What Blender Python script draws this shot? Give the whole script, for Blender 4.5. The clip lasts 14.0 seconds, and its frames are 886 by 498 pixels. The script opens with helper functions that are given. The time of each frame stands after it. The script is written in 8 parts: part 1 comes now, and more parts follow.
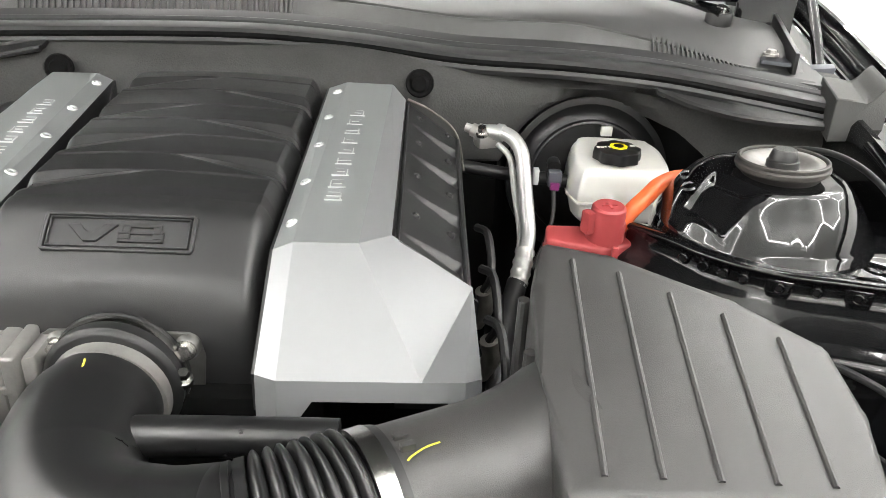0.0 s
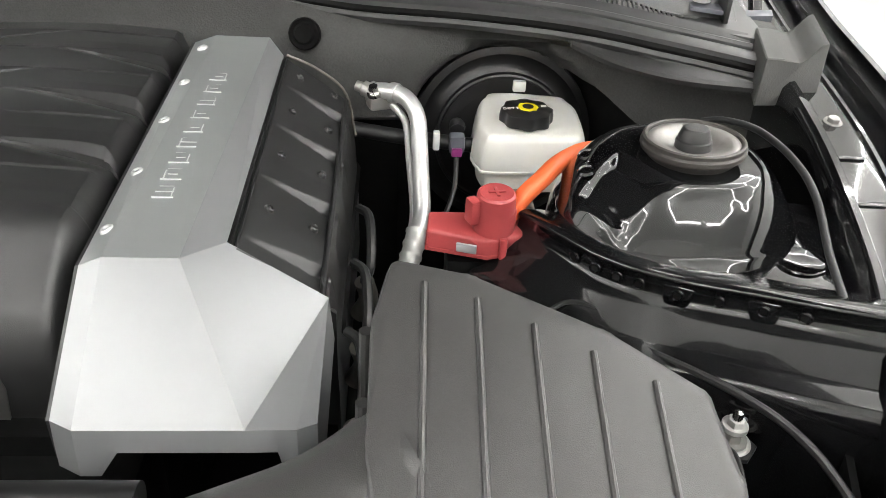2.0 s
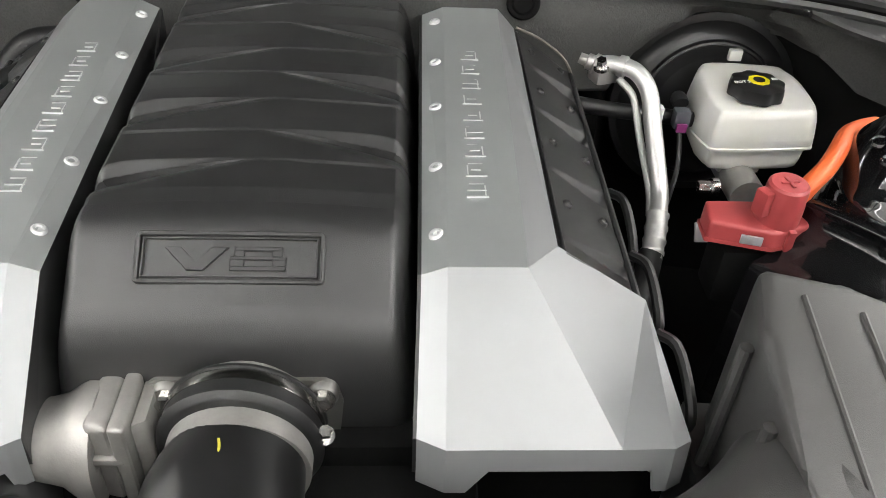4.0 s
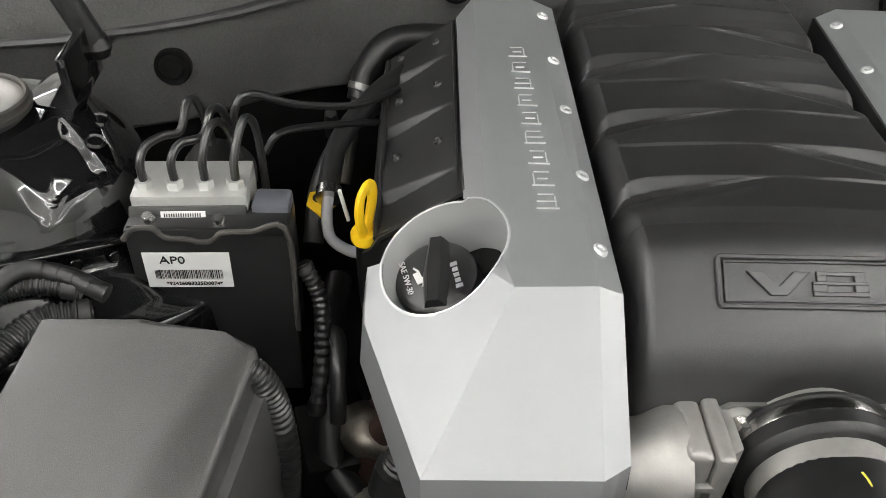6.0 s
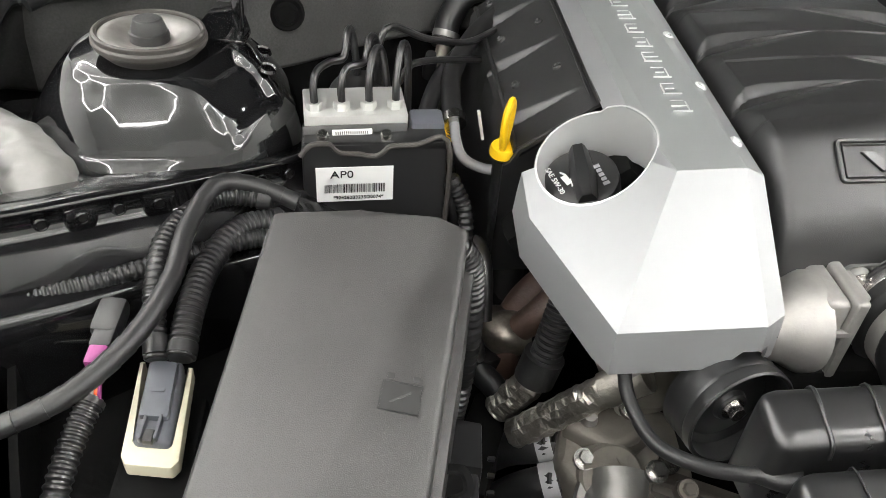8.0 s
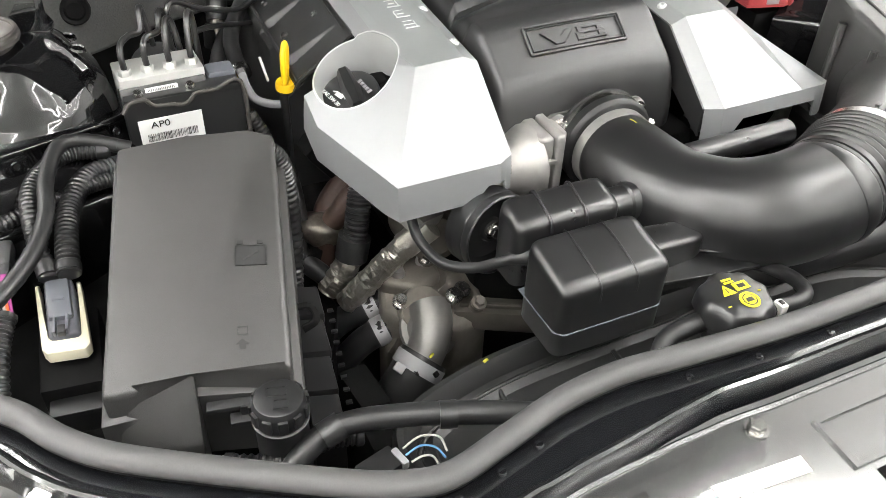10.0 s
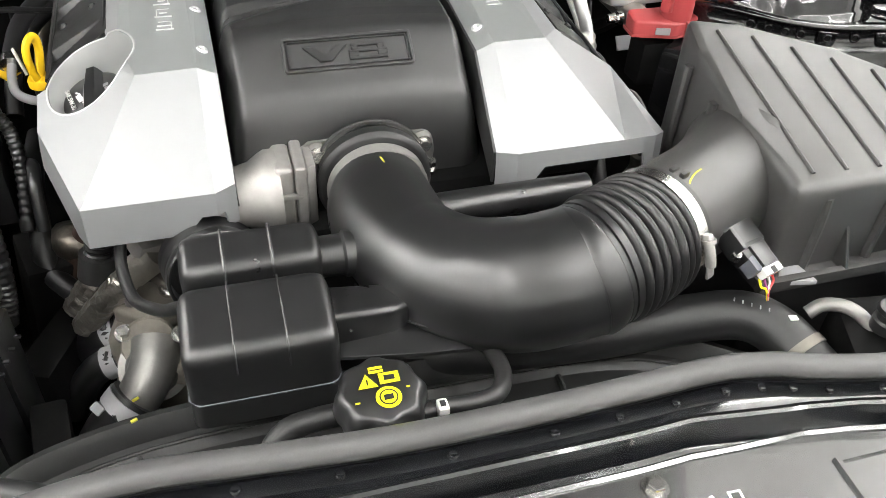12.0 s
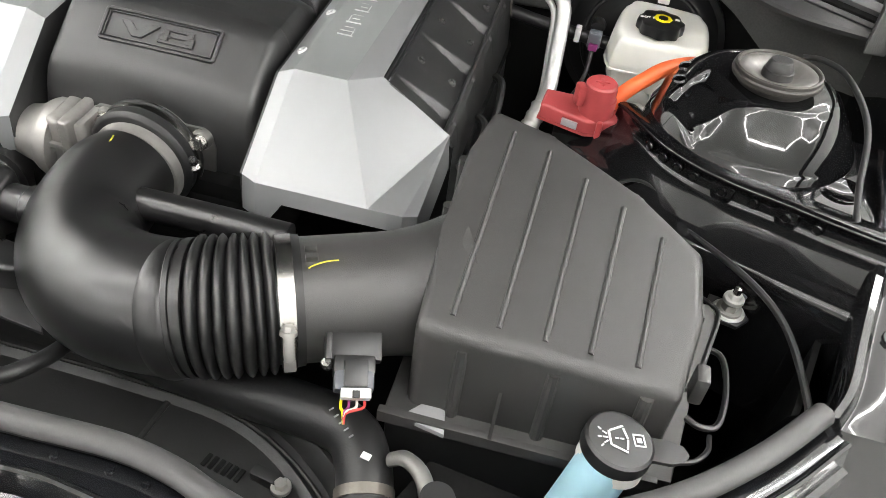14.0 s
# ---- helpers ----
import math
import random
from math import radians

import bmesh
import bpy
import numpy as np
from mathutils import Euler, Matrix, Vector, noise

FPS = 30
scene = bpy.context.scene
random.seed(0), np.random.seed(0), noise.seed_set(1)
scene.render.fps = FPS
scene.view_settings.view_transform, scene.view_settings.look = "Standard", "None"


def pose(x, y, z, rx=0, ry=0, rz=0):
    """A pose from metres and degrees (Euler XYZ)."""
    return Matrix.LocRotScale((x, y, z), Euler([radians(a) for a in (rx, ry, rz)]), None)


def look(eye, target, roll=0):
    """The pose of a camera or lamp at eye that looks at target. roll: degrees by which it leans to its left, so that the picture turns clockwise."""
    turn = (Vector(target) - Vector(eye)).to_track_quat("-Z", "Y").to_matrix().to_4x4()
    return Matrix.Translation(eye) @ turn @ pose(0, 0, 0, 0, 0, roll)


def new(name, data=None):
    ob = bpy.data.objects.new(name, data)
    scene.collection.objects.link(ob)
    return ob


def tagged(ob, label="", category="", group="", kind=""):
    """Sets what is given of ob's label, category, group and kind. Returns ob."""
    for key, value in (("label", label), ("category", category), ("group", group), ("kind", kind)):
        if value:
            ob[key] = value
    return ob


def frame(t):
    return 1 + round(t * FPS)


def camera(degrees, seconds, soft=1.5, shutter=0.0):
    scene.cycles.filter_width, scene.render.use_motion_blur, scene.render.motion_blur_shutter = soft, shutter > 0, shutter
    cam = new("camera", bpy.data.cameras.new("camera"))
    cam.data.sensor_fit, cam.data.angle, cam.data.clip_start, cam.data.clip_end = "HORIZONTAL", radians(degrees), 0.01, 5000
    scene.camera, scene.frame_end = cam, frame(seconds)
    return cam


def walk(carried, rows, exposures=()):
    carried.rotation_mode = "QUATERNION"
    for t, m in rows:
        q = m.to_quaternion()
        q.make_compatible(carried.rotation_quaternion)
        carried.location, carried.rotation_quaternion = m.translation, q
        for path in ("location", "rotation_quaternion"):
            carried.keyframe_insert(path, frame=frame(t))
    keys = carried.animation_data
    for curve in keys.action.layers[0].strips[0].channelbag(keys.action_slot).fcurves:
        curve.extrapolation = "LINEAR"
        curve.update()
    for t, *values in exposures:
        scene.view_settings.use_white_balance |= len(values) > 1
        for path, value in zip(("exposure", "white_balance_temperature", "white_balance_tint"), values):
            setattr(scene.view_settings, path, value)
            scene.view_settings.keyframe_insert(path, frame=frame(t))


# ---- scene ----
EXPOSURES = [(0.0, -0.06), (0.5, -0.24), (1.0, -0.28), (2.0, -0.28), (4.5, -0.45), (6.0, -0.58), (6.5, -0.58), (7.0, -0.32), (7.5, -0.18), (10.0, 0.14), (11.5, 0.12), (12.5, 0.03), (13.0, -0.10), (14.0, -0.27)]
cam = camera(57.32, 14.0, soft=0.65)
# seconds, eye, target, roll
PATH = [
    (0, (0.2517, 0.0001, 1.2577), (0.2814, 0.8889, 0.8002), 2.66),
    (0.5, (0.2596, 0.0227, 1.2623), (0.2999, 0.9134, 0.8093), 2.64),
    (1, (0.2759, 0.0407, 1.2660), (0.3262, 0.9270, 0.8058), 2.80),
    (1.5, (0.3021, 0.0834, 1.2741), (0.3589, 0.9378, 0.7576), 3.19),
    (2, (0.3541, 0.1276, 1.2805), (0.4159, 0.9591, 0.7283), 3.39),
    (2.2, (0.3623, 0.1399, 1.2761), (0.4295, 0.9662, 0.7169), 3.47),
    (4.3, (0.0454, 0.1889, 1.3085), (0.0988, 0.9706, 0.6871), 3.04),
    (4.5, (0.0023, 0.1846, 1.3157), (0.0603, 0.9654, 0.6935), 3.40),
    (5, (-0.1034, 0.1836, 1.3079), (-0.0601, 0.9641, 0.6841), 2.70),
    (5.5, (-0.1773, 0.1910, 1.3094), (-0.1420, 0.9654, 0.6776), 2.44),
    (5.8, (-0.2351, 0.2047, 1.3005), (-0.1971, 0.9803, 0.6705), 2.62),
    (6, (-0.2753, 0.2281, 1.2994), (-0.2386, 0.9934, 0.6568), 2.98),
    (6.5, (-0.3670, 0.2560, 1.2770), (-0.3309, 1.0255, 0.6393), 2.83),
    (7, (-0.4188, 0.2292, 1.2604), (-0.3607, 0.9964, 0.6216), 3.68),
    (7.5, (-0.4406, 0.1839, 1.2577), (-0.3602, 0.9531, 0.6238), 4.20),
    (7.7, (-0.4499, 0.1650, 1.2649), (-0.3555, 0.9300, 0.6279), 4.41),
    (9.8, (-0.5334, -0.0912, 1.3337), (-0.1986, 0.6067, 0.7006), 2.31),
    (10, (-0.5194, -0.0922, 1.3308), (-0.1764, 0.6010, 0.6970), 2.36),
    (10.5, (-0.4473, -0.0893, 1.3315), (-0.0976, 0.6020, 0.6992), 2.16),
    (11, (-0.3298, -0.0758, 1.3280), (0.0228, 0.6142, 0.6960), 2.41),
    (11.5, (-0.2435, -0.0726, 1.3125), (0.0970, 0.6208, 0.6774), 3.30),
    (12, (-0.1371, -0.1047, 1.3110), (0.1032, 0.6229, 0.6685), 3.53),
    (12.5, (0.0065, -0.1155, 1.3325), (0.1560, 0.6310, 0.6841), 4.05),
    (13, (0.1622, -0.0716, 1.3451), (0.2194, 0.6800, 0.6880), 4.58),
    (13.5, (0.2902, -0.0556, 1.3502), (0.2541, 0.6930, 0.6883), 6.78),
    (14, (0.4239, -0.0514, 1.3682), (0.3089, 0.6808, 0.6969), 8.02),
]
walk(cam, [(t, look(eye, target, roll)) for t, eye, target, roll in PATH], EXPOSURES)

# ------------------------------------------------------------- light
world = bpy.data.worlds.new("garage_air")
scene.world = world
world.use_nodes = True
world.node_tree.nodes["Background"].inputs[0].default_value = (1.0, 0.97, 0.93, 1)
world.node_tree.nodes["Background"].inputs[1].default_value = 0.05


# ------------------------------------------------------------- materials
def mat(name, base, rough=0.5, metal=0.0, coat=0.0, vary=0.12, grain=0.0, grain_scale=900.0,
        wear=0.1, wear_scale=18.0, emit=None, sss=0.0, trans=0.0, spec=0.5, speck=0.0):
    m = bpy.data.materials.new(name)
    m.use_nodes = True
    nt = m.node_tree
    b = nt.nodes["Principled BSDF"]
    tc = nt.nodes.new("ShaderNodeTexCoord")
    big = nt.nodes.new("ShaderNodeTexNoise")
    big.inputs["Scale"].default_value = wear_scale
    big.inputs["Detail"].default_value = 6
    big.inputs["Roughness"].default_value = 0.65
    nt.links.new(tc.outputs["Object"], big.inputs["Vector"])
    fine = nt.nodes.new("ShaderNodeTexNoise")
    fine.inputs["Scale"].default_value = grain_scale
    fine.inputs["Detail"].default_value = 3
    nt.links.new(tc.outputs["Object"], fine.inputs["Vector"])
    ramp = nt.nodes.new("ShaderNodeMapRange")
    ramp.inputs["From Min"].default_value, ramp.inputs["From Max"].default_value = 0.3, 0.7
    ramp.inputs["To Min"].default_value, ramp.inputs["To Max"].default_value = 1 - vary, 1 + vary
    nt.links.new(big.outputs["Fac"], ramp.inputs["Value"])
    info = nt.nodes.new("ShaderNodeVectorMath")
    info.operation = "SCALE"
    info.inputs[0].default_value = base
    nt.links.new(ramp.outputs["Result"], info.inputs["Scale"])
    shade = info
    if speck:
        tone = nt.nodes.new("ShaderNodeMapRange")
        tone.inputs["From Min"].default_value, tone.inputs["From Max"].default_value = 0.35, 0.65
        tone.inputs["To Min"].default_value, tone.inputs["To Max"].default_value = 1 - speck, 1 + speck
        nt.links.new(fine.outputs["Fac"], tone.inputs["Value"])
        shade = nt.nodes.new("ShaderNodeVectorMath")
        shade.operation = "SCALE"
        nt.links.new(info.outputs["Vector"], shade.inputs[0])
        nt.links.new(tone.outputs["Result"], shade.inputs["Scale"])
    nt.links.new(shade.outputs["Vector"], b.inputs["Base Color"])
    rr = nt.nodes.new("ShaderNodeMapRange")
    rr.inputs["From Min"].default_value, rr.inputs["From Max"].default_value = 0.3, 0.7
    rr.inputs["To Min"].default_value, rr.inputs["To Max"].default_value = max(0.01, rough * (1 - wear)), min(1, rough * (1 + wear))
    nt.links.new(big.outputs["Fac"], rr.inputs["Value"])
    nt.links.new(rr.outputs["Result"], b.inputs["Roughness"])
    b.inputs["Metallic"].default_value = metal
    b.inputs["Specular IOR Level"].default_value = spec
    if coat:
        b.inputs["Coat Weight"].default_value = coat
        b.inputs["Coat Roughness"].default_value = 0.04
    if grain:
        bump = nt.nodes.new("ShaderNodeBump")
        bump.inputs["Strength"].default_value = grain
        bump.inputs["Distance"].default_value = 0.0006
        nt.links.new(fine.outputs["Fac"], bump.inputs["Height"])
        nt.links.new(bump.outputs["Normal"], b.inputs["Normal"])
    if sss:
        b.inputs["Subsurface Weight"].default_value = sss
        b.inputs["Subsurface Radius"].default_value = (0.01, 0.01, 0.008)
    if trans:
        b.inputs["Transmission Weight"].default_value = trans
    if emit:
        b.inputs["Emission Color"].default_value = (*emit[:3], 1)
        b.inputs["Emission Strength"].default_value = emit[3]
    return m


PLASTIC = mat("black_plastic", (0.024, 0.024, 0.0245), 0.40, grain=0.3, grain_scale=1400, spec=0.6, speck=0.1)
GRAINED = mat("grained_grey_black_plastic", (0.0405, 0.0395, 0.0390), 0.41, grain=0.32, grain_scale=1300, spec=0.6, speck=0.16, vary=0.10, wear=0.15, wear_scale=25)
RELIEF = mat("smooth_moulded_symbol", (0.022, 0.022, 0.022), 0.38)
MANIFOLD = mat("manifold_plastic", (0.022, 0.022, 0.0225), 0.38, grain=0.25, grain_scale=1500, spec=0.6, wear=0.04, speck=0.1)
SHROUD = mat("shroud_plastic", (0.016, 0.016, 0.016), 0.40, spec=0.42, grain=0.2, grain_scale=500)
NOSE = mat("semi_gloss_black_panel", (0.036, 0.036, 0.036), 0.18, spec=1.0, coat=0.7, wear=0.1, wear_scale=14, grain=0.02, grain_scale=300)
DUCT = mat("satin_duct_plastic", (0.0125, 0.0125, 0.013), 0.285, grain=0.03, grain_scale=300, spec=0.7, wear=0.05, vary=0.08)
SATIN = mat("satin_black_plastic", (0.0145, 0.0145, 0.015), 0.31, grain=0.05, grain_scale=600, spec=0.6, wear=0.03, vary=0.08)
# near-black for black parts, and for shade painted into gaps and deep parts
DEEP = mat("black_and_shade", (0.0035, 0.0035, 0.0035), 0.75, grain=0.3, grain_scale=200, spec=0.15)
RUBBER = mat("black_rubber", (0.013, 0.013, 0.0135), 0.44, grain=0.2, grain_scale=500)
SEAL = mat("grey_rubber_seal", (0.058, 0.057, 0.0575), 0.50, grain=0.10, grain_scale=900, speck=0.06)
GLOSS = mat("gloss_black_paint", (0.006, 0.006, 0.0065), 0.09, coat=1.0, spec=0.12, wear=0.5, wear_scale=30, grain=0.01, grain_scale=90)
LEDGE = mat("hazed_black_paint", (0.006, 0.0064, 0.0075), 0.12, coat=0.8, wear=0.4, wear_scale=22, vary=0.3)
CLAMPSTEEL = mat("dark_clamp_steel", (0.36, 0.355, 0.34), 0.20, metal=1.0, vary=0.1)
# darker copy of the dirty cast aluminium, with the resonators' shade painted in
SHADECAST = mat("shaded_cast_aluminium", (0.060, 0.054, 0.046), 0.55, metal=0.3, vary=0.35, grain=0.5, grain_scale=260)
GREYBAG = mat("grey_wrinkled_plastic", (0.17, 0.168, 0.16), 0.36, vary=0.2, grain=0.8, grain_scale=60)
DUSTY = mat("dusty_black_paint", (0.006, 0.006, 0.0065), 0.16, coat=0.5, spec=0.3, wear=0.15, wear_scale=25)
SILVER = mat("silver_paint", (0.325, 0.333, 0.34), 0.44, metal=0.5, vary=0.03, grain=0.1, grain_scale=1800)
COLLAR = mat("satin_grey_collar", (0.50, 0.51, 0.51), 0.42, metal=0.25, vary=0.04)
GREYMET = mat("grey_metallic_paint", (0.40, 0.42, 0.42), 0.42, metal=0.55, vary=0.04, grain=0.1, grain_scale=1800)
CAST = mat("cast_aluminium", (0.38, 0.37, 0.355), 0.52, metal=0.7, vary=0.22, grain=0.22, grain_scale=450)
CASTDARK = mat("grey_cast_elbow", (0.23, 0.226, 0.218), 0.48, metal=0.75, vary=0.18, grain=0.25, grain_scale=300)
DULLCAST = mat("dirty_cast_aluminium", (0.165, 0.152, 0.132), 0.55, metal=0.45, vary=0.3, grain=0.5, grain_scale=260)
STEEL = mat("bright_steel", (0.62, 0.61, 0.59), 0.25, metal=1.0, vary=0.1)
ALUTUBE = mat("brushed_aluminium", (0.74, 0.74, 0.73), 0.42, metal=0.75, vary=0.08, grain=0.15, grain_scale=700)
FOIL = mat("crinkled_foil", (0.40, 0.38, 0.34), 0.34, metal=0.9, vary=0.25, grain=1.6, grain_scale=220)
MAT = mat("firewall_mat", (0.050, 0.050, 0.048), 0.75, grain=0.8, grain_scale=420, vary=0.3, wear_scale=9, speck=0.12)
COWL = mat("cowl_plastic", (0.100, 0.100, 0.099), 0.48, grain=0.4, grain_scale=1000, speck=0.15)
WHITE = mat("white_label", (0.78, 0.78, 0.77), 0.45, vary=0.03)
INK = mat("black_ink", (0.012, 0.012, 0.012), 0.5, vary=0.02)
WHITEINK = mat("white_print", (0.75, 0.75, 0.74), 0.5, vary=0.05)
MILK = mat("milky_plastic", (0.78, 0.77, 0.73), 0.35, vary=0.05, sss=0.2)
RED = mat("red_plastic", (0.33, 0.050, 0.052), 0.42, vary=0.12, grain=0.15)
ORANGE = mat("orange_cable", (0.72, 0.13, 0.035), 0.45, vary=0.1)
YELLOW = mat("yellow_plastic", (0.80, 0.50, 0.012), 0.4, vary=0.06)
YELLOWINK = mat("yellow_print", (0.80, 0.68, 0.01), 0.5, vary=0.04)
CHALK = mat("yellow_chalk", (0.62, 0.56, 0.06), 0.8, vary=0.1)
BLUE = mat("pale_blue_neck", (0.36, 0.58, 0.68), 0.35, sss=0.25, vary=0.08)
TAN = mat("tan_paint", (0.35, 0.24, 0.10), 0.5, vary=0.15)
LIGHTGREY = mat("pale_grey_plastic", (0.30, 0.30, 0.31), 0.5, vary=0.08)
CONNGREY = mat("slate_grey_plastic", (0.09, 0.095, 0.11), 0.42, vary=0.08)
CREAM = mat("cream_plastic", (0.70, 0.66, 0.50), 0.45, vary=0.05)
MAGENTA = mat("magenta_plastic", (0.24, 0.035, 0.16), 0.45, vary=0.1)
SHIELD = mat("stained_heat_shield", (0.20, 0.18, 0.155), 0.38, metal=0.85, vary=0.45, grain=0.9, grain_scale=90, wear_scale=60)
RUST = mat("rusty_manifold", (0.050, 0.028, 0.021), 0.55, metal=0.2, vary=0.4, grain=0.8, grain_scale=200)
GALV = mat("galvanised_steel", (0.60, 0.60, 0.585), 0.48, metal=0.65, vary=0.12, grain=0.3)
DISH = mat("pale_mount_dish", (0.24, 0.23, 0.22), 0.34, metal=0.55, vary=0.2, wear_scale=60)
MOUNTRUBBER = mat("dusty_rubber", (0.042, 0.038, 0.035), 0.5, vary=0.15, grain=0.3)
WALLPAINT = mat("white_wall_paint", (0.80, 0.80, 0.79), 0.6, vary=0.03, grain=0.2, grain_scale=150)
CONCRETE = mat("pale_epoxy_floor", (0.62, 0.62, 0.61), 0.35, vary=0.08, wear_scale=2)
LED = mat("led_bar", (0.9, 0.9, 0.9), 0.5, emit=(1.0, 0.985, 0.955, 62.0))
GLASS = mat("windscreen_glass", (0.012, 0.014, 0.014), 0.03, spec=0.6)
WIRE_WHITE = mat("white_wire", (0.55, 0.54, 0.48), 0.5)
WIRE_BLUE = mat("blue_wire", (0.10, 0.25, 0.45), 0.5)
FELT = mat("black_felt_liner", (0.022, 0.022, 0.022), 0.9, grain=0.5, grain_scale=300, spec=0.2)
GLINT = mat("polished_marking", (0.70, 0.71, 0.71), 0.32, metal=0.45, vary=0.04)
SEALDARK = mat("dark_rubber_seal", (0.048, 0.048, 0.049), 0.5, grain=0.25, grain_scale=700)
FOAM = mat("grey_foam", (0.07, 0.07, 0.068), 0.85, grain=0.8, grain_scale=500, vary=0.15)
REDINK = mat("red_print", (0.6, 0.05, 0.05), 0.5)

# ------------------------------------------------------------- mesh tools
ORIGIN = {}


def finish(name, bm, material, smooth=35):
    bmesh.ops.recalc_face_normals(bm, faces=bm.faces)
    me = bpy.data.meshes.new(name)
    for f in bm.faces:
        f.smooth = smooth > 0
    if smooth > 0:
        lim = math.radians(smooth)
        for e in bm.edges:
            if len(e.link_faces) == 2 and e.calc_face_angle(0) > lim:
                e.smooth = False
    bm.to_mesh(me)
    bm.free()
    me.materials.append(material)
    return me


def thing(name, at, label, category, group="", kind=""):
    """An empty that carries a thing's parts."""
    ob = new(name)
    ob.empty_display_size = 0.02
    ob.location = at
    ORIGIN[ob.name] = Vector(at)
    return tagged(ob, label, category, group, kind)


def part(name, bm, material, parent, label="", smooth=35):
    """Links a bmesh, drawn in world places, as one mesh under a thing or a part."""
    at = ORIGIN[parent.name]
    bmesh.ops.translate(bm, verts=bm.verts, vec=-at)
    ob = new(name, finish(name, bm, material, smooth))
    ob.parent = parent
    ORIGIN[ob.name] = at
    return tagged(ob, label)


def solid(name, bm, material, label, category, at=None, group="", kind="", smooth=35):
    """A thing that is a single mesh."""
    if at is None:
        zs = [v.co.z for v in bm.verts]
        at = (sum(v.co.x for v in bm.verts) / len(bm.verts), sum(v.co.y for v in bm.verts) / len(bm.verts), min(zs))
    bmesh.ops.translate(bm, verts=bm.verts, vec=-Vector(at))
    ob = new(name, finish(name, bm, material, smooth))
    ob.location = at
    ORIGIN[ob.name] = Vector(at)
    return tagged(ob, label, category, group, kind)


def glide(pts, n):
    """n + 1 points on a smooth curve through pts."""
    p = [Vector(q) for q in pts]
    p = [2 * p[0] - p[1]] + p + [2 * p[-1] - p[-2]]
    out = []
    m = len(p) - 3
    for k in range(n + 1):
        u = k / n * m
        i = min(int(u), m - 1)
        s = u - i
        a, b, c, d = p[i:i + 4]
        out.append(0.5 * (2 * b + (c - a) * s + (2 * a - 5 * b + 4 * c - d) * s * s + (3 * b - 3 * c + d - a) * s ** 3))
    return out


def rings(bm, loops, closed=True, cap=True):
    """Skins a row of equal vertex loops."""
    vs = [[bm.verts.new(q) for q in loop] for loop in loops]
    n = len(vs[0])
    for a, b in zip(vs, vs[1:]):
        for i in range(n if closed else n - 1):
            j = (i + 1) % n
            bm.faces.new((a[i], a[j], b[j], b[i]))
    if cap and closed:
        bm.faces.new(vs[0][::-1])
        bm.faces.new(vs[-1])
    return vs


def thick_sheet(bm, t, away=(0, 0, -1)):
    """Gives an open sheet a thickness on the side that away points to."""
    bmesh.ops.recalc_face_normals(bm, faces=bm.faces)
    bm.normal_update()
    if sum((f.normal * f.calc_area() for f in bm.faces), Vector()).dot(Vector(away)) > 0:
        bmesh.ops.reverse_faces(bm, faces=bm.faces)
        bm.normal_update()
    bmesh.ops.solidify(bm, geom=bm.faces[:], thickness=t)
    return bm


def sweep(bm, pts, radius, n=24, seg=12, flat=1.0, cap=True):
    """A tube along a smooth curve; radius: a number or a function of 0..1. flat squeezes it in its second axis."""
    line = glide(pts, n) if n else [Vector(q) for q in pts]
    count = len(line)
    up = Vector((0, 0, 1))
    loops = []
    side = None
    for k, q in enumerate(line):
        d = (line[min(k + 1, count - 1)] - line[max(k - 1, 0)]).normalized()
        if side is None:
            side = d.cross(up) if abs(d.z) < 0.95 else d.cross(Vector((1, 0, 0)))
        side = (side - d * side.dot(d)).normalized()
        top = side.cross(d)
        r = radius(k / (count - 1)) if callable(radius) else radius
        loops.append([q + r * (math.cos(a) * side + flat * math.sin(a) * top) for a in [2 * math.pi * i / seg for i in range(seg)]])
    rings(bm, loops, True, cap)
    return bm


def tube(pts, radius, n=24, seg=12, flat=1.0, cap=True):
    return sweep(bmesh.new(), pts, radius, n, seg, flat, cap)


def loom(pts, radius, ribs, seg=12, depth=0.14):
    """A corrugated conduit with that many ribs."""
    n = ribs * 4
    return tube(pts, lambda u: radius * (1 - depth * (1 if int(round(u * n)) % 4 in (0, 1) else 0)), n, seg)


def lathe(profile, at, axis=(0, 0, 1), seg=40, bm=None, wobble=None, cap=True):
    """Turns rows of (radius, height) round an axis."""
    bm = bm or bmesh.new()
    q = Vector(axis).to_track_quat("Z", "Y").to_matrix()
    at = Vector(at)
    loops = []
    for r, h in profile:
        loop = []
        for i in range(seg):
            a = 2 * math.pi * i / seg
            rr = r * (wobble(a) if wobble else 1)
            loop.append(at + q @ Vector((max(rr, 1e-5) * math.cos(a), max(rr, 1e-5) * math.sin(a), h)))
        loops.append(loop)
    rings(bm, loops, cap=cap)
    bmesh.ops.remove_doubles(bm, verts=bm.verts, dist=1e-6)
    return bm


def box(center, size, bevel=0.002, turn=(0, 0, 0), bm=None, segments=2):
    own = bmesh.new()
    bmesh.ops.create_cube(own, size=1)
    bmesh.ops.scale(own, vec=size, verts=own.verts)
    if bevel:
        bmesh.ops.bevel(own, geom=own.edges[:], offset=min(bevel, min(size) * 0.45), segments=segments, affect="EDGES", profile=0.6)
    bmesh.ops.transform(own, matrix=pose(*center, *turn), verts=own.verts)
    if bm is None:
        return own
    join(bm, own)
    return bm


def join(bm, other):
    """Adds other to bm and frees it."""
    me = bpy.data.meshes.new("scrap")
    other.to_mesh(me)
    other.free()
    bm.from_mesh(me)
    bpy.data.meshes.remove(me)
    return bm


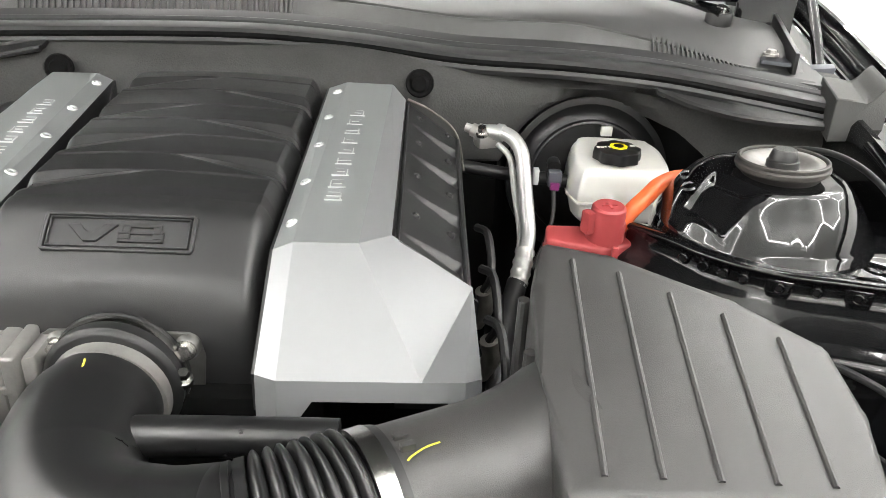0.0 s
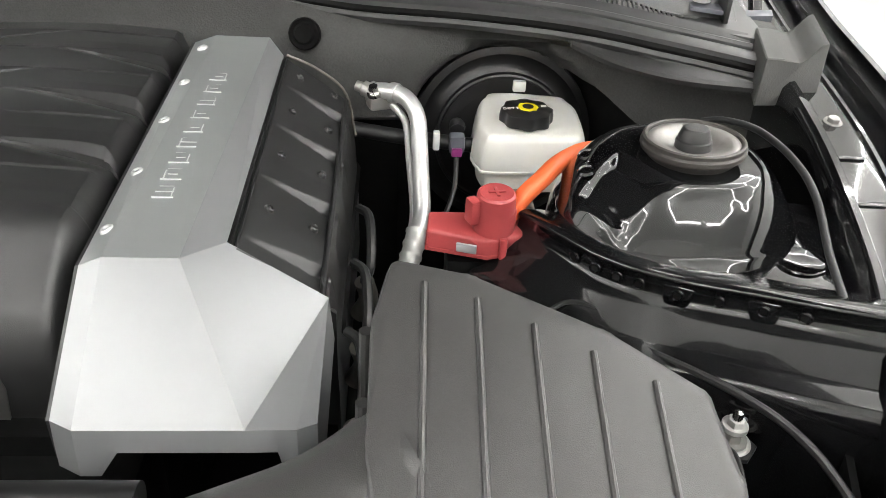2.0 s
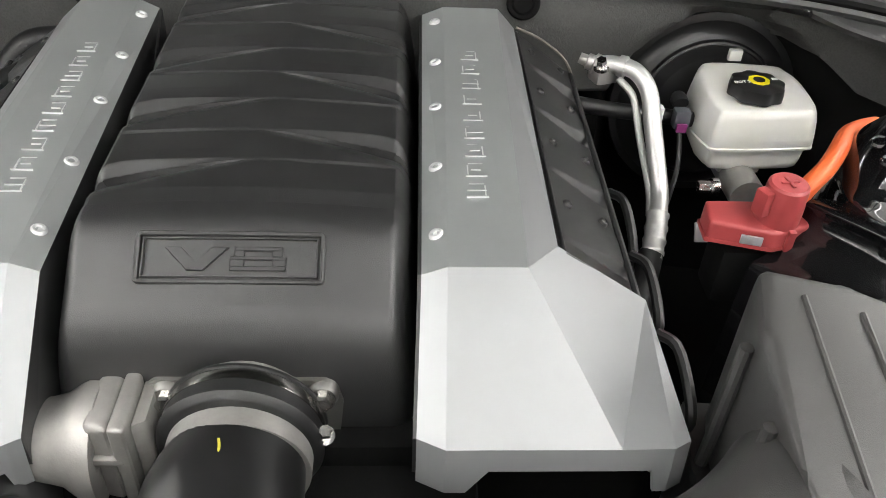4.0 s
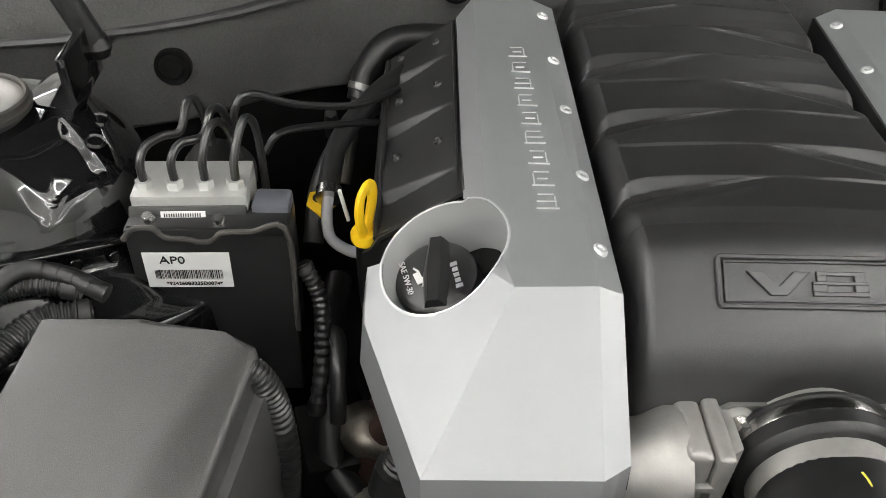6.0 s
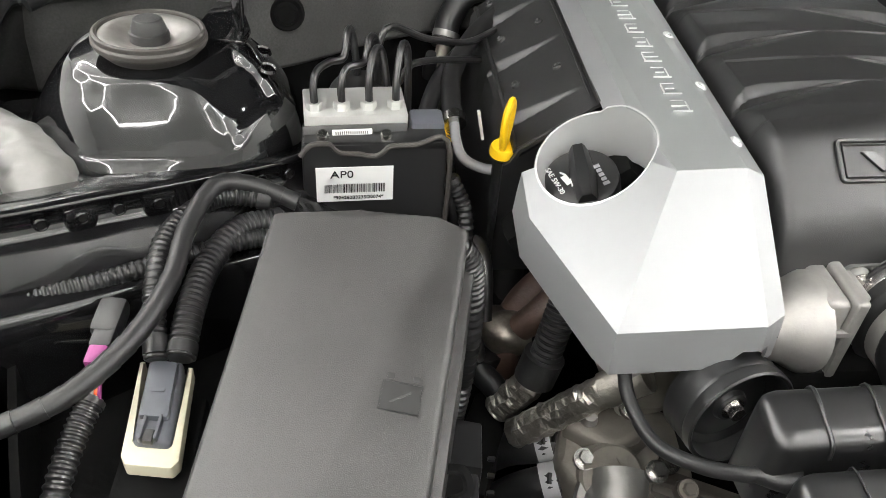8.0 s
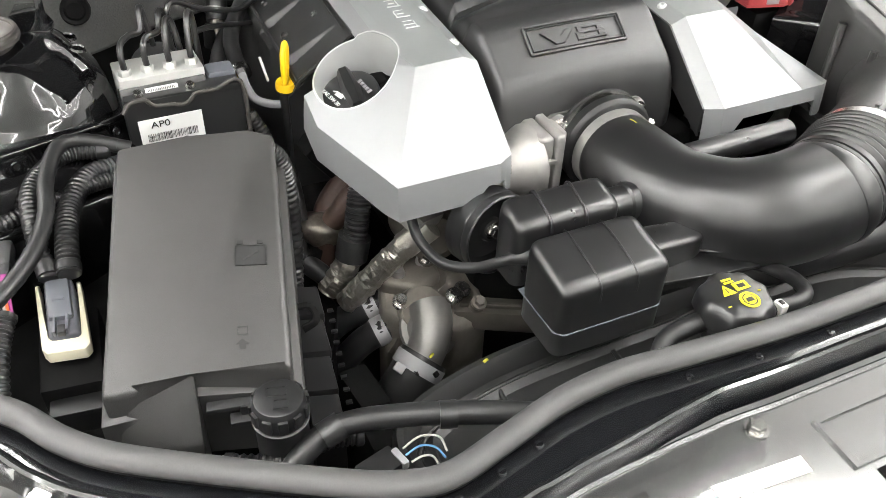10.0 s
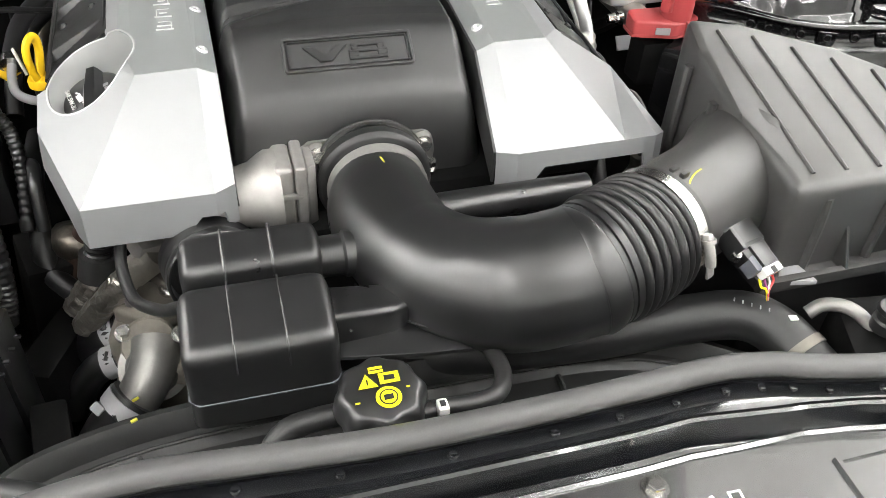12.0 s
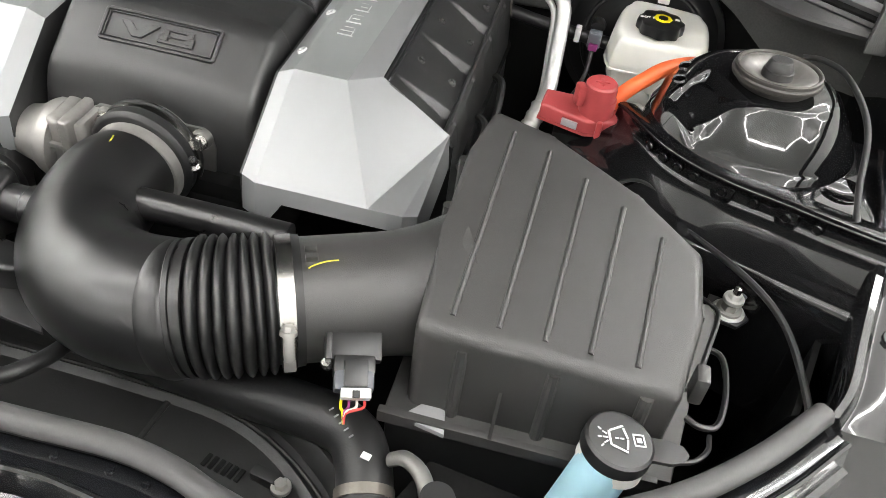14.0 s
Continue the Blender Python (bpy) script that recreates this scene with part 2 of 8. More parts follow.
def slab(outline, low, high, bevel=0.003, segments=2):
    """A prism over an outline of (x, y); low and high: heights, or functions of x, y."""
    bm = bmesh.new()
    lo = low if callable(low) else (lambda x, y: low)
    hi = high if callable(high) else (lambda x, y: high)
    a = [bm.verts.new((x, y, lo(x, y))) for x, y in outline]
    b = [bm.verts.new((x, y, hi(x, y))) for x, y in outline]
    n = len(outline)
    for i in range(n):
        bm.faces.new((a[i], a[(i + 1) % n], b[(i + 1) % n], b[i]))
    top = bm.faces.new(b)
    bm.faces.new(a[::-1])
    if bevel:
        keep = [e for e in bm.edges if not all(v in a for v in e.verts)]
        bmesh.ops.bevel(bm, geom=keep, offset=bevel, segments=segments, affect="EDGES", profile=0.6, clamp_overlap=True)
    return bm


def sheet(polys, thick=0.003):
    """Flat faces given by corner lists, welded and thickened downwards."""
    bm = bmesh.new()
    for poly in polys:
        bm.faces.new([bm.verts.new(q) for q in poly])
    bmesh.ops.remove_doubles(bm, verts=bm.verts, dist=0.0008)
    bmesh.ops.recalc_face_normals(bm, faces=bm.faces)
    return bm


def lettering(text, size, m, material, parent, label="", deep=0.0004, wide=1.0, name="lettering"):
    cu = bpy.data.curves.new("type", "FONT")
    cu.body, cu.size, cu.extrude = text, size, deep
    cu.align_x, cu.align_y = "CENTER", "CENTER"
    tmp = bpy.data.objects.new("type", cu)
    me = bpy.data.meshes.new_from_object(tmp)
    bpy.data.objects.remove(tmp)
    bm = bmesh.new()
    bm.from_mesh(me)
    bmesh.ops.transform(bm, matrix=m @ Matrix.Diagonal((wide, 1, 1, 1)), verts=bm.verts)
    return part(name, bm, material, parent, label, smooth=0)


def hexbolt(at, axis, r, h, bm=None, washer=True):
    bm = bm or bmesh.new()
    lathe([(r * 0.2, h), (r * 0.9, h), (r, h * 0.85), (r, 0)], at, axis, 6, bm)
    if washer:
        lathe([(r * 1.45, h * 0.25), (r * 1.5, 0.0), (r * 1.5, -0.002)], at, axis, 16, bm)
    return bm


# ------------------------------------------------------------- the garage round the car
solid("floor", box((0.1, 1.2, -0.05), (10.2, 9, 0.1), 0), CONCRETE, "pale grey epoxy garage floor", "floor", kind="structure", smooth=0)
solid("ceiling", box((0.1, 1.2, 3.05), (10.2, 9, 0.1), 0), WALLPAINT, "white painted garage ceiling", "ceiling", kind="structure", smooth=0)
solid("wall_east", box((5.15, 1.2, 1.5), (0.1, 9, 3.0), 0), WALLPAINT, "white painted garage wall", "wall", kind="structure", smooth=0)
solid("wall_west", box((-4.95, 1.2, 1.5), (0.1, 9, 3.0), 0), WALLPAINT, "white painted garage wall", "wall", kind="structure", smooth=0)
solid("wall_south", box((0.1, -3.25, 1.5), (10.0, 0.1, 3.0), 0), WALLPAINT, "white painted garage wall", "wall", kind="structure", smooth=0)
solid("wall_north", box((0.1, 5.65, 1.5), (10.0, 0.1, 3.0), 0), WALLPAINT, "white painted garage wall", "wall", kind="structure", smooth=0)


def led_bar(a, b):
    a, b = Vector(a), Vector(b)
    d = b - a
    t = thing("ceiling_light", (a + b) / 2, "white glowing LED bar hung from the ceiling", "ceiling light", group="LED bars under the ceiling")
    bm = box((0, 0, 0), (d.length, 0.030, 0.03), 0.006)
    bmesh.ops.transform(bm, matrix=Matrix.Translation((a + b) / 2) @ Matrix.Rotation(math.atan2(d.y, d.x), 4, "Z"), verts=bm.verts)
    part("bar", bm, LED, t)
    for f in (0.15, 0.85):
        q = a.lerp(b, f)
        part("drop_rod", tube([q, (q.x, q.y, 3.001)], 0.004, 2, 6), GALV, t)
    return t


HEX = 1.1
edges = {}
for hx, hy in ((-1.65, -0.95), (1.65, -0.95), (-1.65, 0.95), (1.65, 0.95), (-3.30, 0.0), (3.30, 0.0), (-3.30, 1.90), (3.30, 1.90), (-1.65, 2.85), (1.65, 2.85)):
    ring = [(hx + HEX * math.cos(radians(60 * k)), hy + HEX * math.sin(radians(60 * k)), 2.76) for k in range(7)]
    for a, b in zip(ring, ring[1:]):
        edges[(round((a[0] + b[0]) / 2, 1), round((a[1] + b[1]) / 2, 1))] = (Vector(a), Vector(b))
for a, b in edges.values():
    led_bar(a.lerp(b, 0.04), b.lerp(a, 0.04))

# ------------------------------------------------------------- bay floor and hidden engine mass, near-black to paint their shade
solid("bay_floor", box((0, 0.62, 0.5), (1.5, 1.1, 0.04), 0), DEEP, "near-black floor under the engine bay, shade painted in", "bay floor", kind="structure", smooth=0)
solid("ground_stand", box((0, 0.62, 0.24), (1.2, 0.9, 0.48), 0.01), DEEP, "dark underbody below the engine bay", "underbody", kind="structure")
block = thing("engine_block", (0, 0.75, 0.52), "cast engine block under the covers, darkened for shade", "engine")
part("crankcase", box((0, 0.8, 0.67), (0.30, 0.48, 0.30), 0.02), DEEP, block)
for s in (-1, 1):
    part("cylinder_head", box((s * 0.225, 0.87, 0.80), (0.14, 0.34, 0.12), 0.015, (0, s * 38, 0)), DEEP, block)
part("timing_cover", slab([(-0.17, 0.53), (0.17, 0.53), (0.17, 0.6), (-0.17, 0.6)], 0.55, 0.80, 0.01), DEEP, block, "timing cover with its shade painted in")

# ------------------------------------------------------------- car body round the bay
# raised hood over the bay, hinged at the cowl
hood = thing("hood", (0, 1.2, 1.04), "raised black car hood with felt-lined underside", "hood")
HY0, HZ0, HY1, HZ1 = 1.20, 1.05, 0.36, 1.98


def hood_row(f, half, lift):
    return [(half * (k / 10), HY0 + (HY1 - HY0) * f + 0.78 * lift - 0.03 * (1 - (k / 10) ** 2), HZ0 + (HZ1 - HZ0) * f + 0.63 * lift) for k in range(-10, 11)]


bm = bmesh.new()
rings(bm, [hood_row(k / 12, 0.745 - 0.15 * (k / 12) ** 2, 0.035 + 0.02 * math.sin(k / 12 * math.pi)) for k in range(13)], closed=False)
thick_sheet(bm, 0.004)
part("outer_skin", bm, GLOSS, hood, smooth=40)
bm = bmesh.new()
rings(bm, [hood_row(k / 12, 0.735 - 0.15 * (k / 12) ** 2, 0.012) for k in range(13)], closed=False)
thick_sheet(bm, 0.003)
part("inner_skin", bm, GLOSS, hood, smooth=40)
bm = bmesh.new()
rings(bm, [hood_row(0.16 + 0.70 * k / 12, 0.60 - 0.12 * (k / 12) ** 2, 0.004) for k in range(13)], closed=False)
thick_sheet(bm, 0.006)
part("felt_liner", bm, FELT, hood, "dark felt liner", smooth=40)
# firewall with its insulating mat
fw = [(-0.80, 0.90), (-0.66, 0.925), (-0.52, 0.962), (-0.40, 1.03), (-0.26, 1.075), (0.0, 1.095), (0.25, 1.068), (0.45, 1.075), (0.62, 1.05), (0.80, 0.98)]
line = glide([(x, y, 0) for x, y in fw], 120)
bm = bmesh.new()
heights = [(0.846, 0.004), (0.850, 0.0)] + [(0.8525 + 0.0125 * k, 0.0) for k in range(7)] + [(0.937, 0.0), (0.955, 0.006), (0.974, 0.022), (0.988, 0.055), (0.992, 0.08)]
MAT_EDGE = [(-1.0, 0.846), (0.36, 0.846), (0.395, 0.885), (0.43, 0.906), (0.60, 0.906), (0.65, 0.868), (0.70, 0.854), (1.0, 0.852)]


def mat_edge(x):
    for (xa, za), (xb, zb) in zip(MAT_EDGE, MAT_EDGE[1:]):
        if x <= xb:
            return za + (zb - za) * (x - xa) / (xb - xa)
    return 0.852


loops = []
for q in line:
    row = []
    floor_z = mat_edge(q.x)
    for z, o in heights:
        z = max(z, floor_z + 0.2 * (z - 0.846)) if z < 0.937 else z
        far = math.hypot(q.x - 0.495, (min(z, 0.82) if z < 0.82 else z) - 0.82) if z > 0.82 else abs(q.x - 0.495)
        dent = max(0.0, min(1.0, (0.135 - far) / 0.022))
        dent = dent * dent * (3 - 2 * dent)
        row.append((q.x, q.y + o + 0.055 * dent + 0.004 * noise.noise((q.x * 7, z * 9, 1)), z + 0.004 * noise.noise((q.x * 5, z * 5, 4))))
    loops.append(row)
rings(bm, loops, closed=False)
thick_sheet(bm, 0.012, (0, 1, 0))
# lower firewall behind the mat; its near-black colour paints in the shade there
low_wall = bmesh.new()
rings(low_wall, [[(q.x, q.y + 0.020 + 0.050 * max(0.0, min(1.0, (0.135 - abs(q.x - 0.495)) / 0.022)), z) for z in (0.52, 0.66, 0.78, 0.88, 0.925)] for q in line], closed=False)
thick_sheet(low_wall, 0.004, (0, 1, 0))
solid("lower_firewall", low_wall, DEEP, "dark steel firewall below the mat, with its shade painted in", "firewall", at=(0, 1.07, 0.52), kind="structure", smooth=50)
firewall = solid("firewall", bm, MAT, "dark grey felt insulating mat on the firewall", "firewall", at=(0, 1.05, 0.52), kind="structure", smooth=50)


def firewall_y(x):
    for a, b in zip(line, line[1:]):
        if a.x <= x <= b.x:
            return a.y + (b.y - a.y) * (x - a.x) / (b.x - a.x)
    return 1.05


for x, z in ((0.246, 0.957), (-0.235, 0.957), (-0.517, 0.912)):
    y = firewall_y(x)
    bm = lathe([(0.001, 0.005), (0.010, 0.006), (0.013, 0.003), (0.017, 0.004), (0.019, 0.002), (0.019, -0.004)], (x, y - 0.002, z), (-0.1 + x * -0.3, -1, 0.25 if z > 0.93 else 0.1), 28)
    solid("firewall_plug", bm, DEEP, "round black push plug in the firewall mat", "plug", group="plugs in the firewall")

# cowl: rubber seal, lip and panel
seal = [(-0.80, 0.95, 0.990), (-0.68, 0.985, 0.995), (-0.52, 1.05, 0.998), (-0.40, 1.095, 0.999), (-0.22, 1.13, 1.000), (0.0, 1.145, 1.002), (0.15, 1.137, 0.996), (0.30, 1.097, 0.990), (0.44, 1.062, 0.994), (0.56, 1.037, 0.991), (0.66, 1.002, 0.984), (0.755, 0.967, 0.976)]
sl = glide(seal, 80)
bm = bmesh.new()
cseal = thing("cowl_seal", (0, 1.13, 0.96), "ribbed black rubber seal along the cowl", "seal")


def cowl_strip(prof):
    strip = bmesh.new()
    rings(strip, [[(q.x, q.y + o, q.z + h) for o, h in prof] for q in sl])
    return strip


part("base_strip", cowl_strip([(0.0, -0.016), (-0.004, -0.006), (-0.002, -0.003), (0.004, -0.004), (0.022, -0.004), (0.060, 0.000), (0.01, -0.018)]), SEALDARK, cseal)
part("front_band", cowl_strip([(-0.003, -0.004), (-0.003, 0.002), (0.001, 0.0045), (0.020, 0.0055), (0.0235, 0.003), (0.0235, -0.004)]), SEALDARK, cseal)
part("groove", cowl_strip([(0.023, -0.005), (0.023, -0.0022), (0.0305, -0.0022), (0.0305, -0.005)]), DEEP, cseal, "black groove")
part("rear_bead", cowl_strip([(0.030, -0.003), (0.0305, 0.006), (0.034, 0.0095), (0.040, 0.0085), (0.046, 0.0125), (0.054, 0.0150), (0.058, 0.012), (0.059, 0.0)]), SEALDARK, cseal)
part("lower_groove", cowl_strip([(-0.0055, -0.0120), (-0.0065, -0.0075), (-0.0030, -0.0035), (0.0, -0.010)]), DEEP, cseal, "black groove")
part("lower_lip", cowl_strip([(-0.006, -0.022), (-0.0115, -0.0150), (-0.009, -0.0105), (-0.001, -0.012)]), SEALDARK, cseal)
cowl = thing("cowl", (0, 1.2, 0.98), "grey moulded plastic cowl panel below the windscreen", "cowl panel")
rim = glide(seal, 90)


def face(q):
    return 0.026 * max(0.12, min(1.0, (0.76 - abs(q.x)) / 0.30))


bm = bmesh.new()
rings(bm, [[(q.x, q.y + o, q.z + h * face(q) / 0.026) for o, h in ((0.056, 0.002), (0.061, 0.010), (0.072, 0.033), (0.0735, 0.0345), (0.078, 0.0340), (0.078, 0.002))] for q in rim])
part("front_face", bm, COWL, cowl, "steep front face")
bm = bmesh.new()
rings(bm, [[(q.x, q.y + o, q.z + h + 0.35 * (face(q) - 0.026) + g) for o, h, g in ((0.077, 0.020, 0), (0.0765, 0.0375, face(q) - 0.026), (0.080, 0.0395, face(q) - 0.026), (0.13, 0.047, 0), (0.20, 0.060, 0), (0.36, 0.090, 0), (0.36, 0.06, 0))] for q in rim])
part("top_panel", bm, COWL, cowl, "broad flat top panel")
# air inlet grilles in the cowl: dark slots between fins
for x0, x1, count, back in ((-0.33, 0.060, 44, 0.118), (0.558, 0.684, 20, 0.079)):
    grille = thing("cowl_grille", ((x0 + x1) / 2, 1.2, 1.0), "black finned air grille set into the cowl", "grille", group="cowl grilles")
    pts = [q for q in glide(seal, 200) if x0 <= q.x <= x1]
    bm = bmesh.new()
    rings(bm, [[(q.x, q.y + o, q.z + h * face(q) / 0.026) for o, h in ((0.0620, 0.006), (0.0640, 0.0085), (0.0745, 0.0310), (0.0785, 0.0345), (back, 0.0400), (back, 0.03))] for q in pts])
    part("backing", bm, DEEP, grille)
    for k in range(count + 1):
        f = k / count * (len(pts) - 1)
        i = min(int(f), len(pts) - 2)
        q = pts[i].lerp(pts[i + 1], f - i)
        w = (x1 - x0) / count * 0.19
        g = face(q) / 0.026
        fin = bmesh.new()
        rings(fin, [[(q.x + dx, q.y + o, q.z + h * g) for o, h in ((0.0575, 0.009), (0.0565, 0.0115), (0.0690, 0.0375), (0.0760, 0.0428), (back + 0.002, 0.0485), (back + 0.002, 0.034))] for dx in (-w, w)])
        part("fin", fin, COWL, grille, smooth=0)
# plastic closing panel at the cowl's driver side
corner = thing("cowl_corner_cover", (0.66, 0.98, 0.93), "black moulded cover closing the cowl's corner", "trim cover")
edge = glide([(0.535, 1.033, 0.974), (0.60, 1.012, 0.970), (0.67, 0.986, 0.966), (0.750, 0.956, 0.960)], 24)
low = glide([(0.553, 1.020, 0.972), (0.590, 0.995, 0.963), (0.628, 0.975, 0.958), (0.672, 0.955, 0.957), (0.740, 0.941, 0.957)], 24)
bm = bmesh.new()
rings(bm, [[a, Vector(a).lerp(Vector(b), 0.35) + Vector((0, 0.010 * math.sin(math.pi * k / 23), 0.001)), Vector(a).lerp(Vector(b), 0.75) + Vector((0, 0.004, -0.001)), b, Vector(b) + Vector((0, 0.03, -0.006)), Vector(a) + Vector((0, 0.04, -0.02))] for k, (a, b) in enumerate(zip(edge, low))])
part("scooped_panel", bm, PLASTIC, corner)
bm = bmesh.new()
rings(bm, [[Vector(b) + Vector((0, o, h)) for o, h in ((-0.003, -0.004), (-0.004, 0.001), (0.001, 0.004), (0.006, 0.001), (0.004, -0.004))] for b in low])
part("rolled_edge", bm, PLASTIC, corner, "rolled lower edge")
# its counterpart on the passenger side, a long apron under the seal
apron = thing("cowl_corner_cover", (-0.52, 0.99, 0.95), "black moulded apron under the cowl seal with rolled lip", "trim cover")
low = glide([(-0.780, 0.893, 0.948), (-0.720, 0.908, 0.948), (-0.660, 0.922, 0.948), (-0.610, 0.934, 0.948), (-0.566, 0.945, 0.951), (-0.512, 0.962, 0.953), (-0.460, 0.989, 0.954), (-0.420, 1.012, 0.957), (-0.340, 1.052, 0.968), (-0.26, 1.085, 0.980)], 60)
bm = bmesh.new()
rings(bm, [[q + Vector((0, o, h)) for o, h in ((0.004, -0.003), (0.004, 0.001), (0.012, 0.0030), (0.034, 0.0065), (0.036, 0.0105), (0.038, 0.0110), (0.062, 0.0150), (0.064, 0.0200), (0.068, 0.0200), (0.095, 0.036), (0.095, 0.0))] for q in low])
part("stepped_panel", bm, PLASTIC, apron, smooth=30)
bm = bmesh.new()
rings(bm, [[q + Vector((0, o, h)) for o, h in ((0.006, -0.005), (0.000, -0.003), (-0.002, 0.0005), (0.001, 0.0035), (0.006, 0.0035), (0.008, 0.0)) ] for q in low])
part("rolled_edge", bm, SEALDARK, apron, "rolled lower edge")
# foam block beside it
bm = bmesh.new()
prof = [(0.0, 0.945), (0.0, 0.999), (0.020, 0.997), (0.040, 0.991), (0.048, 0.996), (0.055, 1.007), (0.061, 1.013), (0.067, 1.014), (0.070, 0.945)]
rings(bm, [[(0.736 + x + 0.26 * 0.0145 * k, 0.919 + 0.0145 * k + 0.12 * x, z) for x, z in prof] for k in range(8)])
bmesh.ops.bevel(bm, geom=bm.edges[:], offset=0.0015, segments=1, affect="EDGES")
solid("foam_block", bm, FOAM, "grey foam block at the cowl's end", "foam block")

# windscreen behind the cowl
bm = slab([(-0.78, 1.32), (0.78, 1.32), (0.68, 2.1), (-0.68, 2.1)], lambda x, y: 1.0 + (y - 1.32) * 0.48 + 0.03, lambda x, y: 1.0 + (y - 1.32) * 0.48 + 0.036, 0)
solid("windscreen", bm, GLASS, "dark sloping windscreen behind the cowl", "windscreen")
solid("cabin_shell", slab([(-0.75, 1.36), (0.75, 1.36), (0.66, 2.2), (-0.66, 2.2)], 0.5, lambda x, y: 1.0 + (y - 1.32) * 0.48 + 0.022, 0), DEEP, "dark car cabin behind the windscreen", "car body", kind="structure")
# wiper arm
wiper = thing("wiper_arm", (0.655, 1.25, 1.02), "black wiper arm with a capped pivot on the cowl", "wiper")
part("arm", tube([(0.672, 1.165, 1.046), (0.655, 1.180, 1.050), (0.630, 1.197, 1.054), (0.59, 1.222, 1.060), (0.50, 1.29, 1.078), (0.35, 1.37, 1.10)], lambda u: 0.019 - 0.009 * min(1, u * 2.2), 28, 14, 0.45), GLOSS, wiper, "gloss black arm")
part("shaft_cover", tube([(0.640, 1.190, 1.058), (0.590, 1.224, 1.066)], lambda u: 0.0135 + 0.001 * math.sin(u * 3.1), 6, 14, 0.45), STEEL, wiper, "bright polished arm root")
part("pivot_cap", lathe([(0.006, 0.008), (0.016, 0.008), (0.019, 0.004), (0.020, -0.02)], (0.668, 1.170, 1.042), (0, -0.25, 1), 24), SATIN, wiper)
part("nut", hexbolt((0.668, 1.168, 1.048), (0, -0.25, 1), 0.008, 0.008), STEEL, wiper, "bright pivot nut")


# towers, aprons and fenders
def strut_tower(s, y0):
    x0 = s * 0.619
    side = "right" if s > 0 else "left"
    t = thing("strut_tower", (x0, y0, 0.52), "gloss black painted suspension strut tower", "strut tower", group="strut towers")

    def ring_at(r, wide, z, k, seg=72):
        """The dome is steep at the front and broader towards the engine and the cowl."""
        a = 2 * math.pi * k / seg
        c, sn = math.cos(a), math.sin(a)
        inner, rear = max(0, -c * s) ** 1.5, max(0, sn) ** 1.5
        rr = r + wide * min(1.0, inner + 0.7 * rear + 0.5 * max(0, c * s) ** 1.5)
        return (x0 + rr * c, y0 + rr * sn, z)

    prof = [(0.001, 0, 0.9603), (0.048, 0, 0.9603), (0.0530, 0.005, 0.9600), (0.0575, 0.014, 0.9584), (0.0608, 0.0195, 0.9550), (0.0642, 0.0225, 0.9507), (0.0683, 0.0243, 0.9450), (0.0730, 0.0250, 0.9385), (0.0780, 0.0255, 0.9310), (0.0832, 0.0255, 0.9228), (0.0882, 0.0250, 0.9145), (0.0918, 0.0245, 0.9085), (0.0952, 0.022, 0.9045), (0.1000, 0.0185, 0.8985), (0.1035, 0.017, 0.886), (0.105, 0.017, 0.70), (0.105, 0.017, 0.52)]
    bm = bmesh.new()
    dense = [tuple(q) for q in glide(prof[1:14], 96)]
    rings(bm, [[ring_at(r, w, z, k, 160) for k in range(160)] for r, w, z in prof[:1] + dense + prof[14:]])
    bmesh.ops.remove_doubles(bm, verts=bm.verts, dist=1e-5)
    # a pressed pocket at the inner front of the shoulder, with a sharp rear edge
    d = Vector((x0 - s * 0.073, y0 - 0.030, 0))
    for v in bm.verts:
        if v.co.z > 0.90:
            a, b = (v.co.x - d.x) * -s, v.co.y - d.y
            p, q = 0.83 * a - 0.56 * b, 0.56 * a + 0.83 * b
            edge = min((0.027 - abs(p)) / 0.012, (0.022 - q) / 0.009, (q + 0.046) / 0.030)
            dip = max(0.0, min(1.0, edge))
            v.co.z -= 0.010 * dip * dip * (3 - 2 * dip)
    body = part("tower_shell", bm, GLOSS, t, smooth=60)
    # shelf between the dome and the fender, with a round emboss
    shelf = [(0.650, 0.668), (0.690, 0.640), (0.742, 0.612), (0.757, 0.70), (0.755, 0.785), (0.715, 0.80), (0.69, 0.74)]
    part("side_shelf", slab([(s * x, y + y0 - 0.772) for x, y in shelf][::s], 0.80, lambda x, y: 0.898 + 0.10 * (abs(x) - 0.70), 0.004), GLOSS, t)
    part("shelf_emboss", lathe([(0.001, 0.0005), (0.0190, 0.0006), (0.0205, 0.0016), (0.0220, 0.0012), (0.0228, -0.002)], (s * 0.707, y0 - 0.080, 0.899), (-0.10 * s, 0, 1), 40), GLOSS, t)
    # pressed apron in front of the dome, with a row of holes and two drain tabs
    dy = y0 - 0.772
    inner = ((0.470, 0.765, 0.890), (0.496, 0.719, 0.8985), (0.516, 0.690, 0.9005), (0.534, 0.674, 0.9000), (0.557, 0.661, 0.8990))
    if s < 0:
        inner = ((0.468, 0.775, 0.862), (0.485, 0.738, 0.868), (0.505, 0.712, 0.876), (0.536, 0.685, 0.886))
    way = glide([(s * x, y + dy, z) for x, y, z in inner + ((0.595, 0.646, 0.898), (0.640, 0.622, 0.905), (0.680, 0.598, 0.912), (0.740, 0.566, 0.922))], 60)
